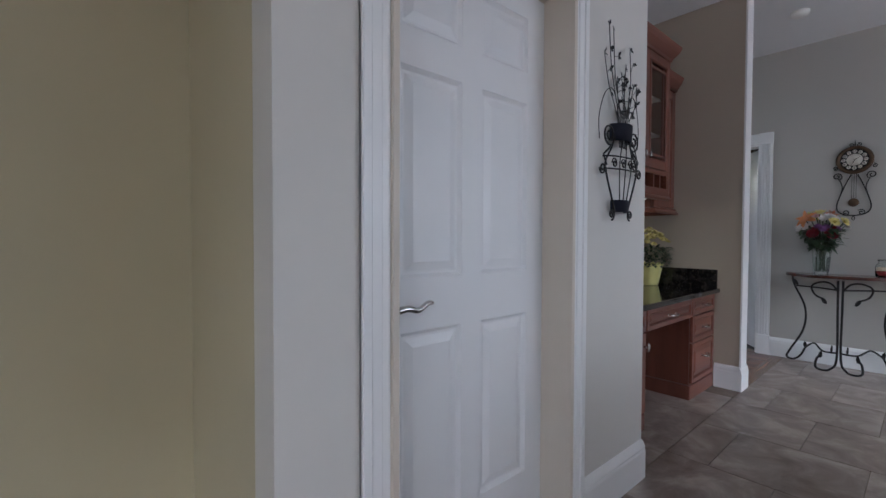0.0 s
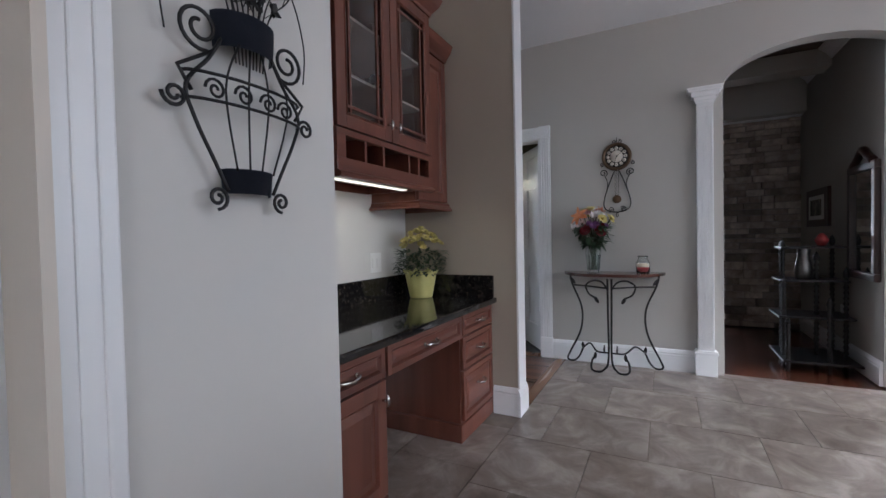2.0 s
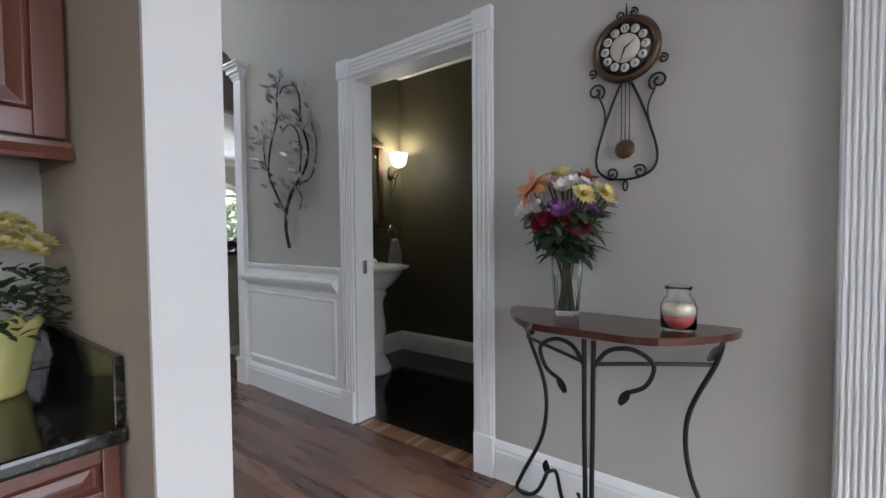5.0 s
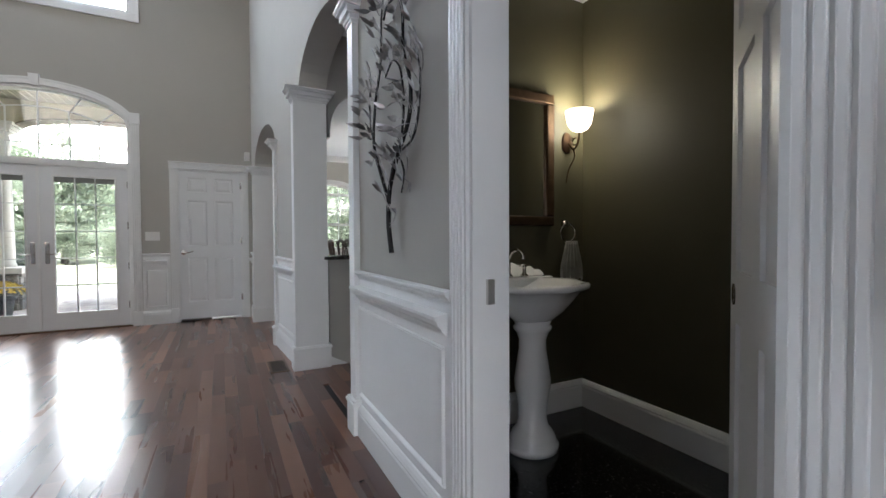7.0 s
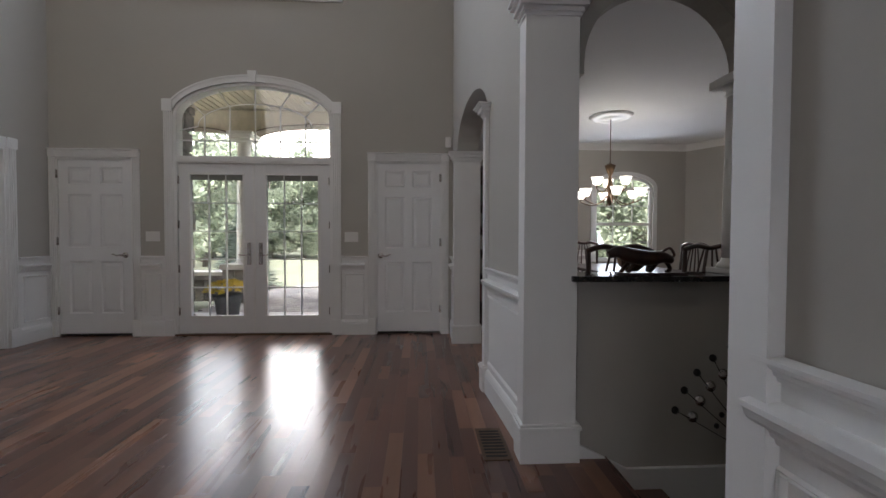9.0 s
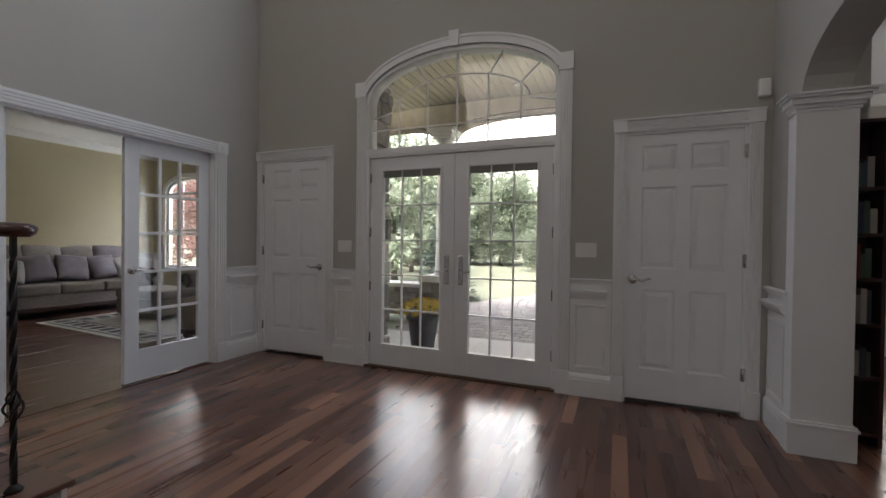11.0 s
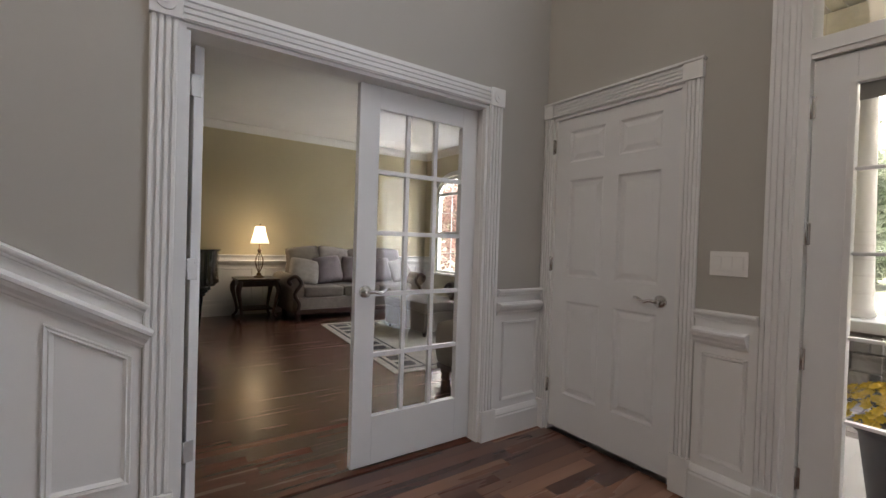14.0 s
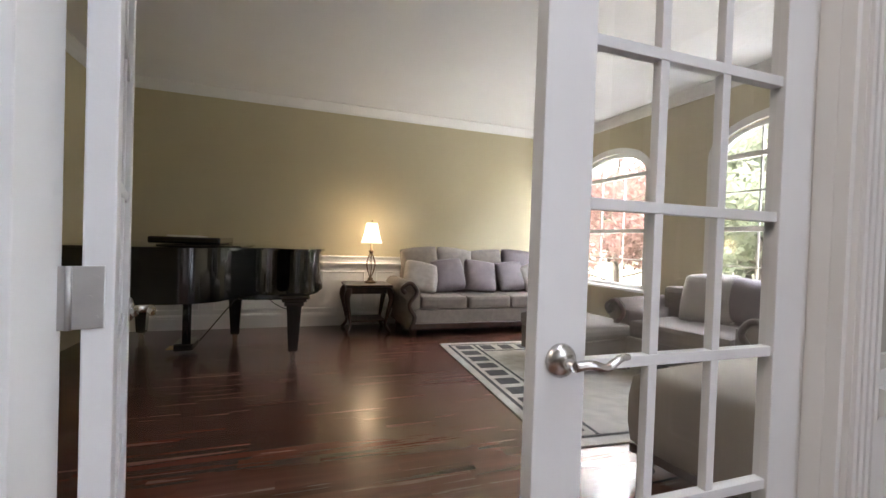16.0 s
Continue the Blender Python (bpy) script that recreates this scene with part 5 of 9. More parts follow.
part("foliage", bm, LEAF, ob)
for k in range(34):
    g = k * 2.399963
    rad = 0.135 * math.sqrt((k + 0.5) / 34)
    c = Vector((rad * math.cos(g), rad * math.sin(g), 0.315 + 0.12 * (1 - (rad / 0.15) ** 2) + rng.uniform(-0.018, 0.018)))
    bm = bmesh.new()
    bloom(bm, c, (c.x * 3, c.y * 3, 0.5), rng.uniform(0.024, 0.034), 8, 3, 0.35, rng, 0.75)
    part("flower", bm, YELLOWPETAL, ob)

ob = thing("copper_dish", "round woven copper dish standing on the desk", "dish", 2.60, 1.24, 0.7525)
bm = bmesh.new()
n = 40
rows = []
for i in range(10):
    t = i / 9
    r = 0.225 * t
    rows.append([bm.verts.new((r * math.cos(k * math.tau / n) + 0.004 * math.sin(k * 7.0 + i * 2), -0.06 * (1 - t * t) + 0.012 * math.sin(k * 2.7 + i * 1.9), 0.30 + r * math.sin(k * math.tau / n) + 0.004 * math.cos(k * 5 + i))) for k in range(n)] if i else [bm.verts.new((0, -0.06, 0.30))])
for a, b in zip(rows, rows[1:]):
    for k in range(n):
        q = list(dict.fromkeys([a[k % len(a)], a[(k + 1) % len(a)], b[(k + 1) % n], b[k]]))
        bm.faces.new(q).smooth = True
bmesh.ops.solidify(bm, geom=bm.faces[:], thickness=0.008)
dish = part("dish", bm, COPPER, ob)
bm = bmesh.new()
for i in range(170):
    r, g = 0.215 * math.sqrt(rng.random()), rng.random() * math.tau
    g2 = g + rng.uniform(0.2, 0.4)
    pt = lambda rr, gg: (rr * math.cos(gg), -0.066 * (1 - (rr / 0.225) ** 2) - 0.008, 0.30 + rr * math.sin(gg))
    tube(bm, [pt(r, g), pt(r * 1.02, (g + g2) / 2), pt(r, g2)], [0.002, 0.0055, 0.002], 5)
part("weave", bm, COPPER, dish)
bm = bmesh.new()
tube(bm, smooth_path([(-0.1, -0.1, 0.004), (-0.09, -0.07, 0.05), (-0.1, 0.0, 0.095), (-0.08, 0.05, 0.2)], 4), 0.005, 6)
tube(bm, smooth_path([(0.1, -0.1, 0.004), (0.09, -0.07, 0.05), (0.1, 0.0, 0.095), (0.08, 0.05, 0.2)], 4), 0.005, 6)
tube(bm, [(-0.1, 0.0, 0.09), (0.1, 0.0, 0.09)], 0.005, 6)
tube(bm, [(-0.1, -0.1, 0.005), (-0.11, 0.08, 0.005)], 0.005, 6)
tube(bm, [(0.1, -0.1, 0.005), (0.11, 0.08, 0.005)], 0.005, 6)
part("stand", bm, IRON, ob, "dark iron easel stand")

# ---- wall art: iron vase with twigs ----
ob = thing("wall_vase", "dark iron wall vase with scrolls and leafy wire twigs", "wall decor", 1.965, 0.50, 0)
for z0, z1, w, rr in ((1.525, 1.595, 0.068, 0.05), (1.235, 1.285, 0.056, 0.04)):
    bm = bmesh.new()
    n = 12
    a = [(w * math.cos(math.pi * k / n), -0.012 - rr * math.sin(math.pi * k / n)) for k in range(n + 1)]
    lo = [bm.verts.new((x, y, z0)) for x, y in a]
    hi = [bm.verts.new((x * 1.06, y * 1.06, z1)) for x, y in a]
    for k in range(n):
        bm.faces.new((lo[k], lo[k + 1], hi[k + 1], hi[k])).smooth = True
    bmesh.ops.solidify(bm, geom=bm.faces[:], thickness=0.003)
    part("band", bm, VASEBAND, ob, "slate blue metal band")
bm = bmesh.new()
for s in (-1, 1):
    tube(bm, smooth_path([(s * 0.06, -0.03, 1.54), (s * 0.09, -0.03, 1.49), (s * 0.135, -0.03, 1.43), (s * 0.12, -0.03, 1.37), (s * 0.08, -0.03, 1.29), (s * 0.055, -0.03, 1.24)], 5), 0.004, 6)
    big = spiral(s * 0.105, 1.545, 0.012, 0.045, math.pi / 2, s * -1.6, 30, -0.03)
    tube(bm, big + [(s * 0.15, -0.03, 1.46), (s * 0.125, -0.03, 1.42)], 0.004, 6)
    tube(bm, spiral(s * 0.157, 1.405, 0.006, 0.023, 0, s * 1.5, 22, -0.03), 0.0038, 6)
    tube(bm, spiral(s * 0.078, 1.225, 0.005, 0.023, math.pi / 2, s * 1.5, 22, -0.03), 0.0038, 6)
for x in (-0.04, -0.013, 0.013, 0.04):
    tube(bm, smooth_path([(x, -0.055, 1.53), (x * 1.9, -0.06, 1.43), (x * 1.1, -0.045, 1.28)], 5), 0.0022, 6)
for z in (1.455, 1.405):
    tube(bm, [(0.14 * math.cos(math.pi * k / 10), -0.02 - 0.045 * math.sin(math.pi * k / 10), z) for k in range(11)], 0.0035, 6)
for x in (-0.085, -0.03, 0.03, 0.085):
    tube(bm, spiral(x, 1.43, 0.004, 0.022, 0, 1.5, 20, -0.06 + abs(x) * 0.2), 0.003, 6)
part("vase_frame", bm, IRON, ob)
rng = random.Random(11)
tw, lv = bmesh.new(), bmesh.new()
for k in range(9):
    x1 = -0.13 + 0.26 * k / 8
    z1 = 1.72 + 0.28 * rng.random() + 0.06 * (1 - abs(x1) * 6)
    pts = smooth_path([(x1 * 0.25, -0.035, 1.5), (x1 * 0.4, -0.035, 1.62), (x1 * 0.9 + rng.uniform(-0.02, 0.02), -0.03, (1.62 + z1) / 2), (x1 * 1.1, -0.025, z1)], 6)
    tube(tw, pts, 0.0018, 5)
    for j in range(4):
        p = Vector(pts[len(pts) - 1 - j * 4])
        d = Vector((rng.uniform(-1, 1), -0.2, rng.uniform(0, 1))).normalized() * rng.uniform(0.02, 0.045)
        if j:
            tube(tw, [p, p + d], 0.0012, 4)
        c = p + (d if j else Vector())
        for q in range(4):
            g = rng.random() * math.tau
            petal(lv, c, (math.cos(g), rng.uniform(-0.5, 0.1), math.sin(g)), (0, -1, 0.1), 0.018, 0.015, 0.2, 2)
for s, z in ((-1, 1.66), (1, 1.66)):
    tube(tw, smooth_path([(s * 0.02, -0.03, 1.58), (s * 0.07, -0.03, z + 0.06), (s * 0.13, -0.025, z + 0.05), (s * 0.17, -0.02, z - 0.05), (s * 0.165, -0.02, z - 0.14)], 6), 0.0018, 5)
part("twig_spray", tw, IRON, ob)
part("leaves", lv, IRON, ob)

# ---- console table, vase, candle, clock ----
TBZ = 0.82
ob = thing("console_table", "half-round red-brown console table on dark scrolled iron legs", "table", RX, 0.1, 0)
bm = bmesh.new()
half = []
for k in range(41):
    g = math.pi * k / 40
    r = 0.405 + 0.018 * math.cos(6 * g) - 0.012
    half.append((-0.012 - 0.36 * math.sin(g) * (r / 0.405), 0.41 * math.cos(g)))
lo = [bm.verts.new((x, y, TBZ - 0.024)) for x, y in half]
hi = [bm.verts.new((x, y, TBZ)) for x, y in half]
bm.faces.new(lo), bm.faces.new(hi)
for k in range(len(half)):
    j = (k + 1) % len(half)
    bm.faces.new((lo[k], lo[j], hi[j], hi[k]))
bmesh.ops.bevel(bm, geom=[e for e in bm.edges if abs(e.verts[0].co.z - e.verts[1].co.z) < 1e-5], offset=0.008, segments=3, affect="EDGES")
part("tabletop", bm, TABLEWOOD, ob)
for gx, gy, s in ((-0.04, 0.36, 1), (-0.04, -0.36, -1)):
    bm = bmesh.new()
    tube(bm, smooth_path([(gx, gy, TBZ - 0.03), (gx - 0.01, gy - s * 0.02, TBZ - 0.12), (gx - 0.02, gy - s * 0.1, 0.5), (gx - 0.02, gy - s * 0.09, 0.3), (gx - 0.03, gy - s * 0.0, 0.1), (gx - 0.03, gy + s * 0.025, 0.03), (gx - 0.02, gy - s * 0.02, 0.012), (gx - 0.02, gy - s * 0.07, 0.05), (gx - 0.02, gy - s * 0.11, 0.14)], 6), 0.0085, 8)
    lg = part("leg", bm, IRON, ob)
    for a in (0, 1, 2):
        bm = bmesh.new()
        petal(bm, (gx - 0.01, gy, TBZ - 0.06), (-0.3 + 0.3 * a, -s * 0.6, -0.7), (-1, 0, 0), 0.07, 0.03, 0.15, 4)
        part("iron_leaf", bm, IRON, lg)
        bm = bmesh.new()
        petal(bm, (gx - 0.02, gy - s * 0.11, 0.13), (-0.2 + 0.2 * a, 0.1 * s, 0.9), (-1, 0, 0), 0.06, 0.026, 0.15, 4)
        part("iron_leaf", bm, IRON, lg)
for s in (1, -1):
    bm = bmesh.new()
    tube(bm, smooth_path([(-0.30, s * 0.016, TBZ - 0.04), (-0.3, s * 0.014, 0.5), (-0.3, s * 0.013, 0.12), (-0.315, s * 0.05, 0.03), (-0.32, s * 0.1, 0.012), (-0.315, s * 0.145, 0.03), (-0.3, s * 0.14, 0.1), (-0.29, s * 0.11, 0.14)], 6), 0.0085, 8)
    lg = part("leg", bm, IRON, ob)
    for a in (0, 1, 2):
        bm = bmesh.new()
        petal(bm, (-0.295, s * 0.12, 0.11), (-0.2 + 0.2 * a, -0.1 * s, 0.9), (-1, 0, 0), 0.06, 0.026, 0.15, 4)
        part("iron_leaf", bm, IRON, lg)
    bm = bmesh.new()
    tube(bm, smooth_path([(-0.3, s * 0.01, TBZ - 0.12), (-0.2, s * 0.17, TBZ - 0.115), (-0.08, s * 0.33, TBZ - 0.12)], 6), 0.007, 8)
    part("brace", bm, IRON, ob)
    bm = bmesh.new()
    tube(bm, smooth_path([(-0.3, s * 0.013, 0.17), (-0.24, s * 0.11, 0.16), (-0.14, s * 0.18, 0.2), (-0.07, s * 0.25, 0.14)], 6), 0.0075, 8)
    part("brace", bm, IRON, ob)
    bm = bmesh.new()
    tube(bm, spiral(-0.27, 0.19, 0.008, 0.03, 0, 1.2, 16, s * 0.05), 0.006, 6)
    part("scroll", bm, IRON, ob)
    bm = bmesh.new()
    tube(bm, smooth_path([(-0.3, s * 0.015, TBZ - 0.13), (-0.29, s * 0.06, TBZ - 0.07), (-0.27, s * 0.13, TBZ - 0.06), (-0.26, s * 0.19, TBZ - 0.1), (-0.26, s * 0.17, TBZ - 0.17), (-0.27, s * 0.12, TBZ - 0.2)], 6), 0.0075, 8)
    brace = part("scroll_brace", bm, IRON, ob)
    for a in (0, 1):
        bm = bmesh.new()
        petal(bm, (-0.27, s * 0.12, TBZ - 0.195), (0.1, -s * 0.4, -0.8 + 0.2 * a), (-1, 0, 0), 0.06, 0.026, 0.15, 4)
        part("iron_leaf", bm, IRON, brace)

ob = thing("flower_vase", "mixed bouquet in a square clear glass vase of water", "flowers", 5.262, 0.25, TBZ + 0.001, -62)
bm = bmesh.new()
rr = []
for w, z in ((0.042, 0.0), (0.043, 0.004), (0.057, 0.228), (0.0535, 0.228), (0.04, 0.02)):
    c = 0.22 * w
    rr.append([bm.verts.new((x, y, z)) for x, y in ((-w + c, -w), (w - c, -w), (w, -w + c), (w, w - c), (w - c, w), (-w + c, w), (-w, w - c), (-w, -w + c))])
for a, b in zip(rr, rr[1:]):
    for k in range(8):
        bm.faces.new((a[k], a[(k + 1) % 8], b[(k + 1) % 8], b[k]))
bm.faces.new(rr[0]), bm.faces.new(rr[-1])
v = part("vase", bm, VASEGLASS, ob, "clear square glass")
v.visible_shadow = False
rng = random.Random(5)


def rose_head(bm, c, axis, r, rng):
    """A rose: tight cupped petals wound in rings, the outer ones rolled open."""
    axis = Vector(axis).normalized()
    a = axis.orthogonal().normalized()
    b = axis.cross(a)
    for ring, (count, rad, rise, lean) in enumerate(((3, 0.14, 0.95, -0.15), (4, 0.32, 0.9, 0.05), (5, 0.52, 0.78, 0.2), (6, 0.74, 0.6, 0.45), (7, 0.92, 0.4, 0.9))):
        for k in range(count):
            g0 = (k + 0.37 * ring) * math.tau / count
            half = 0.75 * math.tau / count
            rows = []
            for j in range(5):
                v = j / 4
                row = []
                for i in range(7):
                    u = i / 3 - 1
                    g = g0 + u * half
                    rad_v = r * rad * (0.35 + 0.65 * math.sin(v * 1.57)) + r * lean * 0.16 * v ** 3
                    h = r * rise * v * (1 - 0.18 * u * u) - r * 0.3 + rng.uniform(-0.02, 0.02) * r
                    row.append(bm.verts.new(Vector(c) + (a * math.cos(g) + b * math.sin(g)) * rad_v + axis * h))
                rows.append(row)
            for p, q in zip(rows, rows[1:]):
                for i in range(6):
                    bm.faces.new((p[i], p[i + 1], q[i + 1], q[i])).smooth = True


heads = [  # kind, place from the vase's foot, size; x across, -y to the room's side
    ("lily", (-0.13, -0.03, 0.485), 0.088), ("daisy", (0.05, -0.085, 0.455), 0.05), ("daisy", (0.122, -0.075, 0.455), 0.05), ("mum", (-0.02, 0.0, 0.53), 0.052),
    ("mum", (-0.06, 0.08, 0.51), 0.045), ("lilypink", (0.075, 0.02, 0.525), 0.062), ("rose", (-0.098, -0.085, 0.358), 0.043), ("rose", (0.025, -0.105, 0.352), 0.05),
    ("purple", (-0.035, -0.1, 0.392), 0.036), ("purple", (0.0, -0.07, 0.41), 0.033), ("purple", (-0.055, -0.06, 0.415), 0.03),
    ("white", (-0.165, -0.03, 0.395), 0.032), ("white", (-0.135, -0.06, 0.40), 0.028), ("white", (-0.155, 0.01, 0.42), 0.03), ("white", (-0.02, -0.06, 0.475), 0.038),
    ("white", (0.015, -0.045, 0.495), 0.034), ("white", (0.145, -0.03, 0.42), 0.036), ("white", (0.055, -0.03, 0.49), 0.036), ("white", (0.1, 0.03, 0.48), 0.034),
    ("pink", (0.155, 0.0, 0.445), 0.03), ("pink", (-0.055, -0.035, 0.5), 0.03), ("purple", (0.08, -0.08, 0.395), 0.026), ("mum", (0.02, 0.1, 0.49), 0.045),
    ("white", (-0.09, 0.09, 0.45), 0.036), ("lily", (0.06, 0.11, 0.47), 0.07), ("rose", (0.12, 0.07, 0.39), 0.042), ("rose", (-0.02, 0.12, 0.38), 0.045), ("white", (-0.1, -0.02, 0.43), 0.03)]
PETALS = {"lily": ORANGEPETAL, "lilypink": CORALPETAL, "daisy": YELLOWPETAL, "mum": YELLOWPETAL, "rose": REDPETAL, "purple": PURPLEPETAL, "white": WHITEPETAL, "pink": PINKPETAL}
for kind, c, r in heads:
    c = Vector(c)
    ax = Vector((c.x * 2.0, c.y * 2.6 - 0.04, 0.2))
    bm = bmesh.new()
    if kind in ("lily", "lilypink"):
        bloom(bm, c, ax, r, 6, 1, -0.3, rng, 0.55)
        bloom(bm, c + ax.normalized() * 0.006, ax, r * 0.8, 5, 1, 0.25, rng, 0.5)
    elif kind == "daisy":
        bloom(bm, c, ax, r, 20, 2, 0.05, rng, 0.3)
    elif kind == "mum":
        bloom(bm, c, ax, r, 17, 4, 0.45, rng, 0.32)
    elif kind == "rose":
        rose_head(bm, c, ax, r, rng)
    elif kind == "purple":
        bloom(bm, c, ax, r, 15, 4, 0.35, rng, 0.34)
    else:
        bloom(bm, c, ax, r, 8, 4, 0.6, rng, 0.8)
    fl = part("flower", bm, PETALS[kind], ob)
    if kind == "daisy":
        heart(fl, "flower_centre", c + ax.normalized() * 0.006, ax, 0.013, MUMHEART)
    q = Vector((rng.uniform(-0.033, 0.033), rng.uniform(-0.033, 0.033), 0.024))
    bm = bmesh.new()
    neck = Vector((-q.x * 0.7 + c.x * 0.16, -q.y * 0.7 + c.y * 0.16, 0.225))
    tube(bm, smooth_path([q, (q + neck) / 2 + Vector((rng.uniform(-0.008, 0.008), rng.uniform(-0.008, 0.008), 0)), neck, (neck + c) / 2 + Vector((0, 0, 0.02)), c], 4), rng.uniform(0.0026, 0.0042), 6)
    part("stem", bm, STEM, ob)
# broad dark leaves packed between the heads and drooping over the rim
for k in range(120):
    g = rng.random() * math.tau
    z = rng.uniform(0.22, 0.4)
    r = rng.uniform(0.0, 0.05) + (z - 0.2) * 0.45
    wide = rng.uniform(0.038, 0.056)
    bm = bmesh.new()
    leaf_blade(bm, (r * math.cos(g), r * math.sin(g), z), (math.cos(g) + rng.uniform(-0.7, 0.7), math.sin(g) + rng.uniform(-0.7, 0.7), rng.uniform(-0.5, 0.7)), wide * rng.uniform(1.1, 1.5), wide, rng, 0.5)
    part("leaf", bm, LEAF, ob)
for c, d in (((0.075, -0.03, 0.315), (1, -0.2, 0.1)), ((0.06, -0.05, 0.27), (0.9, -0.5, -0.1)), ((-0.07, -0.05, 0.295), (-0.9, -0.4, -0.1))):
    bm = bmesh.new()
    leaf_blade(bm, c, d, 0.1, 0.036, rng, 0.15)
    part("leaf", bm, LEAF, ob)
bm = bmesh.new()
for q in bx(bm, -1, 1, -1, 1, 0.022, 0.15):
    w = 0.0396 if q.co.z < 0.1 else 0.0475
    q.co.x *= w
    q.co.y *= w
wt = part("water", bm, WATER, ob)
wt.visible_shadow = False

ob = thing("jar_candle", "red and cream candle in a lidless glass jar", "candle", 5.20, -0.145, TBZ + 0.001)
bm = bmesh.new()
lathe(bm, [(0.0, 0.0), (0.045, 0.0), (0.052, 0.01), (0.054, 0.075), (0.046, 0.1), (0.034, 0.112), (0.034, 0.13), (0.04, 0.136), (0.04, 0.142), (0.036, 0.142), (0.031, 0.13), (0.031, 0.112), (0.043, 0.098), (0.05, 0.075), (0.049, 0.012), (0.0, 0.008)], 28)
j = part("jar", bm, VASEGLASS, ob, "clear glass jar")
j.visible_shadow = False
part("wax", lathe(bmesh.new(), [(0.0, 0.0095), (0.047, 0.012), (0.0485, 0.05), (0.0, 0.05)], 24), WAX, ob, "dark red wax")
part("wax_top", lathe(bmesh.new(), [(0.0, 0.0505), (0.0485, 0.0505), (0.0485, 0.074), (0.043, 0.082), (0.0, 0.082)], 24), WAXPALE, ob, "cream wax")
bm = bmesh.new()
tube(bm, [(0, 0, 0.082), (0.001, 0, 0.092)], 0.001, 5)
part("wick", bm, BLACK, ob)

# clock: local x across the wall to the right as seen, -y out
ob = thing("wall_clock", "round dial wall clock with an iron lyre frame and pendulum", "clock", RX, 0.06, 0, -90)
CZ = 1.815
bm = bmesh.new()
lathe(bm, [(0.0, 0.0), (0.118, 0.0), (0.122, 0.018), (0.112, 0.034), (0.1, 0.03), (0.096, 0.022), (0.0, 0.022)], 40)
bmesh.ops.transform(bm, matrix=pose(0, -0.004, CZ, 90), verts=bm.verts)
rim = part("case", bm, BRONZE, ob)
bm = bmesh.new()
lathe(bm, [(0.0, 0.0), (0.092, 0.0), (0.092, 0.003), (0.0, 0.003)], 36)
bmesh.ops.transform(bm, matrix=pose(0, -0.028, CZ, 90), verts=bm.verts)
part("dial", bm, IRON, rim, "dark numeral ring")
bm = bmesh.new()
lathe(bm, [(0.0, 0.0), (0.052, 0.0), (0.052, 0.003), (0.0, 0.003)], 36)
bmesh.ops.transform(bm, matrix=pose(0, -0.0305, CZ, 90), verts=bm.verts)
part("dial_centre", bm, CLOCKFACE, rim, "cream centre")
for k in range(12):
    bm = bmesh.new()
    lathe(bm, [(0.0, 0.0), (0.0155, 0.0), (0.0155, 0.002), (0.0, 0.002)], 14)
    g = k * math.tau / 12
    bmesh.ops.transform(bm, matrix=pose(0.071 * math.sin(g), -0.0315, CZ + 0.071 * math.cos(g), 90), verts=bm.verts)
    nm = part("numeral_plate", bm, CLOCKFACE, rim)
    cv = bpy.data.curves.new("numeral", "FONT")
    cv.body, cv.size, cv.align_x, cv.align_y, cv.extrude = ("12" if k == 0 else str(k)), 0.02, "CENTER", "CENTER", 0.0006
    tx = new("numeral", cv)
    tx.parent = nm
    tx.matrix_local = pose(0.071 * math.sin(g), -0.0342, CZ + 0.071 * math.cos(g), 90)
    tx.data.materials.append(BLACK)
for a, l in ((55, 0.042), (200, 0.06)):
    bm = bmesh.new()
    g = radians(a)
    tube(bm, [(0, -0.036, CZ), (l * math.sin(g), -0.036, CZ + l * math.cos(g))], [0.003, 0.001], 5)
    part("hand_pointer", bm, BLACK, rim)
yy = -0.012
for s in (-1, 1):
    bm = bmesh.new()
    tube(bm, smooth_path([(s * 0.02, yy, 1.69), (s * 0.05, yy, 1.62), (s * 0.085, yy, 1.52), (s * 0.108, yy, 1.43), (s * 0.1, yy, 1.375), (s * 0.06, yy, 1.345), (0, yy, 1.335)], 6), 0.005, 6)
    tube(bm, smooth_path([(s * 0.1, yy, 1.66), (s * 0.075, yy, 1.58), (s * 0.1, yy, 1.47), (s * 0.108, yy, 1.42)], 6), 0.004, 6)
    tube(bm, spiral(s * 0.11, 1.68, 0.008, 0.034, math.pi / 2, s * 1.4, 24, yy), 0.0045, 6)
    tube(bm, spiral(s * 0.05, 1.362, 0.005, 0.026, 0, s * 1.4, 22, yy), 0.004, 6)
    tube(bm, spiral(s * 0.125, 1.755, 0.004, 0.018, 0, s * 1.3, 18, yy), 0.0035, 6)
    tube(bm, spiral(s * 0.024, 1.945, 0.004, 0.018, 0, s * 1.3, 18, yy), 0.0035, 6)
    part("lyre_scroll", bm, IRON, ob)
bm = bmesh.new()
tube(bm, [(0.008 * math.cos(k), yy, 1.312 + 0.018 * math.sin(k)) for k in [i * math.tau / 14 for i in range(14)]], 0.0035, 6, True)
part("drop_ring", bm, IRON, ob)
bm = bmesh.new()
tube(bm, [(0, yy, 1.935), (0, yy, 1.985)], [0.005, 0.002], 6)
part("finial", bm, IRON, ob)
bm = bmesh.new()
for x in (-0.014, 0.0, 0.014):
    tube(bm, [(x, -0.02, 1.70), (x, -0.02, 1.45)], 0.0018, 5)
pr = part("pendulum_rods", bm, IRON, ob)
bm = bmesh.new()
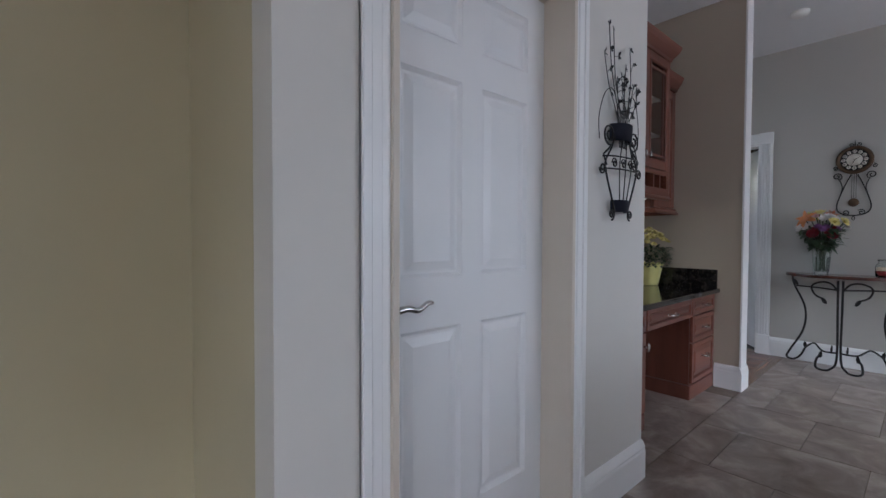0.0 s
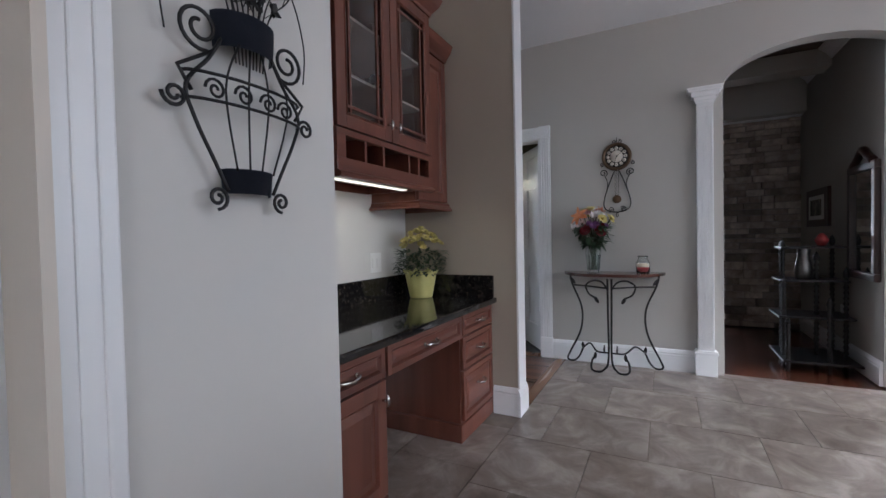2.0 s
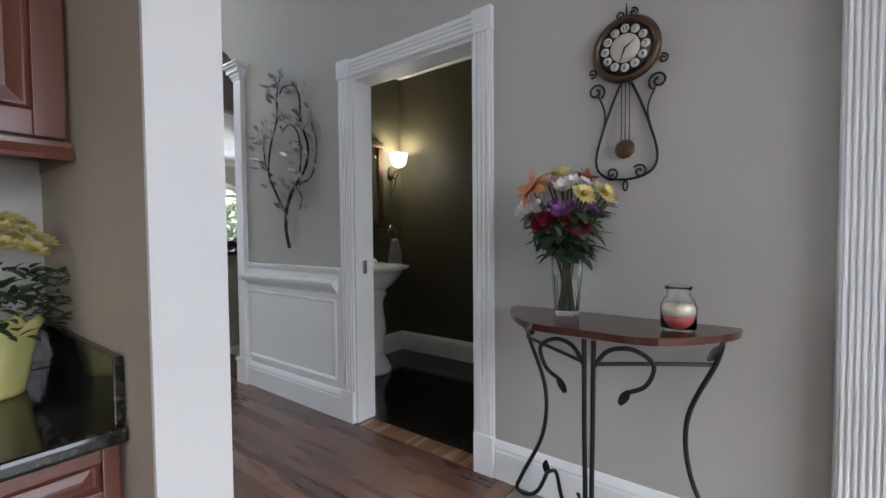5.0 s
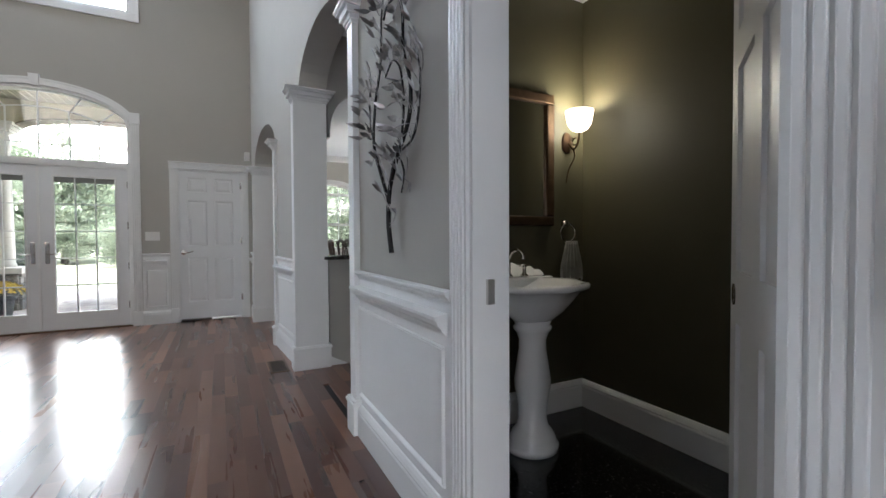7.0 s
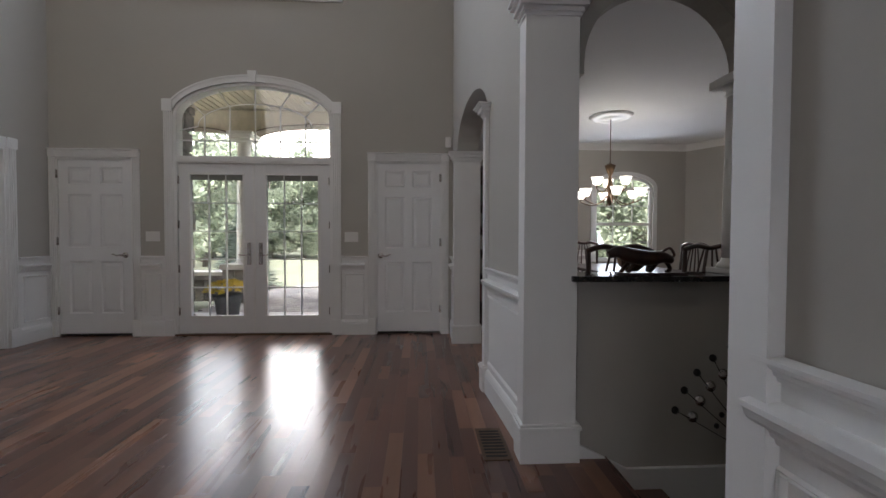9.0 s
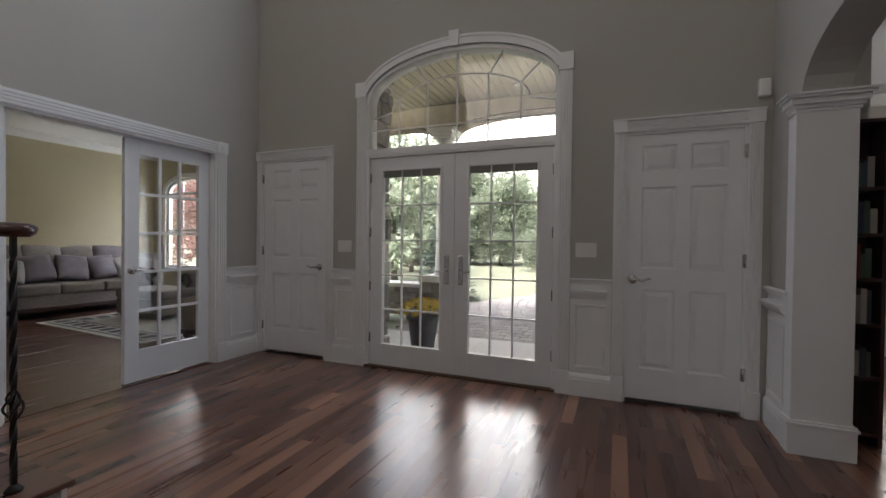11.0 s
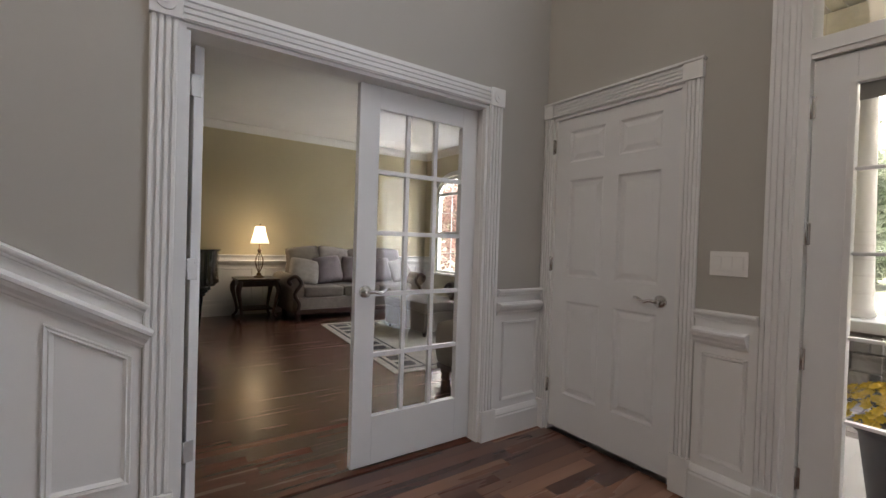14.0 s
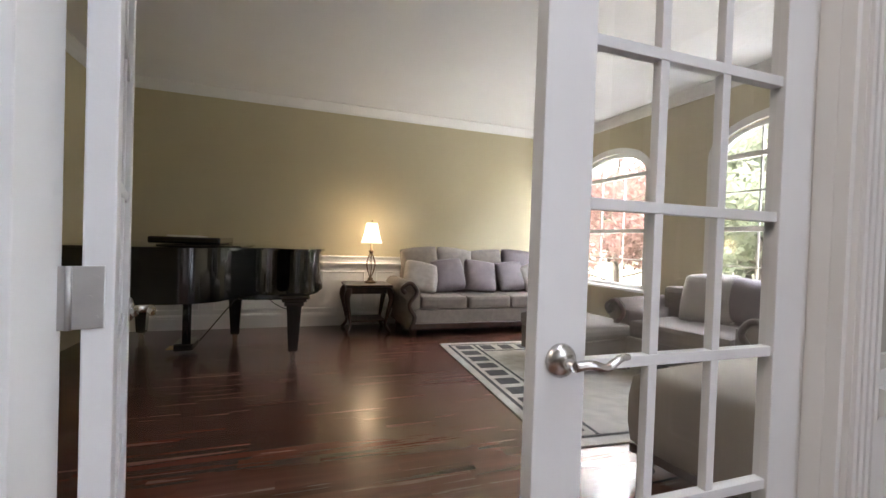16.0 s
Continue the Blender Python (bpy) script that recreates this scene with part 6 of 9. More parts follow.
lathe(bm, [(0.0, 0.0), (0.034, 0.0), (0.036, 0.004), (0.03, 0.009), (0.0, 0.011)], 24)
bmesh.ops.transform(bm, matrix=pose(0, -0.022, 1.447, 90), verts=bm.verts)
part("pendulum_bob", bm, BRONZE, pr)

# smoke detector, island corner
ob = thing("smoke_detector", "white round smoke detector on the ceiling", "detector", 4.6, 0.33, CH - 0.036)
part("housing", lathe(bmesh.new(), [(0.0, 0.0), (0.045, 0.0), (0.06, 0.012), (0.065, 0.036), (0.0, 0.036)], 28), PLASTIC, ob)
ob = thing("kitchen_island", "dark cherry kitchen island with a black granite top", "island", 1.93, -2.2, 0)
part("body", box(0, 0.78, 0, 1.34, 0.09, 0.885), CHERRY, ob)
part("plinth", box(-0.008, 0.79, -0.008, 1.348, 0, 0.1, bev=0.005), CHERRY, ob)
bm = bmesh.new()
raised_front(bm, -1.33, -0.02, 0.12, 0.87, 0.0, 0.08)
bmesh.ops.transform(bm, matrix=pose(-0.022, 0, 0, 0, 0, -90), verts=bm.verts)
part("end_panel", bm, CHERRY, ob)
part("top", box(-0.04, 0.83, -0.04, 1.385, 0.886, 0.92, bev=0.008), GRANITE, ob, "polished black granite")
# baseboards of the kitchen side
baseboard("baseboard_1", (1.722, 0.50), (2.257, 0.50), (0, -1))
baseboard("baseboard_2", (0.535, 0.50), (0.733, 0.50), (0, -1))
baseboard("baseboard_3", (3.955, 0.69), (3.955, 0.52), (-1, 0))
baseboard("baseboard_4", (3.93, 0.529), (4.112, 0.529), (0, -1))
baseboard("baseboard_5", (RX, 0.63), (RX, -0.53), (-1, 0))
baseboard("baseboard_6", (4.085, 0.52), (4.085, 1.47), (1, 0))

# ---- foyer things ----
ob = thing("tree_wall_art", "dark metal branch wall art with silvery leaves", "wall decor", RX, 2.205, 0, -90)
rng = random.Random(21)
yy = -0.035
bm = bmesh.new()
main = smooth_path([(0.0, yy, 1.05), (-0.035, yy, 1.18), (-0.02, yy, 1.32), (0.07, yy, 1.45), (0.2, yy, 1.58), (0.22, yy, 1.72), (0.15, yy, 1.87), (0.145, yy, 2.02), (0.09, yy, 2.11), (-0.03, yy, 2.13), (-0.08, yy, 2.09)], 6)
tube(bm, main, [0.012 - 0.008 * k / len(main) for k in range(len(main))], 8)
part("branch", bm, IRON, ob)
bm = bmesh.new()
left = smooth_path([(-0.03, yy, 1.28), (-0.14, yy, 1.42), (-0.23, yy, 1.57), (-0.2, yy, 1.76), (-0.12, yy, 1.92), (-0.11, yy, 2.1), (-0.06, yy, 2.22)], 6)
tube(bm, left, [0.009 - 0.006 * k / len(left) for k in range(len(left))], 8)
part("branch", bm, IRON, ob)
inner = smooth_path([(0.12, yy, 1.5), (0.15, yy, 1.65), (0.12, yy, 1.8), (0.03, yy, 1.87), (-0.06, yy, 1.83)], 6)
low = smooth_path([(-0.02, yy, 1.32), (0.02, yy, 1.42), (0.09, yy, 1.45), (0.15, yy, 1.38), (0.12, yy, 1.3)], 6)
far = smooth_path([(-0.19, yy, 1.55), (-0.26, yy, 1.62), (-0.29, yy, 1.76), (-0.27, yy, 1.86)], 6)
right = smooth_path([(0.1, yy, 1.47), (0.24, yy, 1.5), (0.3, yy, 1.6), (0.31, yy, 1.74), (0.26, yy, 1.85)], 6)
for line in (inner, low, far, right):
    bm = bmesh.new()
    tube(bm, line, [0.006 - 0.003 * k / len(line) for k in range(len(line))], 6)
    part("branch", bm, IRON, ob)
for line, m in ((main, 30), (left, 26), (inner, 15), (low, 9), (far, 12), (right, 13)):
    for k in range(m):
        p = Vector(line[min(len(line) - 1, 4 + int((len(line) - 5) * (k + 0.6) / m))])
        g = rng.uniform(0, math.tau)
        d = Vector((math.cos(g), rng.uniform(-0.5, 0.2), 0.5 + 0.6 * math.sin(g))).normalized()
        bm = bmesh.new()
        stem = p + d * rng.uniform(0.04, 0.1)
        bend = (p + stem) / 2 + Vector((d.z, 0, -d.x)) * 0.02
        tube(bm, smooth_path([p, bend, stem], 4), 0.0018, 5)
        for q in range(3):
            petal(bm, stem, (d.x + rng.uniform(-0.5, 0.5), d.y + rng.uniform(-0.5, 0.3), d.z + rng.uniform(-0.3, 0.5)), (0.2, -1, 0.2), rng.uniform(0.034, 0.054), rng.uniform(0.014, 0.024), 0.45, 5)
        part("leaf", bm, SILVERLEAF, ob)

ob = thing("floor_vent", "dark bronze floor register set in the hardwood", "vent", 5.03, 4.22, 0.0008)
part("frame", box(0, 0.15, 0, 0.37, 0, 0.006, bev=0.002), BRONZE, ob)
for k in range(9):
    part("slot", box(0.018, 0.132, 0.03 + k * 0.036, 0.046 + k * 0.036, 0.005, 0.0068), BLACK, ob)
ob = thing("motion_sensor", "small white alarm sensor on the wall corner", "sensor", 5.03, FY, 2.29, kind="structure")
part("housing", box(-0.035, 0.035, -0.05, 0, -0.06, 0.06, bev=0.012), PLASTIC, ob)

# stairs along the left wall
stairs = thing("stairs", "hardwood stair treads with white risers", "stairs", 0, 0, 0, kind="structure")
RISE, RUN = 0.17, 0.3
for k in range(9):
    y1 = 4.70 - k * RUN
    z1 = (k + 1) * RISE
    x1 = 1.80 if k else 1.98
    bm = box(LX + 0.003, x1, y1 - RUN - 0.01, y1 + 0.025, z1 - 0.026, z1, bev=0.008)
    part("tread", bm, PLANK, stairs)
    part("riser", box(LX + 0.003, x1 - 0.02, y1 - 0.02, y1, z1 - RISE, z1 - 0.026), WHITE, stairs)
    part("stringer", box(1.74, 1.765, y1 - RUN, y1 - 0.02, 0, z1 - 0.026), WHITE, stairs)
# sloped wainscot of the stairs
SL = RISE / RUN
ob = thing("wainscot_7", "white sloped stair wainscot with chair rail and panels", "wainscot", LX, 0, 0, 90, kind="structure")
top0, ya, yb = 0.945, 4.972, 2.2
bm = bmesh.new()
q = [(ya, 0), (ya, 0.91), (yb, 0.91 + SL * (ya - yb)), (yb, 0)]
f = [bm.verts.new((x, -0.006, z)) for x, z in q]
g = [bm.verts.new((x, -0.0003, z)) for x, z in q]
bm.faces.new(f), bm.faces.new(g)
for i in range(4):
    bm.faces.new((f[i], f[(i + 1) % 4], g[(i + 1) % 4], g[i]))
part("backing", bm, WHITE, ob)
for nm, prof, z in (("chair_rail", RAIL, 0.9), ("lower_rail", LOWRAIL, 0.775)):
    bm = bmesh.new()
    sweep(bm, prof, (yb, -0.006, z + SL * (ya - yb)), (ya, -0.006, z), (0, -1, 0))
    part(nm, bm, WHITE, ob)
bm = bmesh.new()
sweep(bm, BASE, (4.76, -0.006, 0), (ya, -0.006, 0), (0, -1, 0))
part("baseboard", bm, WHITE, ob)
bm = bmesh.new()
q = [(4.76, 0.0), (4.76, 0.2), (yb, 0.2 + SL * (4.76 - yb) + 0.1), (yb, 0.0)]
f = [bm.verts.new((x, -0.022, z)) for x, z in q]
g = [bm.verts.new((x, -0.005, z)) for x, z in q]
bm.faces.new(f), bm.faces.new(g)
for i in range(4):
    bm.faces.new((f[i], f[(i + 1) % 4], g[(i + 1) % 4], g[i]))
part("skirt_board", bm, WHITE, ob)
for x0, x1 in ((4.69, 4.945), (4.30, 4.585), (3.9, 4.2)):
    bm = bmesh.new()
    drop = SL * (ya - x0)
    zb = 0.24 if x1 > 4.9 else 0.26 + SL * (4.76 - x0) + 0.03
    panel_moulding(bm, x0, x1, zb if x1 <= 4.9 else 0.26, 0.735 + drop, -0.006, skew=-SL * (x1 - x0) if x1 <= 4.9 else 0.0)
    if x1 > 4.9:
        for v in bm.verts:
            if v.co.z > 0.6:
                v.co.z -= SL * (v.co.x - x0)
    part("panel_moulding", bm, WHITE, ob)

# newel and handrail
ob = thing("newel_post", "black twisted iron newel with basket and turned wooden cap", "newel", 1.865, 4.565, RISE)
bm = bmesh.new()
n = 44
for s in (0,):
    rings = []
    for k in range(n + 1):
        z = 1.06 * k / n
        tw = 0.0 if z < 0.1 or z > 0.95 else (z - 0.1) * 14
        rings.append([bm.verts.new((0.0125 * math.cos(tw + math.pi / 4 + i * math.pi / 2), 0.0125 * math.sin(tw + math.pi / 4 + i * math.pi / 2), z)) for i in range(4)])
    for a, b in zip(rings, rings[1:]):
        for i in range(4):
            bm.faces.new((a[i], a[(i + 1) % 4], b[(i + 1) % 4], b[i]))
    bm.faces.new(rings[0]), bm.faces.new(rings[-1])
part("shaft", bm, IRON, ob)
bm = bmesh.new()
for i in range(4):
    tube(bm, [(0.032 * math.sin(math.pi * k / 12) * math.cos(i * math.pi / 2 + k * 0.25), 0.032 * math.sin(math.pi * k / 12) * math.sin(i * math.pi / 2 + k * 0.25), 0.28 + 0.14 * k / 12) for k in range(13)], 0.005, 6)
part("basket", bm, IRON, ob)
part("shoe", lathe(bmesh.new(), [(0.03, 0), (0.032, 0.01), (0.02, 0.022), (0.014, 0.03)], 16), IRON, ob)
part("cap", lathe(bmesh.new(), [(0.0, 1.035), (0.05, 1.035), (0.07, 1.05), (0.075, 1.065), (0.072, 1.078), (0.055, 1.09), (0.0, 1.095)], 28), TABLEWOOD, ob, "turned red-brown wooden cap")
ob = thing("handrail", "red-brown wooden stair handrail on iron balusters", "handrail", 1.80, 4.5, 0)
bm = bmesh.new()
tube(bm, smooth_path([(0.06, 0.06, 1.235), (0.0, -0.05, 1.245), (-0.03, -0.3, 1.34), (-0.03, -0.6, 1.5), (-0.03, -2.3, 1.5 + 1.7 * SL)], 6), 0.03, 10)
part("rail", bm, TABLEWOOD, ob)
for k in range(8):
    y0 = -0.22 - k * 0.3
    bm = bmesh.new()
    tube(bm, [(-0.03, y0, (k + 1 + 0) * RISE + 0.001), (-0.03, y0, 1.3 - (y0 + 0.22) * SL)], 0.007, 6)
    part("baluster", bm, IRON, ob)

# bookcase beyond the far arch
ob = thing("bookcase", "dark wooden bookcase filled with books and ornaments", "bookcase", 5.345, 6.985, 0)
bm = bmesh.new()
bx(bm, 0, 0.02, 0, 0.2, 0, 1.98)
bx(bm, 0.24, 0.26, 0, 0.2, 0, 1.98)
bx(bm, 0.02, 0.24, 0.185, 0.2, 0, 1.98)
part("case", bm, DARKWOOD, ob)
rng = random.Random(9)
for z in (0.06, 0.4, 0.72, 1.0, 1.27, 1.55, 1.96):
    part("shelf", box(0.02, 0.24, 0.0, 0.185, z, z + 0.02), DARKWOOD, ob)
for z in (0.42, 0.74, 1.02, 1.29, 1.57):
    x = 0.024
    while x < 0.2:
        w, h = rng.uniform(0.018, 0.035), rng.uniform(0.14, 0.22)
        part("book", box(x, x + w - 0.001, 0.02, 0.15, z, z + h, bev=0.001), rng.choice(BOOKS), ob)
        x += w

# ---- powder room ----
ob = thing("pedestal_sink", "white porcelain pedestal sink with scalloped back", "sink", 6.13, 2.22, 0)
ped = [(0.14, 0.0), (0.143, 0.02), (0.142, 0.035), (0.128, 0.05), (0.126, 0.07), (0.108, 0.1), (0.085, 0.13), (0.078, 0.17), (0.082, 0.24), (0.098, 0.33), (0.1, 0.37), (0.088, 0.45), (0.075, 0.53), (0.075, 0.58), (0.09, 0.62), (0.104, 0.635), (0.106, 0.65), (0.094, 0.66), (0.11, 0.69)]
part("pedestal", lathe(bmesh.new(), ped, 36, squash=0.9), PORCELAIN, ob)
bm = bmesh.new()
prof = [(0.09, 0.67), (0.12, 0.69), (0.17, 0.73), (0.225, 0.79), (0.255, 0.835), (0.285, 0.845), (0.302, 0.855), (0.305, 0.872), (0.292, 0.882), (0.265, 0.878), (0.235, 0.85), (0.17, 0.79), (0.07, 0.765), (0.0, 0.762)]
n = 60
rows = []
for r, z in prof:
    ruffle = 0.03 if r > 0.25 else 0.008
    rows.append([bm.verts.new((r * (1.0 + ruffle * math.cos(8 * k * math.tau / n)) * math.cos(k * math.tau / n), max(-0.26, min(0.22, 0.86 * r * (1.0 + ruffle * math.cos(8 * k * math.tau / n)) * math.sin(k * math.tau / n))), z)) for k in range(n)] if r else [bm.verts.new((0, 0, z))])
for a, b in zip(rows, rows[1:]):
    for k in range(n):
        bm.faces.new(list(dict.fromkeys([a[k % len(a)], a[(k + 1) % len(a)], b[(k + 1) % len(b)], b[k % len(b)]]))).smooth = True
part("basin", bm, PORCELAIN, ob)
bm = bmesh.new()
bx(bm, -0.3, 0.3, 0.17, 0.305, 0.82, 0.888, bev=0.016)
m = 30
crest = lambda u: 0.888 + 0.065 * (1 - u * u) ** 0.7 + 0.016 * abs(math.sin(math.pi * 2.5 * u))
f = [bm.verts.new((-0.3 + 0.6 * k / m, 0.275, crest(2 * k / m - 1))) for k in range(m + 1)]
g = [bm.verts.new((v.co.x, 0.305, v.co.z)) for v in f]
fb = [bm.verts.new((v.co.x, 0.255, 0.88)) for v in f]
gb = [bm.verts.new((v.co.x, 0.305, 0.88)) for v in f]
for k in range(m):
    for quad in ((f[k], f[k + 1], g[k + 1], g[k]), (fb[k], fb[k + 1], f[k + 1], f[k]), (gb[k], gb[k + 1], g[k + 1], g[k])):
        bm.faces.new(quad).smooth = True
part("back_ledge", bm, PORCELAIN, ob)
fc = thing("faucet", "nickel gooseneck faucet with two handles", "faucet", 6.13, 2.43, 0.889)
bm = bmesh.new()
lathe(bm, [(0.022, 0), (0.024, 0.01), (0.012, 0.02), (0.011, 0.1), (0.014, 0.12), (0.0, 0.13)], 16)
tube(bm, smooth_path([(0, 0, 0.1), (0, -0.03, 0.14), (0, -0.08, 0.155), (0, -0.125, 0.13), (0, -0.13, 0.11)], 5), 0.009, 10)
part("spout", bm, NICKEL, fc)
for x in (-0.11, 0.11):
    bm = bmesh.new()
    lathe(bm, [(0.022, 0), (0.024, 0.008), (0.012, 0.018), (0.011, 0.05), (0.015, 0.06), (0.0, 0.068)], 16, x)
    tube(bm, [(x - 0.035, 0, 0.062), (x + 0.035, 0, 0.062)], 0.006, 8)
    part("tap_handle", bm, NICKEL, fc)
ob = thing("wall_mirror", "bronze-framed rectangular mirror on the olive wall", "mirror", 6.20, PY1, 1.59)
bm = bmesh.new()
for a in ((-0.33, 0.33, 0.345, 0.405), (-0.33, 0.33, -0.405, -0.345), (-0.33, -0.27, -0.345, 0.345), (0.27, 0.33, -0.345, 0.345)):
    bx(bm, a[0], a[1], -0.035, 0, a[2], a[3], bev=0.01)
part("frame", bm, BRONZE, ob)
part("mirror_glass", box(-0.272, 0.272, -0.014, -0.002, -0.347, 0.347), MIRROR, ob)
ob = thing("wall_sconce", "lit wall sconce with white glass bowl and scrolled bronze arm", "sconce", 6.66, PY1, 1.72)
bm = bmesh.new()
lathe(bm, [(0.0, 0.0), (0.055, 0.0), (0.05, 0.012), (0.0, 0.02)], 24)
bmesh.ops.transform(bm, matrix=pose(0, 0, 0, 90) @ Matrix.Diagonal((0.8, 1.2, 1, 1)), verts=bm.verts)
part("back_plate", bm, BRONZE, ob)
bm = bmesh.new()
tube(bm, smooth_path([(0.0, -0.01, 0.0), (0.0, -0.06, -0.05), (0.0, -0.1, -0.02), (0.0, -0.11, 0.05)], 6), 0.006, 8)
tube(bm, smooth_path([(0.0, -0.06, -0.05), (0.01, -0.06, -0.1), (-0.02, -0.04, -0.18), (-0.03, -0.03, -0.26)], 6), [0.006 - 0.0002 * k for k in range(19)], 8)
tube(bm, [(0.0, -0.075 + 0.022 * math.cos(k * 0.5), -0.005 + 0.022 * math.sin(k * 0.5)) for k in range(12)], 0.004, 6)
part("arm", bm, BRONZE, ob)
bm = bmesh.new()
lathe(bm, [(0.02, 0.045), (0.05, 0.06), (0.072, 0.095), (0.08, 0.14), (0.086, 0.175), (0.082, 0.175), (0.068, 0.095), (0.02, 0.055)], 32, 0.0, -0.11, 0.0)
sh = part("shade", bm, SCONCEGLOW, ob, "glowing frosted white glass bowl")
sh.visible_shadow = False
bulb("sconce_bulb", (6.66, PY1 - 0.11, 1.86), 1.6, (1.0, 0.87, 0.66), 0.05)
ob = thing("towel_ring", "nickel towel ring on the olive wall", "towel ring", 6.64, PY1, 1.2)
bm = bmesh.new()
lathe(bm, [(0.0, 0.0), (0.025, 0.0), (0.022, 0.02), (0.0, 0.025)], 16)
bmesh.ops.transform(bm, matrix=pose(0, 0, 0.0, 90), verts=bm.verts)
tube(bm, [(0.06 * math.sin(k * math.tau / 28), -0.035, -0.06 + 0.06 * math.cos(k * math.tau / 28)) for k in range(28)], 0.005, 8, True)
part("ring", bm, NICKEL, ob)
ob = thing("hand_towel", "grey striped hand towel hanging from the ring", "towel", 6.66, PY1 - 0.035, 1.09)
bm = bmesh.new()
cols, rws = 26, 10
grid = []
for j in range(rws + 1):
    t = j / rws
    w = 0.05 + 0.045 * min(1, t * 1.6)
    grid.append([bm.verts.new((w * (2 * i / cols - 1), -0.018 * math.sin(i * 1.4) * (0.4 + 0.6 * t) - 0.012, -0.25 * t - 0.0 + 0.012 * math.sin(i * 0.9) * t)) for i in range(cols + 1)])
for j in range(rws):
    for i in range(cols):
        bm.faces.new((grid[j][i], grid[j][i + 1], grid[j + 1][i + 1], grid[j + 1][i])).smooth = True
bmesh.ops.solidify(bm, geom=bm.faces[:], thickness=0.006)
part("cloth", bm, TOWEL, ob)
baseboard("baseboard_7", (PX1, PY0), (PX1, PY1), (-1, 0))
baseboard("baseboard_8", (RX + 0.145, PY1), (PX1, PY1), (0, -1))
crown("crown_1", (PX1, PY0), (PX1, PY1), 2.749, (-1, 0))
crown("crown_2", (RX + 0.145, PY1), (PX1, PY1), 2.749, (0, -1))
setting("threshold_powder", box(RX - 0.015, RX + 0.1, 0.75, 1.585, -0.01, 0.002), BORDER, "hardwood threshold of the powder room", "floor")

# ---- steps and half wall ----
steps = thing("steps_down", "hardwood steps going down beside the half wall", "steps", 0, 0, 0, kind="structure")
for k, (x0, x1, z) in enumerate(((5.40, 5.68, 0.0), (5.66, 5.98, -0.17), (5.96, 6.3, -0.34))):
    part("tread", box(x0, x1, 2.80, 4.235, z - 0.03, z - 0.0005, bev=0.006), PLANK, steps)
    part("riser", box(x1 - 0.03, x1 - 0.01, 2.80, 4.235, z - 0.17, z - 0.03), WHITE, steps)
bm = bmesh.new()
q = [(5.45, 0.115), (5.79, -0.06), (8.4, -0.055), (8.4, -0.5), (5.45, -0.5)]
f = [bm.verts.new((x, 4.218, z)) for x, z in q]
g = [bm.verts.new((x, 4.239, z)) for x, z in q]
bm.faces.new(f), bm.faces.new(g)
for i in range(5):
    bm.faces.new((f[i], f[(i + 1) % 5], g[(i + 1) % 5], g[i]))
setting("skirt_steps", bm, WHITE, "white skirt board beside the steps", "trim")
ob = thing("granite_ledge", "polished black granite cap on the half wall", "countertop", 5.47, 4.17, 0.931)
part("slab", box(0, 2.9, 0.0, 0.30, 0.0, 0.03, bev=0.006), GRANITE, ob)
ob = thing("round_column", "white round tapered column standing on the half wall", "column", 6.45, 4.32, 0.962)
part("shaft", lathe(bmesh.new(), [(0.078, 0.08), (0.08, 0.3), (0.068, 0.98)], 32), WHITE, ob)
bm = bmesh.new()
bx(bm, -0.11, 0.11, -0.11, 0.11, 0, 0.03, bev=0.003)
lathe(bm, [(0.1, 0.03), (0.105, 0.045), (0.095, 0.06), (0.085, 0.065), (0.08, 0.085)], 32)
part("base", bm, WHITE, ob)
bm = bmesh.new()
lathe(bm, [(0.07, 0.97), (0.078, 0.98), (0.07, 0.99), (0.075, 1.01), (0.1, 1.03)], 32)
bx(bm, -0.11, 0.11, -0.11, 0.11, 1.03, 1.075, bev=0.003)
part("capital", bm, WHITE, ob)
ob = thing("metal_peacock", "black metal peacock sculpture with disc-tipped tail", "sculpture", 6.42, 4.06, -0.459)
bm = bmesh.new()
tube(bm, smooth_path([(0, 0, 0.01), (0.0, 0, 0.3), (0.0, 0, 0.5)], 4), [0.02] * 9, 8)
tube(bm, smooth_path([(0.09, 0.0, 0.32), (0.06, 0, 0.44), (0.0, 0, 0.5), (-0.07, 0, 0.52), (-0.1, 0, 0.62), (-0.085, -0.01, 0.7)], 5), [0.012 + 0.035 * math.sin(math.pi * k / 25) for k in range(26)], 10)
lathe(bm, [(0.0, 0.0), (0.14, 0.0), (0.14, 0.012), (0.0, 0.016)], 24)
for a in range(5):
    tube(bm, smooth_path([(0, 0, 0.5), (-0.08 - 0.02 * a, 0, 0.5 + 0.02 * a), (-0.17 + 0.03 * a, 0, 0.56 + 0.05 * a)], 4), [0.016 - 0.0012 * k for k in range(9)], 6)
part("body", bm, IRON, ob)
for k in range(13):
    g = radians(20 + 140 * k / 12)
    for rr, rd, sq in ((0.54, 0.019, 1), (0.44, 0.027, 1), (0.30, 0.014, 1)):
        c = Vector((-rr * math.cos(g) * 0.95 + 0.02, 0.02, 0.58 + rr * math.sin(g)))
        bm = bmesh.new()
        lathe(bm, [(0.0, -0.008), (rd, -0.002), (rd, 0.002), (0.0, 0.01)], 16)
        bmesh.ops.transform(bm, matrix=Matrix.Translation(c) @ pose(0, 0, 0, 80), verts=bm.verts)
        if rr > 0.5:
            tube(bm, [(0, 0, 0.5), c], 0.0025, 5)
        part("tail_disc", bm, IRON if rr > 0.5 or rr < 0.4 else NICKEL, ob)

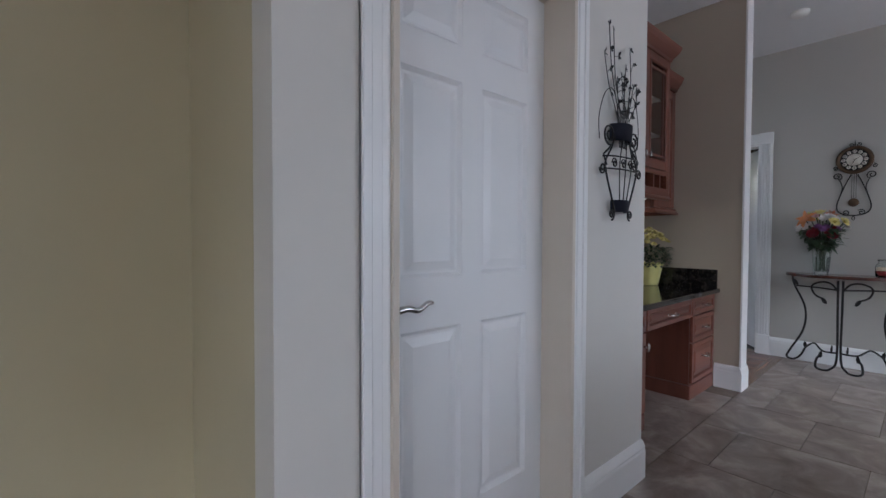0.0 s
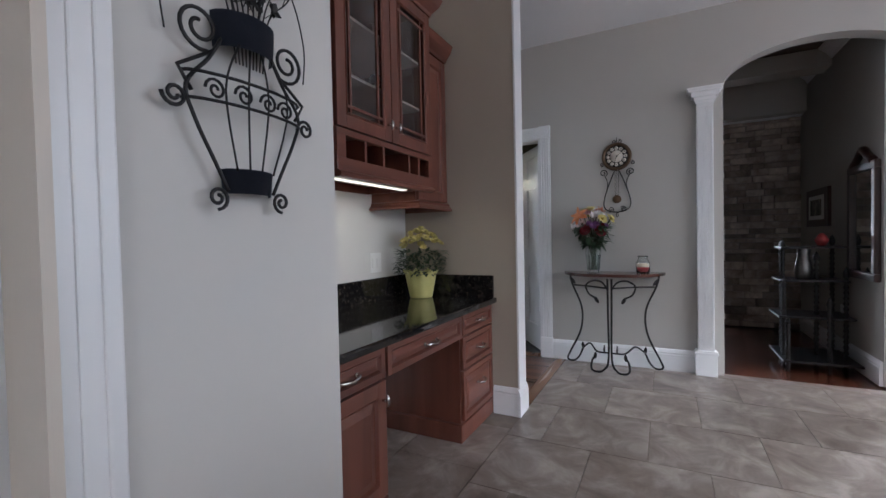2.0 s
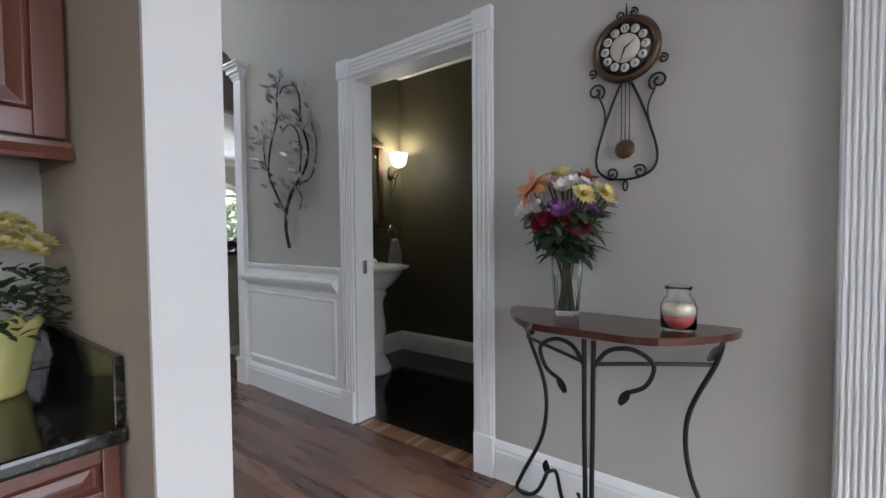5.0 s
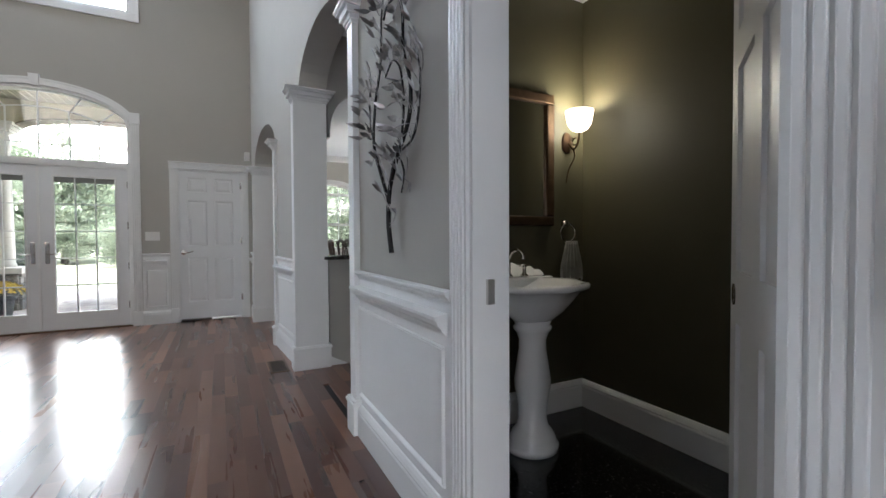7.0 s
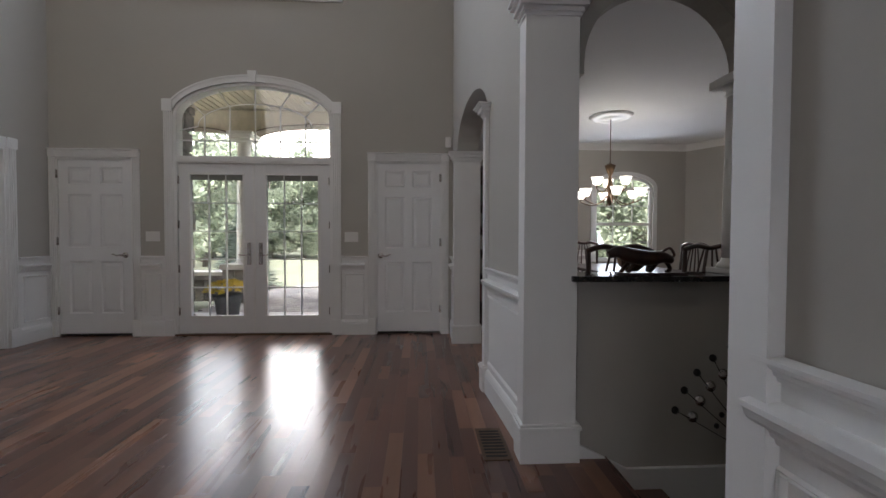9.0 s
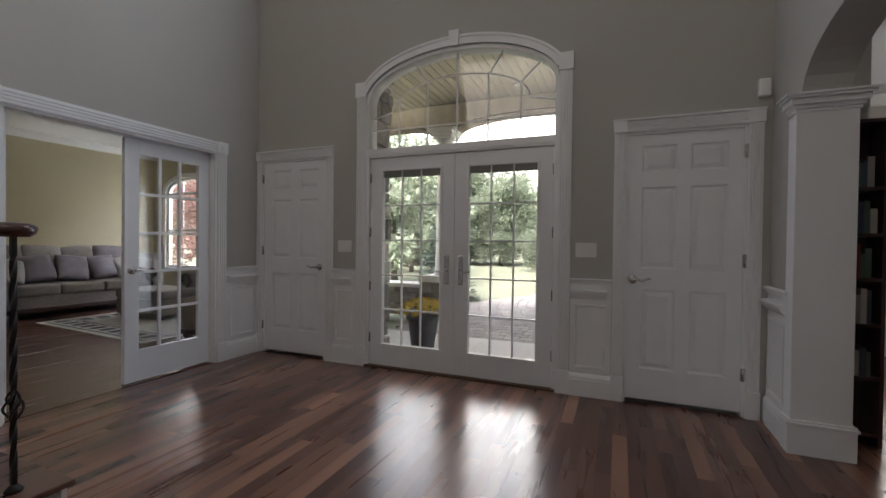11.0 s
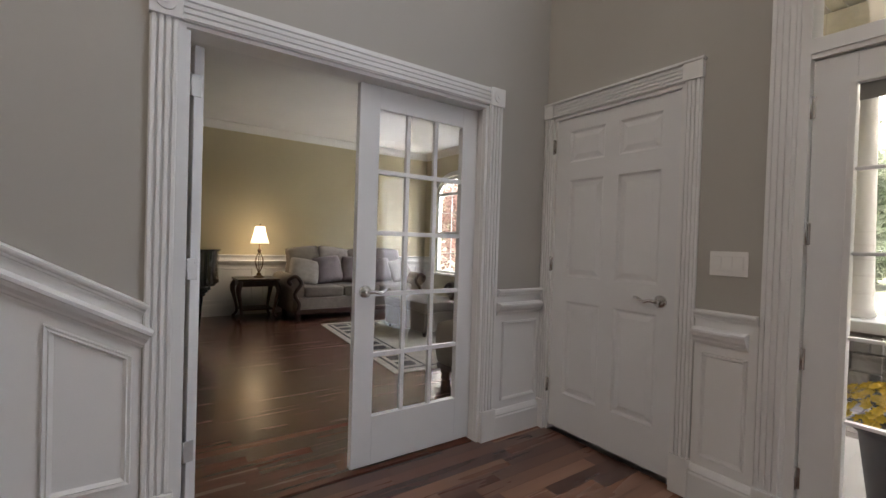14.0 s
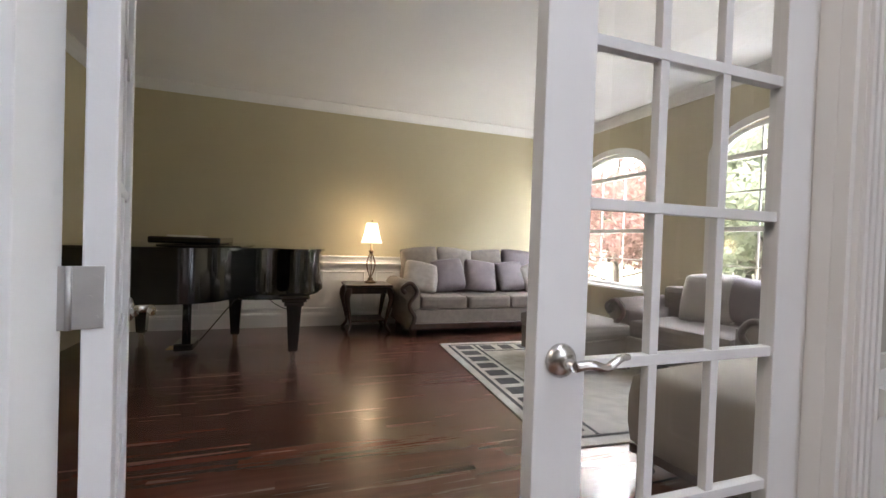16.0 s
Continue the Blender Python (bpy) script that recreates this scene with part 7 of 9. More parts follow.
# ---- living room ----
def arch_window(name, x, y, rz, w, sill, spring, rise, label, blinds=False):
    """A white arched window filling an opening w wide; local x across, +y outwards."""
    ob = thing(name, label, "window", x, y, 0, rz, kind="structure")
    n = 18
    top = lambda u: spring + rise * math.sqrt(max(0.0, 1 - (2 * u / w - 1) ** 2))
    bm = bmesh.new()
    f = 0.045
    bx(bm, 0, f, 0.03, 0.09, sill, spring)
    bx(bm, w - f, w, 0.03, 0.09, sill, spring)
    bx(bm, f, w - f, 0.03, 0.09, sill, sill + f)
    for k in range(n):
        g0, g1 = math.pi * k / n, math.pi * (k + 1) / n
        q = [(w / 2 - r * math.cos(g), spring + (rise if r == w / 2 else rise - f) * math.sin(g)) for r, g in ((w / 2, g0), (w / 2, g1), (w / 2 - f, g1), (w / 2 - f, g0))]
        a = [bm.verts.new((u, 0.03, z)) for u, z in q]
        b = [bm.verts.new((u, 0.09, z)) for u, z in q]
        bm.faces.new(a), bm.faces.new(b)
        for i in range(4):
            bm.faces.new((a[i], a[(i + 1) % 4], b[(i + 1) % 4], b[i]))
    part("window_frame", bm, WHITE, ob)
    mid = sill + (spring - sill) * 0.5
    for z in (mid, spring - 0.02):
        part("rail", box(f, w - f, 0.035, 0.085, z - 0.025, z + 0.025, bev=0.003), WHITE, ob)
    for k in (1, 2):
        c = w * k / 3
        part("muntin", box(c - 0.008, c + 0.008, 0.05, 0.065, sill + f, top(c) - f), WHITE, ob)
    for z in ((sill + mid) / 2, (mid + spring) / 2):
        part("muntin", box(f, w - f, 0.05, 0.065, z - 0.008, z + 0.008), WHITE, ob)
    part("window_sill", box(-0.06, w + 0.06, -0.05, 0.03, sill - 0.035, sill - 0.001, bev=0.005), WHITE, ob)
    bm = bmesh.new()
    c = 0.08
    bx(bm, -c, 0, -0.02, 0, sill, spring, bev=0.003)
    bx(bm, w, w + c, -0.02, 0, sill, spring, bev=0.003)
    for k in range(n):
        g0, g1 = math.pi * k / n, math.pi * (k + 1) / n
        q = [(w / 2 - (w / 2 + o) * math.cos(g), spring + (rise + o) * math.sin(g)) for o, g in ((c, g0), (c, g1), (0, g1), (0, g0))]
        a = [bm.verts.new((u, -0.02, z)) for u, z in q]
        b = [bm.verts.new((u, 0, z)) for u, z in q]
        bm.faces.new(a), bm.faces.new(b)
        for i in range(4):
            bm.faces.new((a[i], a[(i + 1) % 4], b[(i + 1) % 4], b[i]))
    part("window_casing", bm, WHITE, ob)
    pane = part("pane", box(0.01, w - 0.01, 0.056, 0.059, sill + 0.01, spring + rise * 0.8), GLASS, ob, "clear glass")
    pane.visible_shadow = False
    return ob


arch_window("window_1", -4.42, 9.6, 0, 1.3, 0.65, 2.15, 0.3, "white arched double-hung living room window")
arch_window("window_2", -2.2, 9.6, 0, 1.3, 0.65, 2.15, 0.3, "white arched double-hung living room window")
arch_window("window_3", 7.95, 9.9, 0, 1.1, 0.75, 2.1, 0.22, "white arched double-hung dining room window")
arch_window("window_4", 6.27, 9.9, 0, 1.1, 0.75, 2.1, 0.22, "white arched double-hung dining room window")
for n, (p0, p1, o) in enumerate((((SX, 3.4), (SX, 9.6), (1, 0)), ((SX, 9.6), (LX - 0.13, 9.6), (0, -1)), ((SX, 3.4), (LX - 0.13, 3.4), (0, 1)))):
    crown("crown_%d" % (n + 3), p0, p1, 2.939, o)
wainscot("wainscot_8", SX, 3.4, 90, 6.2, [(0.15 + k * 1.0, 1.0 + k * 1.0) for k in range(6)], "white living room wainscot with chair rail")
wainscot("wainscot_9", SX, 9.6, 0, 0.3, (), "white living room wainscot")


def cushion(bm, w, d, h, m, n=12, puff=1.0):
    """A soft pillow, w by d and h thick, placed by the matrix m."""
    rows = []
    for s in (1, -1):
        grid = []
        for j in range(n + 1):
            row = []
            for i in range(n + 1):
                u, v = 2 * i / n - 1, 2 * j / n - 1
                e = (1 - abs(u) ** 3) * (1 - abs(v) ** 3)
                pinch = 1 - 0.06 * puff * (u * u * v * v)
                row.append(bm.verts.new(m @ Vector((u * w / 2 * pinch, v * d / 2 * pinch, s * h / 2 * max(e, 0) ** 0.5))))
            grid.append(row)
        for j in range(n):
            for i in range(n):
                bm.faces.new((grid[j][i], grid[j][i + 1], grid[j + 1][i + 1], grid[j + 1][i])).smooth = True
    bmesh.ops.remove_doubles(bm, verts=bm.verts, dist=0.0005)


def roll_arm(bm, x, y0, y1, z, r, inner):
    """A rolled arm: scroll-shaped section extruded from y0 to y1 (local)."""
    prof = [(inner, 0.12), (inner, z - r * 0.6), (inner - 0.0 * r, z)] + [(x + r * math.cos(a), z + r * math.sin(a)) for a in [math.pi * (1 - k / 9) if inner < x else math.pi * k / 9 for k in range(10)]]
    s = 1 if inner < x else -1
    prof += [(x + s * r * 1.0, z - r * 0.5), (x + s * r * 0.2, z - r * 1.1), (x + s * 0.0, 0.2), (x + s * 0.02, 0.12)]
    a = [bm.verts.new((u, y0, w)) for u, w in prof]
    b = [bm.verts.new((u, y1, w)) for u, w in prof]
    bm.faces.new(a), bm.faces.new(b)
    for i in range(len(prof)):
        j = (i + 1) % len(prof)
        bm.faces.new((a[i], a[j], b[j], b[i])).smooth = True


def sofa(name, label, x, y, rz, width, seats, pillows):
    """Rolled-arm sofa; local x along it, -y is the front, origin at the middle of its floor area."""
    ob = thing(name, label, "sofa" if seats > 1 else "armchair", x, y, 0, rz)
    w = width / 2
    part("base", box(-w + 0.1, w - 0.1, -0.42, 0.42, 0.12, 0.34, bev=0.015), FABRIC, ob)
    part("base_rail", box(-w + 0.05, w - 0.05, -0.45, -0.41, 0.1, 0.17, bev=0.01), DARKWOOD, ob, "carved dark wooden rail")
    for s in (-1, 1):
        bm = bmesh.new()
        roll_arm(bm, s * (w - 0.02), -0.40, 0.42, 0.58, 0.105, s * (w - 0.17))
        part("arm", bm, FABRIC, ob)
        bm = bmesh.new()
        tube(bm, smooth_path([(s * (w - 0.06), -0.425, 0.1), (s * (w - 0.1), -0.43, 0.25), (s * (w - 0.03), -0.435, 0.4), (s * (w - 0.12), -0.43, 0.55), (s * (w - 0.04), -0.43, 0.66), (s * (w + 0.06), -0.425, 0.6), (s * (w + 0.02), -0.425, 0.54)], 5), 0.028, 8)
        part("arm_facing", bm, DARKWOOD, ob, "carved dark wooden scroll")
        for yq in (-0.38, 0.36):
            part("leg", lathe(bmesh.new(), [(0.03, 0), (0.045, 0.03), (0.04, 0.07), (0.05, 0.12)], 14, s * (w - 0.1), yq), DARKWOOD, ob)
    bm = bmesh.new()
    bx(bm, -w + 0.1, w - 0.1, 0.24, 0.44, 0.3, 0.8, bev=0.06)
    part("backrest", bm, FABRIC, ob)
    sw = (width - 0.36) / seats
    for k in range(seats):
        bm = bmesh.new()
        bx(bm, -w + 0.18 + k * sw + 0.004, -w + 0.18 + (k + 1) * sw - 0.004, -0.43, 0.25, 0.34, 0.5, bev=0.045)
        part("seat_cushion", bm, FABRIC, ob)
    for px, py, pz, tilt, spin, pw, m in pillows:
        bm = bmesh.new()
        cushion(bm, pw, pw * 0.95, 0.16, pose(px, py, pz, 90 - tilt, 0, 0) @ pose(0, 0, 0, 0, 0, spin))
        part("pillow", bm, m, ob)
    return ob


sofa("sofa", "taupe rolled-arm sofa with carved wood trim and plum pillows", -4.28, 7.86, 90, 2.2, 3,
     [(-0.76, 0.2, 0.84, 14, 7, 0.54, FABRIC), (-0.27, 0.21, 0.83, 12, -6, 0.56, PALECUSH), (0.22, 0.21, 0.83, 13, 5, 0.54, FABRIC), (0.72, 0.2, 0.84, 15, -4, 0.54, SATIN),
      (-0.82, -0.04, 0.71, 30, -12, 0.46, PALECUSH), (-0.42, 0.02, 0.73, 24, 8, 0.48, SATIN), (0.04, 0.0, 0.72, 24, -7, 0.48, SATIN), (0.5, 0.0, 0.72, 26, 6, 0.46, SATIN), (0.86, -0.04, 0.71, 28, 13, 0.44, PALECUSH)])
sofa("armchair", "taupe rolled-arm armchair with a striped pillow", -1.75, 8.95, 12, 1.25, 1, [(0.0, 0.1, 0.74, 22, 4, 0.5, PALECUSH), (0.3, 0.12, 0.74, 20, -6, 0.45, SATIN)])
ob = thing("coffee_ottoman", "square tufted taupe ottoman with storage base", "ottoman", -2.55, 8.2, 0.011, 5)
part("base", box(-0.45, 0.45, -0.35, 0.35, 0.06, 0.3, bev=0.01), FABRIC, ob)
part("cushion", box(-0.47, 0.47, -0.37, 0.37, 0.3, 0.44, bev=0.05), FABRIC, ob)
for a in (-0.4, 0.4):
    for b in (-0.3, 0.3):
        part("leg", lathe(bmesh.new(), [(0.02, 0), (0.03, 0.06)], 10, a, b), DARKWOOD, ob)
ob = thing("bench_ottoman", "large round-cornered beige velvet bench on dark turned feet", "ottoman", -0.36, 7.95, 0, 8)
bm = bmesh.new()
bx(bm, -0.46, 0.46, -0.8, 0.8, 0.12, 0.54, bev=0.14)
for f in bm.faces:
    f.smooth = True
part("upholstery", bm, OTTOMAN, ob)
part("wood_base", box(-0.42, 0.42, -0.76, 0.76, 0.1, 0.15, bev=0.01), DARKWOOD, ob)
for a in (-0.36, 0.36):
    for b in (-0.7, 0.7):
        part("foot", lathe(bmesh.new(), [(0.03, 0), (0.045, 0.02), (0.03, 0.04), (0.05, 0.07), (0.045, 0.1)], 16, a, b), DARKWOOD, ob)
ob = thing("end_table", "dark wooden end table with cabriole legs and lower shelf", "table", -4.43, 6.37, 0)
part("tabletop", box(-0.27, 0.27, -0.29, 0.29, 0.575, 0.605, bev=0.012), DARKWOOD, ob)
part("apron", box(-0.23, 0.23, -0.25, 0.25, 0.49, 0.575, bev=0.01), DARKWOOD, ob)
part("shelf", box(-0.2, 0.2, -0.22, 0.22, 0.14, 0.16, bev=0.006), DARKWOOD, ob)
for a in (-1, 1):
    for b in (-1, 1):
        bm = bmesh.new()
        tube(bm, smooth_path([(a * 0.22, b * 0.24, 0.56), (a * 0.255, b * 0.275, 0.44), (a * 0.22, b * 0.24, 0.25), (a * 0.2, b * 0.22, 0.1), (a * 0.24, b * 0.26, 0.02), (a * 0.25, b * 0.27, 0.006)], 5), [0.032, 0.036, 0.04, 0.042, 0.04, 0.037, 0.034, 0.031, 0.028, 0.026, 0.024, 0.022, 0.02, 0.019, 0.018, 0.018, 0.018, 0.019, 0.02, 0.021, 0.022, 0.022, 0.02, 0.018, 0.014, 0.01][:26], 10)
        part("leg", bm, DARKWOOD, ob)
ob = thing("table_lamp", "lit table lamp with cream bell shade and iron cage base", "lamp", -4.45, 6.42, 0.606)
bm = bmesh.new()
lathe(bm, [(0.0, 0), (0.075, 0), (0.078, 0.015), (0.05, 0.03), (0.03, 0.045), (0.035, 0.06), (0.012, 0.075), (0.01, 0.09)], 24)
for i in range(6):
    g = i * math.tau / 6
    tube(bm, smooth_path([(0.012 * math.cos(g), 0.012 * math.sin(g), 0.08), (0.05 * math.cos(g), 0.05 * math.sin(g), 0.18), (0.058 * math.cos(g), 0.058 * math.sin(g), 0.27), (0.015 * math.cos(g), 0.015 * math.sin(g), 0.38)], 5), 0.005, 6)
lathe(bm, [(0.016, 0.375), (0.022, 0.39), (0.035, 0.41), (0.012, 0.43), (0.01, 0.52)], 20)
part("base", bm, BRONZE, ob)
bm = bmesh.new()
rows = []
for r, z in ((0.135, 0.515), (0.118, 0.56), (0.1, 0.62), (0.085, 0.68), (0.072, 0.76), (0.07, 0.775)):
    rows.append([bm.verts.new((r * (1 + 0.025 * math.cos(8 * k * math.tau / 48)) * math.cos(k * math.tau / 48), r * (1 + 0.025 * math.cos(8 * k * math.tau / 48)) * math.sin(k * math.tau / 48), z)) for k in range(48)])
for a, b in zip(rows, rows[1:]):
    for k in range(48):
        bm.faces.new((a[k], a[(k + 1) % 48], b[(k + 1) % 48], b[k])).smooth = True
bmesh.ops.solidify(bm, geom=bm.faces[:], thickness=0.002)
sh = part("shade", bm, SHADE, ob, "glowing cream fabric shade")
sh.visible_shadow = False
part("finial", lathe(bmesh.new(), [(0.0, 0.775), (0.004, 0.775), (0.004, 0.79), (0.012, 0.8), (0.0, 0.812)], 10), BRONZE, ob)
bulb("lamp_bulb", (-4.45, 6.42, 1.24), 1.0, (1.0, 0.8, 0.55), 0.08)

# rug with patterned border
ob = thing("area_rug", "cream area rug with a dark patterned border", "rug", -3.5, 7.06, 0.001, -4)
part("rug_body", box(0, 2.55, 0, 2.05, 0, 0.009, bev=0.003), RUGBASE, ob)
for i, (a, b, c, d) in enumerate(((0.09, 2.46, 0.07, 0.1), (0.09, 2.46, 0.36, 0.385), (0.09, 0.12, 0.1, 1.95), (0.38, 0.405, 0.385, 1.66), (2.43, 2.46, 0.1, 1.95), (0.09, 2.46, 1.95, 1.98))):
    part("border_stripe", box(a, b, c, d, 0.0085, 0.0105), RUGDARK, ob)
for k in range(10):
    x = 0.15 + k * 0.23
    part("border_block", box(x, x + 0.15, 0.14, 0.32, 0.0085, 0.0103), RUGDARK, ob)
for k in range(7):
    y = 0.42 + k * 0.22
    part("border_block", box(0.16, 0.34, y, y + 0.14, 0.0085, 0.0103), RUGDARK, ob)

# grand piano; its tail towards the sofa
ob = thing("grand_piano", "black lacquered grand piano with closed lid", "piano", 0, 0, 0)
near = smooth_path([(-2.66, 3.75, 0), (-2.64, 4.2, 0), (-2.64, 4.6, 0), (-2.74, 4.85, 0), (-2.98, 5.02, 0), (-3.16, 5.15, 0), (-3.2, 5.3, 0), (-3.1, 5.46, 0), (-3.14, 5.6, 0), (-3.34, 5.72, 0), (-3.7, 5.77, 0), (-3.98, 5.72, 0), (-4.16, 5.5, 0), (-4.3, 5.1, 0), (-4.42, 4.6, 0), (-4.46, 3.75, 0)], 6)


def piano_slab(z0, z1, grow=0.0):
    bm = bmesh.new()
    c = Vector((-3.6, 4.8, 0))
    pts = [p + (p - c).normalized() * grow for p in near]
    lo = [bm.verts.new((p.x, p.y, z0)) for p in pts]
    hi = [bm.verts.new((p.x, p.y, z1)) for p in pts]
    for z in (z0, z1):
        bm.faces.new([bm.verts.new((p.x, p.y, z)) for p in pts])
    for i in range(len(pts)):
        j = (i + 1) % len(pts)
        bm.faces.new((lo[i], lo[j], hi[j], hi[i])).smooth = True
    return bm


part("rim", piano_slab(0.645, 1.03), PIANO, ob)
part("lower_moulding", piano_slab(0.615, 0.645, -0.03), PIANO, ob)
part("lid", piano_slab(1.032, 1.055, 0.02), PIANO, ob)
part("lid_flap", box(-4.3, -2.75, 4.45, 5.05, 1.057, 1.075, bev=0.006), PIANO, ob, "folded-back front flap of the lid")
bm = box(-4.0, -3.1, 4.3, 4.85, 1.077, 1.135, bev=0.014)
part("music_desk", bm, PIANO, ob)
for k in range(3):
    bm = bmesh.new()
    bx(bm, -3.9 + 0.22 * k, -3.72 + 0.22 * k, 4.4, 4.62, 1.1355, 1.141 + 0.004 * k, bev=0.0015)
    part("sheet_music", bm, PLASTIC, ob, "white sheet music")
bm = bmesh.new()
tube(bm, smooth_path([(-3.3, 5.2, 0.62), (-3.32, 5.3, 0.52), (-3.3, 5.42, 0.47), (-3.2, 5.47, 0.56)], 6), 0.004, 6)
part("cable", bm, IRON, ob)
for u in (0, 1):
    bm = bmesh.new()
    tube(bm, [(-3.66 + 0.06 * u, 4.62, 0.12), (-3.62 + 0.12 * u, 5.0, 0.62)], 0.006, 6)
    part("lyre_brace", bm, IRON, ob)
bm = bmesh.new()
bx(bm, -3.95, -3.2, 5.0, 5.4, 0.57, 0.625, bev=0.01)
part("under_beam", bm, PIANO, ob)
for x, y in ((-3.187, 5.478), (-4.05, 4.887), (-4.3, 3.95), (-3.2, 3.95)):
    bm = bmesh.new()
    vs = bx(bm, -1, 1, -1, 1, 0.09, 0.66)
    for v in vs:
        k = 0.042 if v.co.z < 0.3 else 0.075
        v.co.x, v.co.y = x + v.co.x * k, y + v.co.y * k
    for w, z0, z1 in ((0.088, 0.52, 0.56), (0.11, 0.56, 0.59), (0.135, 0.59, 0.625)):
        bx(bm, x - w, x + w, y - w, y + w, z0, z1, bev=0.01)
    lg = part("leg", bm, PIANO, ob)
    bm = bmesh.new()
    tube(bm, [(x - 0.016, y, 0.028), (x + 0.016, y, 0.028)], 0.028, 16)
    bx(bm, x - 0.025, x + 0.025, y - 0.025, y + 0.025, 0.055, 0.09, bev=0.004)
    part("caster", bm, NICKEL, lg, "polished metal caster")
bm = bmesh.new()
for dx in (-0.07, -0.025, 0.025, 0.07):
    tube(bm, [(-3.65 + dx, 4.5, 0.1), (-3.65 + dx, 4.5, 0.66)], 0.026 if abs(dx) > 0.05 else 0.008, 10)
bx(bm, -3.8, -3.5, 4.42, 4.58, 0.05, 0.12, bev=0.012)
ly = part("pedal_lyre", bm, PIANO, ob)
for dx in (-0.06, 0.0, 0.06):
    part("pedal", box(-3.65 + dx - 0.012, -3.65 + dx + 0.012, 4.34, 4.46, 0.05, 0.06, bev=0.004), BRASS, ly, "brass pedal")
ob = thing("recessed_light", "lit recessed ceiling light with white trim", "light", -1.5, 4.62, 2.93)
part("trim", lathe(bmesh.new(), [(0.05, 0.009), (0.085, 0.009), (0.08, 0.0), (0.052, 0.002)], 28), WHITE, ob)
part("lens", lathe(bmesh.new(), [(0.0, 0.004), (0.05, 0.004), (0.05, 0.007), (0.0, 0.007)], 24), CHANDGLOW, ob, "glowing lens")

# ---- dining room ----
ob = thing("chandelier", "lit bronze chandelier with white glass bell shades", "chandelier", 7.42, 8.1, 1.62)
bm = bmesh.new()
lathe(bm, [(0.0, 0.0), (0.015, 0.01), (0.03, 0.05), (0.05, 0.09), (0.03, 0.14), (0.02, 0.2), (0.045, 0.28), (0.03, 0.36), (0.018, 0.42), (0.06, 0.52), (0.08, 0.58), (0.03, 0.6), (0.012, 0.62)], 20)
tube(bm, [(0, 0, 0.6), (0, 0, 1.27)], 0.006, 6)
part("stem", bm, BRONZE, ob)
for tier, (n, r, z) in enumerate(((6, 0.42, 0.1), (3, 0.22, 0.27))):
    for k in range(n):
        g = k * math.tau / n + 0.3 + tier
        bm = bmesh.new()
        tube(bm, smooth_path([(0.02 * math.cos(g), 0.02 * math.sin(g), z + 0.06), (r * 0.5 * math.cos(g), r * 0.5 * math.sin(g), z - 0.08), (r * math.cos(g), r * math.sin(g), z - 0.03), (r * math.cos(g), r * math.sin(g), z + 0.02)], 5), 0.008, 6)
        arm = part("arm", bm, BRONZE, ob)
        bm = bmesh.new()
        lathe(bm, [(0.03, 0.0), (0.055, 0.02), (0.065, 0.07), (0.085, 0.11), (0.08, 0.11), (0.06, 0.07), (0.028, 0.01)], 20, r * math.cos(g), r * math.sin(g), z + 0.02)
        sh = part("shade", bm, CHANDGLOW, arm, "glowing white glass bell")
        sh.visible_shadow = False
bulb("chandelier_bulb", (7.42, 8.1, 1.95), 5.6, (1.0, 0.92, 0.8), 0.25)
ob = thing("ceiling_medallion", "white moulded ceiling medallion", "medallion", 7.42, 8.1, 2.86, kind="structure")
part("disc", lathe(bmesh.new(), [(0.0, 0.0), (0.08, 0.0), (0.1, 0.015), (0.2, 0.018), (0.22, 0.005), (0.27, 0.01), (0.3, 0.039), (0.0, 0.039)], 40), WHITE, ob)
crown("crown_6", (5.6, 9.9), (9.68, 9.9), 2.899, (0, -1))
v = Vector((10.4 - 9.68, 8.6 - 9.9)).normalized()
crown("crown_7", (9.68, 9.9), (10.4, 8.6), 2.899, (v.y, -v.x))
crown("crown_8", (10.4, 8.6), (10.4, 4.4), 2.899, (-1, 0))
wainscot("wainscot_10", 5.7, 9.9, 0, 2.15, ((0.1, 2.0),), "white dining room wainscot")
ob = thing("wall_picture", "mottled dark framed picture on the dining room wall", "picture", 10.39, 8.0, 1.66, -90)
part("frame", box(-0.5, 0.5, -0.03, 0, -0.36, 0.36, bev=0.006), DARKWOOD, ob)
part("canvas", box(-0.46, 0.46, -0.034, -0.03, -0.32, 0.32), PICTURE, ob)
ob = thing("sideboard", "dark cherry sideboard against the dining room wall", "sideboard", 9.9, 7.0, 0, -90)
part("body", box(-0.9, 0.9, -0.22, 0.22, 0.1, 0.92, bev=0.01), DARKWOOD, ob)
part("top", box(-0.93, 0.93, -0.25, 0.24, 0.92, 0.95, bev=0.008), DARKWOOD, ob)
for a in (-0.85, 0.85):
    for b in (-0.18, 0.18):
        part("leg", box(a - 0.03, a + 0.03, b - 0.03, b + 0.03, 0, 0.1), DARKWOOD, ob)
ob = thing("candlestick", "red pillar candle on a dark candlestick", "candlestick", 9.85, 7.6, 0.951)
part("stick", lathe(bmesh.new(), [(0.06, 0), (0.05, 0.02), (0.012, 0.04), (0.015, 0.15), (0.01, 0.25), (0.04, 0.28), (0.0, 0.285)], 16), IRON, ob)
part("candle", lathe(bmesh.new(), [(0.035, 0.285), (0.035, 0.4), (0.0, 0.4)], 16), WAX, ob, "red wax")
ob = thing("footed_bowl", "dark metal footed bowl", "bowl", 9.85, 6.9, 0.951)
part("bowl", lathe(bmesh.new(), [(0.08, 0), (0.02, 0.03), (0.03, 0.1), (0.16, 0.16), (0.2, 0.2), (0.19, 0.2), (0.0, 0.13)], 24), IRON, ob)
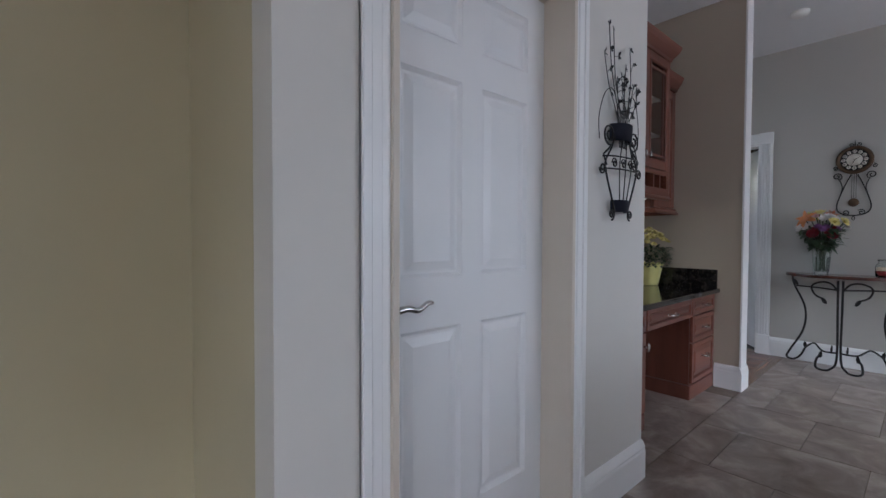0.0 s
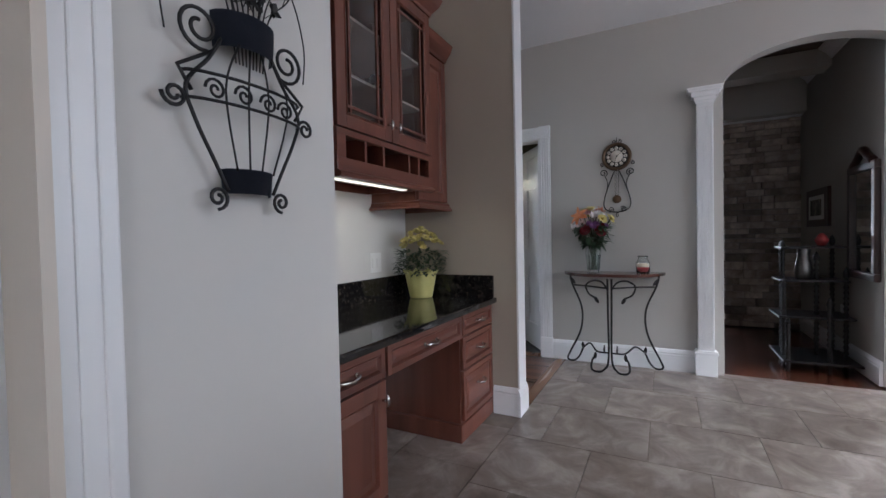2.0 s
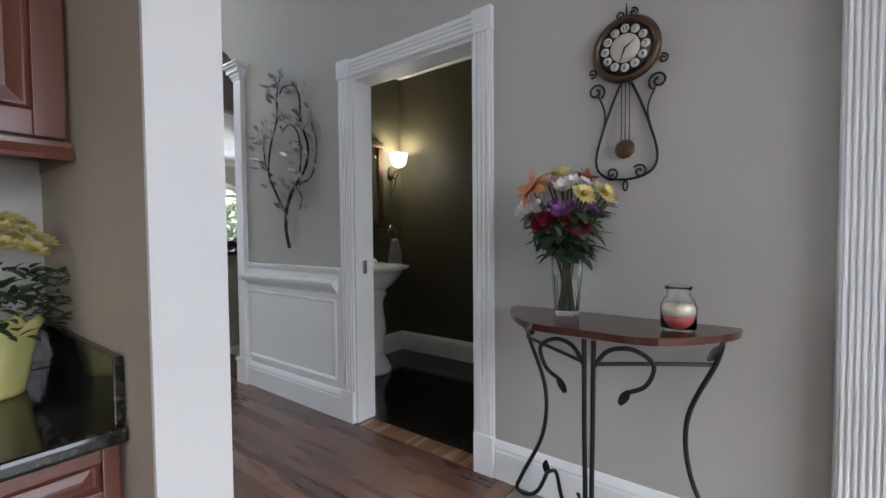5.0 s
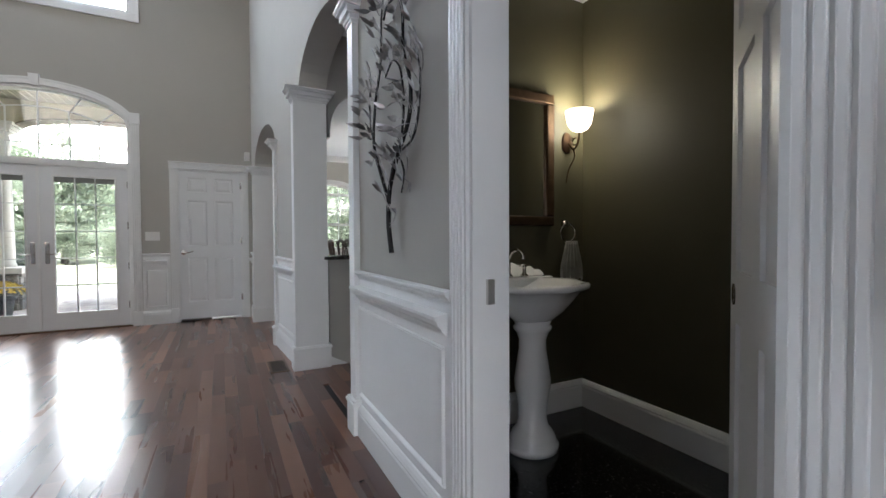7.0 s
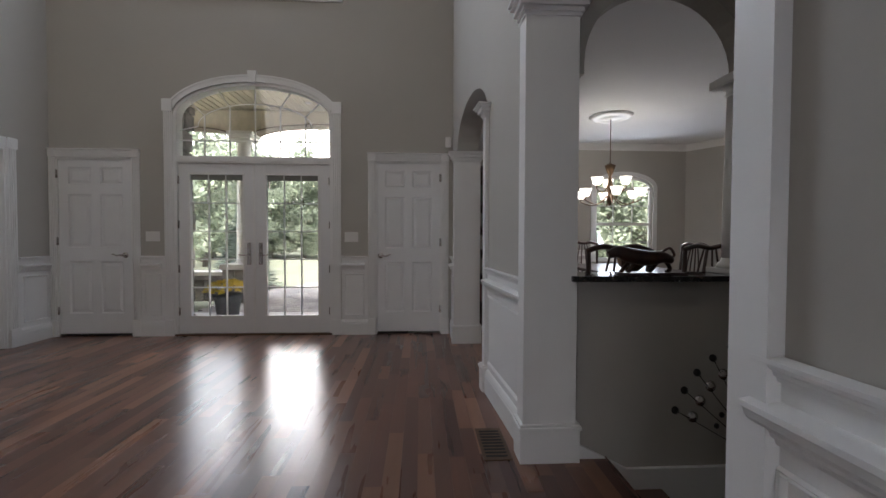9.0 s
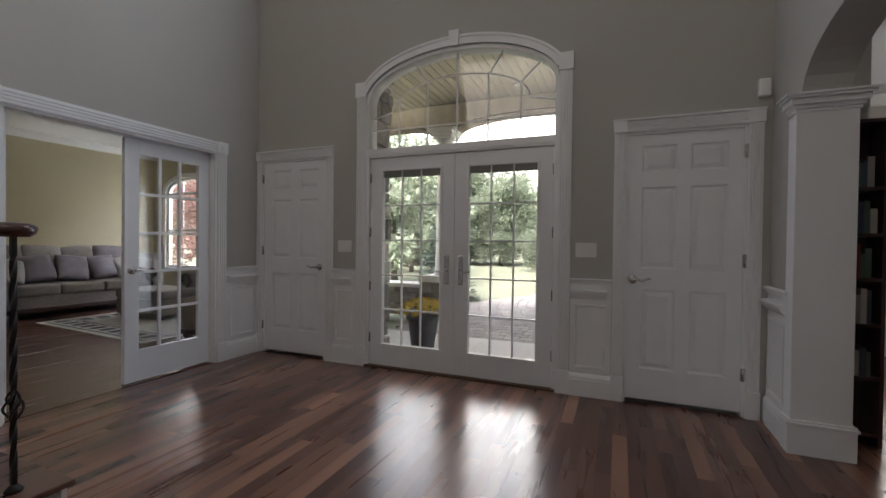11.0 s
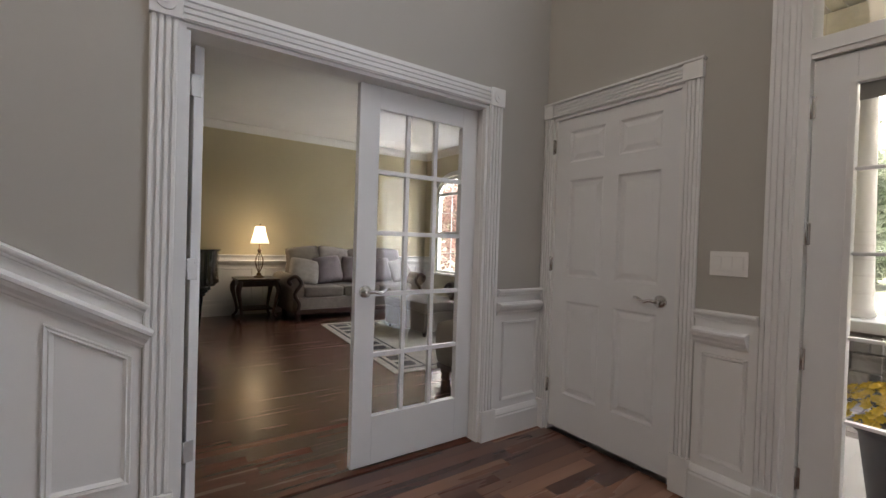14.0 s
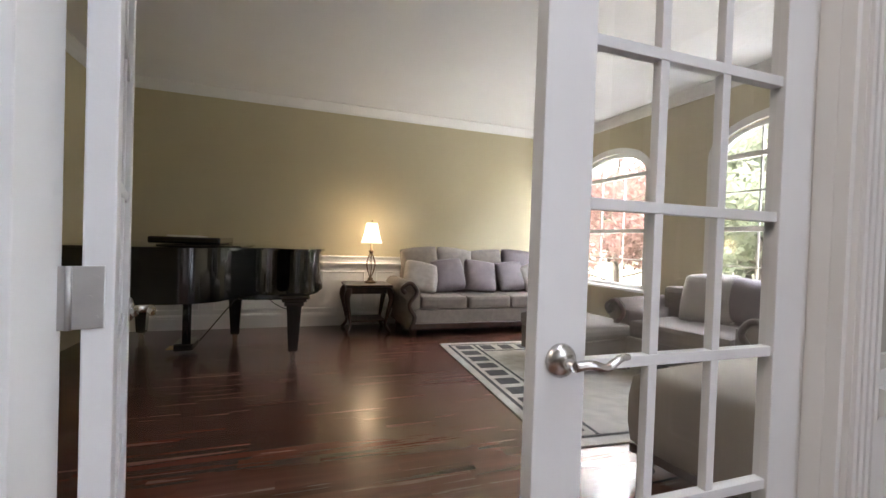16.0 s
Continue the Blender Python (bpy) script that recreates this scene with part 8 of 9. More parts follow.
ob = thing("dining_table", "dark wooden dining table", "table", 7.35, 7.4, 0)
part("tabletop", box(-0.55, 0.55, -1.1, 1.1, 0.73, 0.77, bev=0.01), DARKWOOD, ob)
for a in (-0.45, 0.45):
    for b in (-0.95, 0.95):
        part("leg", lathe(bmesh.new(), [(0.03, 0), (0.035, 0.2), (0.05, 0.5), (0.04, 0.73)], 14, a, b), DARKWOOD, ob)
ob = thing("table_urn", "dark copper urn on the dining table", "urn", 7.2, 7.0, 0.771)
part("urn", lathe(bmesh.new(), [(0.07, 0), (0.14, 0.06), (0.17, 0.15), (0.13, 0.24), (0.12, 0.27), (0.14, 0.29), (0.0, 0.29)], 24), BRONZE, ob)


def dining_chair(x, y, rz):
    ob = thing("dining_chair", "dark wooden dining chair with pierced splat back", "chair", x, y, 0, rz, group="chairs round the dining table")
    part("seat", box(-0.24, 0.24, -0.22, 0.22, 0.42, 0.48, bev=0.02), FABRIC, ob)
    for a in (-0.21, 0.21):
        part("leg", box(a - 0.02, a + 0.02, -0.2, -0.16, 0, 0.42, bev=0.004), DARKWOOD, ob)
        bm = bmesh.new()
        tube(bm, smooth_path([(a, 0.2, 0.0), (a, 0.2, 0.45), (a * 1.05, 0.25, 0.8), (a * 1.1, 0.28, 1.06)], 4), 0.02, 8)
        part("back_post", bm, DARKWOOD, ob)
    bm = bmesh.new()
    tube(bm, smooth_path([(-0.25, 0.28, 1.05), (-0.12, 0.28, 1.09), (0, 0.28, 1.07), (0.12, 0.28, 1.09), (0.25, 0.28, 1.05)], 4), 0.022, 8)
    part("crest_rail", bm, DARKWOOD, ob)
    for a in (-0.07, -0.025, 0.025, 0.07):
        bm = bmesh.new()
        tube(bm, smooth_path([(a, 0.22, 0.48), (a * 1.6, 0.25, 0.75), (a * 0.8, 0.28, 1.06)], 4), 0.009, 6)
        part("splat", bm, DARKWOOD, ob)
    return ob


ch = dining_chair(6.6, 6.9, 100)
for x, y, a in ((6.6, 7.7, 85), (8.1, 6.8, -95), (8.1, 7.6, -85), (7.3, 6.05, 180), (7.4, 8.75, 0), (6.3, 5.6, 170)):
    copy_thing(ch, pose(x, y, 0, 0, 0, a))
ob = thing("ledge_sculpture", "dark carved animal sculpture on the half wall ledge", "sculpture", 5.91, 4.31, 0.962)
bm = bmesh.new()
tube(bm, smooth_path([(-0.2, 0, 0.1), (-0.14, 0, 0.12), (-0.08, 0, 0.1), (0.02, 0, 0.085), (0.1, 0, 0.09), (0.16, 0, 0.07)], 4), [0.008 + 0.035 * math.sin(math.pi * (k + 2) / 24) for k in range(21)], 10)
for a, b in ((-0.08, -0.1), (-0.05, -0.06), (0.08, 0.06), (0.12, 0.16)):
    tube(bm, smooth_path([(a, 0, 0.07), (b, 0.02, 0.03), (b - 0.02, 0.02, 0.006)], 3), 0.012, 6)
tube(bm, smooth_path([(0.08, 0, 0.1), (0.14, 0, 0.14), (0.17, 0, 0.1), (0.13, 0, 0.08)], 4), 0.008, 6)
bx(bm, -0.14, 0.22, -0.05, 0.05, 0.0, 0.008, bev=0.002)
tagged(part("carving", bm, DARKWOOD, ob))

# ---- stone room ----
pier_ob = thing("stone_pier", "dark stacked ledge-stone wall", "stone wall", 7.6, 0, 0, kind="structure")
part("core", box(0.03, 0.8, -1.695, -0.97, 0, 2.44), MORTAR, pier_ob)
rng = random.Random(4)
z = 0.0
stone_data = {}
while z < 2.42:
    h = rng.choice((0.05, 0.065, 0.08, 0.1))
    y = -1.695
    while y < -0.96:
        l = min(rng.choice((0.12, 0.18, 0.25, 0.34)), -0.95 - y)
        if l > 0.03:
            bm = bmesh.new()
            o = rng.uniform(-0.025, 0.012)
            bx(bm, o, 0.05, y + 0.003, y + l - 0.003, z + 0.003, z + h - 0.003, bev=0.006)
            part("stone", bm, STONES, pier_ob)
        y += l
    x = 0.05
    while x < 0.75:
        l = rng.choice((0.15, 0.22, 0.3))
        bm = bmesh.new()
        bx(bm, x + 0.003, x + l - 0.003, -0.98, -0.95 + rng.uniform(-0.01, 0.02), z + 0.003, z + h - 0.003, bev=0.006)
        part("stone", bm, STONES, pier_ob)
        x += l
    z += h
setting("crown_stone", box(7.5, 8.4, -1.69, -0.9, 2.44, 2.52), WHITE, "white band above the stone", "trim")
crown("crown_9", (7.6, -1.70), (RX + 0.15, -1.70), 2.849, (0, 1))
setting("header_stone", box(7.35, 7.6, -1.69, -0.45, 2.45, 2.849), GREIGE, "greige header beam", "beam")
baseboard("baseboard_9", (11.5, -1.70), (RX + 0.15, -1.70), (0, 1))
ob = thing("framed_picture", "small dark-framed picture with white mat", "picture", 6.95, -1.70, 1.37, 180)
part("frame", box(-0.34, 0.34, -0.03, 0, -0.19, 0.19, bev=0.005), DARKWOOD, ob)
part("mat", box(-0.24, 0.24, -0.033, -0.03, -0.12, 0.12), PLASTIC, ob)
part("print", box(-0.17, 0.17, -0.036, -0.033, -0.08, 0.08), PICTURE, ob)
ob = thing("hall_mirror", "black-framed hall mirror with carved crest", "mirror", 5.83, -1.70, 1.2, 180)
bm = bmesh.new()
for a in ((-0.27, 0.27, -0.45, -0.39), (-0.27, 0.27, 0.39, 0.45), (-0.27, -0.21, -0.39, 0.39), (0.21, 0.27, -0.39, 0.39)):
    bx(bm, a[0], a[1], -0.04, 0, a[2], a[3], bev=0.01)
tube(bm, smooth_path([(-0.2, -0.02, 0.45), (-0.1, -0.02, 0.5), (0, -0.02, 0.56), (0.1, -0.02, 0.5), (0.2, -0.02, 0.45)], 4), 0.03, 8)
part("frame", bm, DARKWOOD, ob)
part("mirror_glass", box(-0.212, 0.212, -0.015, -0.003, -0.392, 0.392), MIRROR, ob)
ob = thing("display_rack", "black turned-post tiered display rack with ornaments", "rack", 5.98, -1.42, -0.012)
posts = [(-0.22, 0.22, 0.45), (-0.08, 0.22, 0.75), (-0.2, -0.05, 0.62), (0.02, -0.02, 0.98), (0.06, 0.2, 1.08), (0.22, 0.18, 1.08), (0.24, -0.18, 1.12), (-0.02, -0.2, 0.85)]
for x, y, h in posts:
    bm = bmesh.new()
    prof, zz = [(0.02, 0.0)], 0.03
    while zz < h - 0.06:
        prof += [(0.012, zz), (0.02, zz + 0.02)]
        zz += 0.045
    prof += [(0.022, h - 0.05), (0.01, h - 0.02), (0.0, h)]
    lathe(bm, prof, 10, x, y)
    part("post", bm, IRON, ob)
for z, a in ((0.08, (-0.27, 0.28, -0.24, 0.26)), (0.42, (-0.12, 0.28, -0.24, 0.26)), (0.72, (-0.06, 0.28, -0.22, 0.24)), (1.0, (0.0, 0.28, -0.22, 0.22))):
    part("shelf", box(*a, z, z + 0.018, bev=0.004), IRON, ob)
ob2 = thing("plaster_figurine", "pale sitting dog figurine on the rack", "figurine", 6.02, -1.36, 0.727)
bm = bmesh.new()
lathe(bm, [(0.0, 0.0), (0.06, 0.0), (0.065, 0.08), (0.05, 0.16), (0.04, 0.2), (0.05, 0.24), (0.035, 0.28), (0.0, 0.29)], 18)
part("figure", bm, PEWTER, ob2)
ob2 = thing("red_ornament", "small red glass ornament on the rack's top", "ornament", 6.1, -1.5, 1.007)
part("ball", lathe(bmesh.new(), [(0.0, 0.0), (0.03, 0.005), (0.05, 0.05), (0.03, 0.09), (0.01, 0.11), (0.0, 0.11)], 18), WAX, ob2)
wall_plate("outlet_1", 6.32, -1.70, 0.42, 180, 0.075, 0.12, 1, "white wall outlet plate")

# ---- outside ----
setting("ground", box(-150, 150, 7.5, 320, -0.4, -0.18), LAWN, "mown green lawn reaching the woods", "ground")
setting("porch_slab", box(-0.6, 6.4, 7.36, 9.0, -0.3, -0.035, bev=0.01), CONCRETE, "pale smooth porch slab", "porch")
setting("ground_house", box(-20, 20, -30, 7.5, -0.5, -0.3), MULCH, "earth under and behind the house", "ground")
setting("mulch_bed", box(3.6, 9.0, 9.0, 13.5, -0.2, -0.12), MULCH, "brown mulch bed beside the path", "ground")
path = thing("paver_walk", "curved walk of tumbled pavers", "path", 0, 0, 0, kind="structure")
bm = bmesh.new()
bx(bm, 0, 0.195, 0, 0.195, -0.1, 0.0, bev=0.008)
bmesh.ops.recalc_face_normals(bm, faces=bm.faces)
paver_me = bpy.data.meshes.new("paver")
bm.to_mesh(paver_me)
bm.free()
paver_me.materials.append(PAVER)
far_pavers = bmesh.new()
for j in range(60):
    y = 9.0 + j * 0.2
    c = 2.6 + 0.006 * (j - 8) ** 2 * (1 if j > 8 else 0) * 0.6
    for i in range(16):
        x = c - 1.6 + i * 0.2 + (0.1 if j % 2 else 0)
        if j < 14:
            ob = new("paver", paver_me)
            ob.location = (x, y, -0.06)
            ob.parent = path
        else:
            bx(far_pavers, x, x + 0.194, y, y + 0.194, -0.17, -0.06)
tagged(part("pavers_far", far_pavers, PAVER, path), kind="stuff")
# porch ceiling: boards in a shallow vault, and a curved beam on columns
bm = bmesh.new()
vault = lambda x: 3.56 - 0.02 * (x - 2.6) ** 2
for k in range(62):
    x = -1.1 + k * 0.12
    for v in bx(bm, x + 0.003, x + 0.117, 7.38, 10.7, 0, 0.02):
        v.co.z += vault(x)
setting("ceiling_porch", bm, PORCHBOARD, "varnished board porch ceiling")
setting("roof_porch", box(-1.2, 6.8, 7.38, 11.2, 3.9, 4.0), BEAMDARK, "dark porch roof", "roof")
wall("beam_porch", (6.6, 10.55), (-1.0, 10.55), 3.05, 3.5, 0.3, BEAMDARK, PORCHBOARD, [(4.08, 1.62, 3.05, 3.06, 0.2), (6.4, 4.5, 3.05, 3.06, 0.2), (1.16, -0.3, 3.05, 3.06, 0.12)], "curved boarded porch beam")
for n, (x0, x1, rise) in enumerate(((1.62, 4.08, 0.2), (4.5, 6.4, 0.2), (-0.3, 1.16, 0.12))):
    bm = bmesh.new()
    arcs = [((x0 + x1) / 2 - (x1 - x0) / 2 * math.cos(math.pi * k / 24), 3.06 + rise * math.sin(math.pi * k / 24)) for k in range(25)]
    for (xa, za), (xb, zb) in zip(arcs, arcs[1:]):
        q = [bm.verts.new((x, y, z)) for y in (10.225, 10.58) for x, z in ((xa, za - 0.012), (xb, zb - 0.012), (xb, zb + 0.008), (xa, za + 0.008))]
        for f in ((0, 1, 2, 3), (7, 6, 5, 4), (0, 4, 5, 1), (2, 6, 7, 3)):
            bm.faces.new([q[i] for i in f])
    setting("trim_porch_%d" % (n + 1), bm, BEAMDARK, "dark trim along the curved porch beam", "trim")
for x, y in ((2.05, 8.6), (3.4, 9.4), (2.7, 9.9)):
    ob = thing("porch_light", "small recessed porch ceiling light", "light", x, y, vault(x) - 0.012)
    part("trim", lathe(bmesh.new(), [(0.035, 0.01), (0.06, 0.01), (0.056, 0.0), (0.036, 0.002)], 20), COLUMNW, ob)
    part("lens", lathe(bmesh.new(), [(0.0, 0.004), (0.035, 0.004), (0.035, 0.008), (0.0, 0.008)], 20), CHANDGLOW, ob, "glowing lens")
for x in (1.4, 4.3):
    ob = thing("porch_column", "pale round porch column on a stone pedestal", "column", x, 10.35, -0.06)
    part("shaft", lathe(bmesh.new(), [(0.15, 0.72), (0.17, 0.74), (0.15, 0.8), (0.14, 1.4), (0.12, 2.86), (0.13, 2.9), (0.125, 2.94), (0.15, 3.0)], 32), COLUMNW, ob)
    bm = bmesh.new()
    for z0, z1, w in ((3.0, 3.04, 0.17), (3.04, 3.1, 0.2), (3.1, 3.16, 0.23)):
        bx(bm, -w, w, -w, w, z0, z1, bev=0.006)
    part("capital", bm, COLUMNW, ob)
    part("cap_stone", box(-0.33, 0.33, -0.33, 0.33, 0.62, 0.72, bev=0.015), COLUMNW, ob)
    ped = part("pedestal", box(-0.26, 0.26, -0.26, 0.26, 0, 0.62), MORTAR, ob)
    rng = random.Random(int(x * 10))
    for face in range(4):
        z = 0.0
        while z < 0.6:
            h = min(rng.choice((0.12, 0.16, 0.2)), 0.62 - z)
            u = -0.27
            while u < 0.26:
                l = min(rng.choice((0.14, 0.2, 0.26)), 0.27 - u)
                bm = bmesh.new()
                bx(bm, u + 0.006, u + l - 0.006, -0.3 + rng.uniform(-0.012, 0.012), -0.25, z + 0.006, z + h - 0.006, bev=0.012)
                bmesh.ops.transform(bm, matrix=pose(0, 0, 0, 0, 0, 90 * face), verts=bm.verts)
                part("stone", bm, FIELD, ped)
                u += l
            z += h
# low stone wall running on from the column's pedestal
ob = thing("low_stone_wall", "low grey fieldstone porch wall with pale cap", "stone wall", 0, 0, -0.035, kind="structure")
part("core", box(-0.55, 1.1, 10.2, 10.5, 0, 0.48), MORTAR, ob)
part("cap_stone", box(-0.6, 1.1, 10.13, 10.57, 0.481, 0.55, bev=0.012), COLUMNW, ob, "pale cast stone cap")
rng = random.Random(6)
z = 0.0
while z < 0.46:
    h = min(rng.choice((0.12, 0.16, 0.2)), 0.48 - z)
    x = -0.55
    while x < 1.08:
        l = min(rng.choice((0.16, 0.24, 0.32)), 1.1 - x)
        if l > 0.04:
            part("stone", box(x + 0.006, x + l - 0.006, 10.16 + rng.uniform(-0.015, 0.012), 10.21, z + 0.006, z + h - 0.006, bev=0.014), FIELD, ob)
        x += l
    z += h
# stone veneer beside the front doors
for nm, x0, x1, side in (("stone_veneer", 0.6, 1.70, 1), ("stone_veneer", 3.82, 4.6, -1)):
    ob = thing(nm, "grey fieldstone veneer beside the front doors", "stone wall", 0, 0, -0.035, kind="structure")
    part("core", box(x0 + 0.05, x1 - 0.05, 7.40, 7.92 if side > 0 else 7.5, 0, 3.45), MORTAR, ob)
    rng = random.Random(17 + side)
    z = 0.0
    ye = 7.92 if side > 0 else 7.5
    while z < 3.3:
        h = rng.choice((0.12, 0.17, 0.22, 0.26))
        y = 7.39
        while y < ye + 0.02:
            l = min(rng.choice((0.16, 0.24, 0.3)), ye + 0.04 - y)
            if l > 0.05:
                xf = x1 if side > 0 else x0
                bm = bmesh.new()
                o = rng.uniform(-0.02, 0.03)
                bx(bm, xf - 0.07, xf + o, y + 0.008, y + l - 0.008, z + 0.008, z + h - 0.008, bev=0.018) if side > 0 else bx(bm, xf - o, xf + 0.07, y + 0.008, y + l - 0.008, z + 0.008, z + h - 0.008, bev=0.018)
                part("stone", bm, FIELD, ob)
            y += l
        z += h
ob = thing("flower_pot", "yellow chrysanthemums in a tall dark grey planter", "planter", 2.08, 8.05, -0.034)
bm = bmesh.new()
vs = lathe(bm, [(0.12, 0.0), (0.125, 0.02), (0.17, 0.36), (0.19, 0.37), (0.195, 0.41), (0.175, 0.41), (0.16, 0.37), (0.0, 0.36)], 28)
part("pot", bm, PLANTER, ob, "dark grey resin planter")
rng = random.Random(8)
bm, bl = bmesh.new(), bmesh.new()
for k in range(420):
    g, u = rng.random() * math.tau, math.sqrt(rng.random())
    c = Vector((0.29 * u * math.cos(g), 0.29 * u * math.sin(g), 0.42 + 0.17 * math.sqrt(max(0, 1 - u * u)) + rng.uniform(-0.02, 0.02)))
    if k < 260:
        bloom(bm, c, (c.x, c.y, 0.25), 0.026, 7, 1, 0.3, rng, 0.7)
    else:
        leaf_blade(bl, c - Vector((0, 0, 0.06)), (c.x, c.y, 0.1), 0.06, 0.03, rng)
tagged(part("blossoms", bm, MUM, ob), kind="stuff")
part("foliage", bl, LEAF, ob)
ob = thing("urn_planter", "dark grey stone urn on the porch edge", "urn", 3.72, 8.45, -0.034)
part("urn", lathe(bmesh.new(), [(0.16, 0), (0.17, 0.04), (0.12, 0.08), (0.14, 0.5), (0.17, 0.62), (0.2, 0.66), (0.2, 0.7), (0.0, 0.7)], 24), PLANTER, ob)


# bright overcast sky beyond the woods
bm = bmesh.new()
rim = [(2.5 + 130 * math.cos(radians(10 + 4 * k)), 130 * math.sin(radians(10 + 4 * k))) for k in range(41)]
lo = [bm.verts.new((x, y, -3)) for x, y in rim]
hi = [bm.verts.new((x, y, 75)) for x, y in rim]
for k in range(40):
    bm.faces.new((lo[k], lo[k + 1], hi[k + 1], hi[k])).smooth = True
setting("backdrop", bm, glowing("overcast_cloud", (0.93, 0.97, 1.0), 0.75), "bright white overcast sky", "sky")


# trees: trunk, limbs and a crown of leaf clumps
def tree_meshes(seed, height, spread, leaves, leaf, mat, low=0.04):
    rng = random.Random(seed)
    bm = bmesh.new()
    tube(bm, smooth_path([(0, 0, 0), (rng.uniform(-0.2, 0.2), 0.1, height * 0.3), (rng.uniform(-0.3, 0.3), 0.0, height * 0.6), (0.0, 0.1, height * 0.92)], 4), [height * 0.022 * (1 - 0.065 * k) for k in range(13)], 8)
    tips = []
    for k in range(16):
        z = height * (low + 0.6 * k / 16)
        g = k * 2.4 + rng.random()
        r = spread * (0.55 + 0.45 * rng.random()) * (1 - 0.55 * max(0, (z / height - 0.45)))
        tip = Vector((r * math.cos(g), r * math.sin(g), z + height * 0.15))
        tube(bm, smooth_path([(0, 0, z), (tip.x * 0.5, tip.y * 0.5, z + height * 0.06), tip], 3), [height * 0.008, height * 0.007, height * 0.006, height * 0.005, height * 0.004, height * 0.003, height * 0.002], 5)
        tips += [tip, tip * 0.65 + Vector((0, 0, z * 0.35 + height * 0.05))]
    tips.append(Vector((0, 0, height * 0.93)))
    verts, faces = [], []
    for k in range(leaves):
        t = rng.choice(tips)
        d = Vector((rng.gauss(0, 1), rng.gauss(0, 1), rng.gauss(0, 0.75)))
        p = t + d.normalized() * spread * 0.36 * rng.random() ** 0.45
        a = Vector((rng.gauss(0, 1), rng.gauss(0, 1), rng.gauss(0, 1))).normalized() * leaf * rng.uniform(0.6, 1.3)
        b = a.orthogonal().normalized() * leaf * rng.uniform(0.35, 0.7)
        n = len(verts)
        verts += [p - a, p + b * 0.9, p + a, p - b]
        faces.append((n, n + 1, n + 2, n + 3))
    me = bpy.data.meshes.new("crown")
    me.from_pydata([tuple(v) for v in verts], [], faces)
    me.materials.append(mat)
    return bm, me


def tree(x, y, seed, height, spread, leaves, leaf, mat, label, name="tree"):
    ob = thing(name, label, "tree", x, y, -0.2, seed * 40)
    bm, me = tree_meshes(seed, height, spread, leaves, leaf, mat)
    part("trunk", bm, BARK, ob)
    c = new("crown", me)
    c.parent = ob
    return ob


t1 = tree(-8.0, 31, 1, 9.0, 3.4, 9000, 0.17, TREELEAF, "leafy green deciduous tree")
t2 = tree(7.0, 33, 2, 11.0, 4.0, 10000, 0.19, TREELEAF, "tall leafy green deciduous tree")
t3 = tree(-14.0, 27, 3, 8.0, 3.2, 8000, 0.17, TREELEAF, "leafy green deciduous tree")
rng = random.Random(31)
for k in range(30):
    src = (t1, t2, t3)[k % 3]
    a = -32 + 64 * k / 29
    x = 2.5 + a * 1.25
    y = 36 + rng.uniform(-4, 9) + (5 if -9 < x - 3 < 3 else 0)
    s = rng.uniform(0.8, 1.25)
    if -6.5 < x * 36 / y < 1.4:
        s = (0.86, 0.7, 0.95)[k % 3]  # lower woods, open sky above
    o = copy_thing(src, pose(x, y, -0.2, 0, 0, rng.uniform(0, 360)))
    o.scale = (s, s, s * rng.uniform(0.85, 1.1))
for k, x in enumerate((-11.5, -9.2, -7.0, -5.0, -3.2)):
    copy_thing((t1, t3)[k % 2], pose(x, 30.5 + 1.4 * (k % 3), -0.2, 0, 0, 70 * k)).scale = (0.82, 0.82, (0.78, 0.86, 0.74)[k % 3])
for x, y in ((-5.0, 22), (-9.5, 20), (11.5, 22), (15, 28)):
    o = copy_thing(t3, pose(x, y, -0.2, 0, 0, rng.uniform(0, 360)))
    o.scale = (0.7, 0.7, 0.75)
tree(-10.3, 15.6, 5, 5.0, 2.0, 6000, 0.1, REDLEAF, "small red-leaved ornamental maple tree", "maple_tree")
copy_thing(t1, pose(-5.4, 15.2, -0.2, 0, 0, 30)).scale = (0.55, 0.55, 0.6)
copy_thing(t1, pose(-2.9, 16.5, -0.2, 0, 0, 130)).scale = (0.6, 0.6, 0.6)
copy_thing(t3, pose(10.5, 15.0, -0.2, 0, 0, 70)).scale = (0.6, 0.6, 0.65)
copy_thing(t3, pose(13.5, 17.0, -0.2, 0, 0, 170)).scale = (0.7, 0.7, 0.65)
for k in range(16):
    o = copy_thing((t1, t3)[k % 2], pose(-16 + 2.3 * k + rng.uniform(-0.8, 0.8), 25 + rng.uniform(-2, 3) + (3 if 3 < k < 10 else 0), -0.2, 0, 0, rng.uniform(0, 360)))
    o.scale = (0.42, 0.42, 0.3)
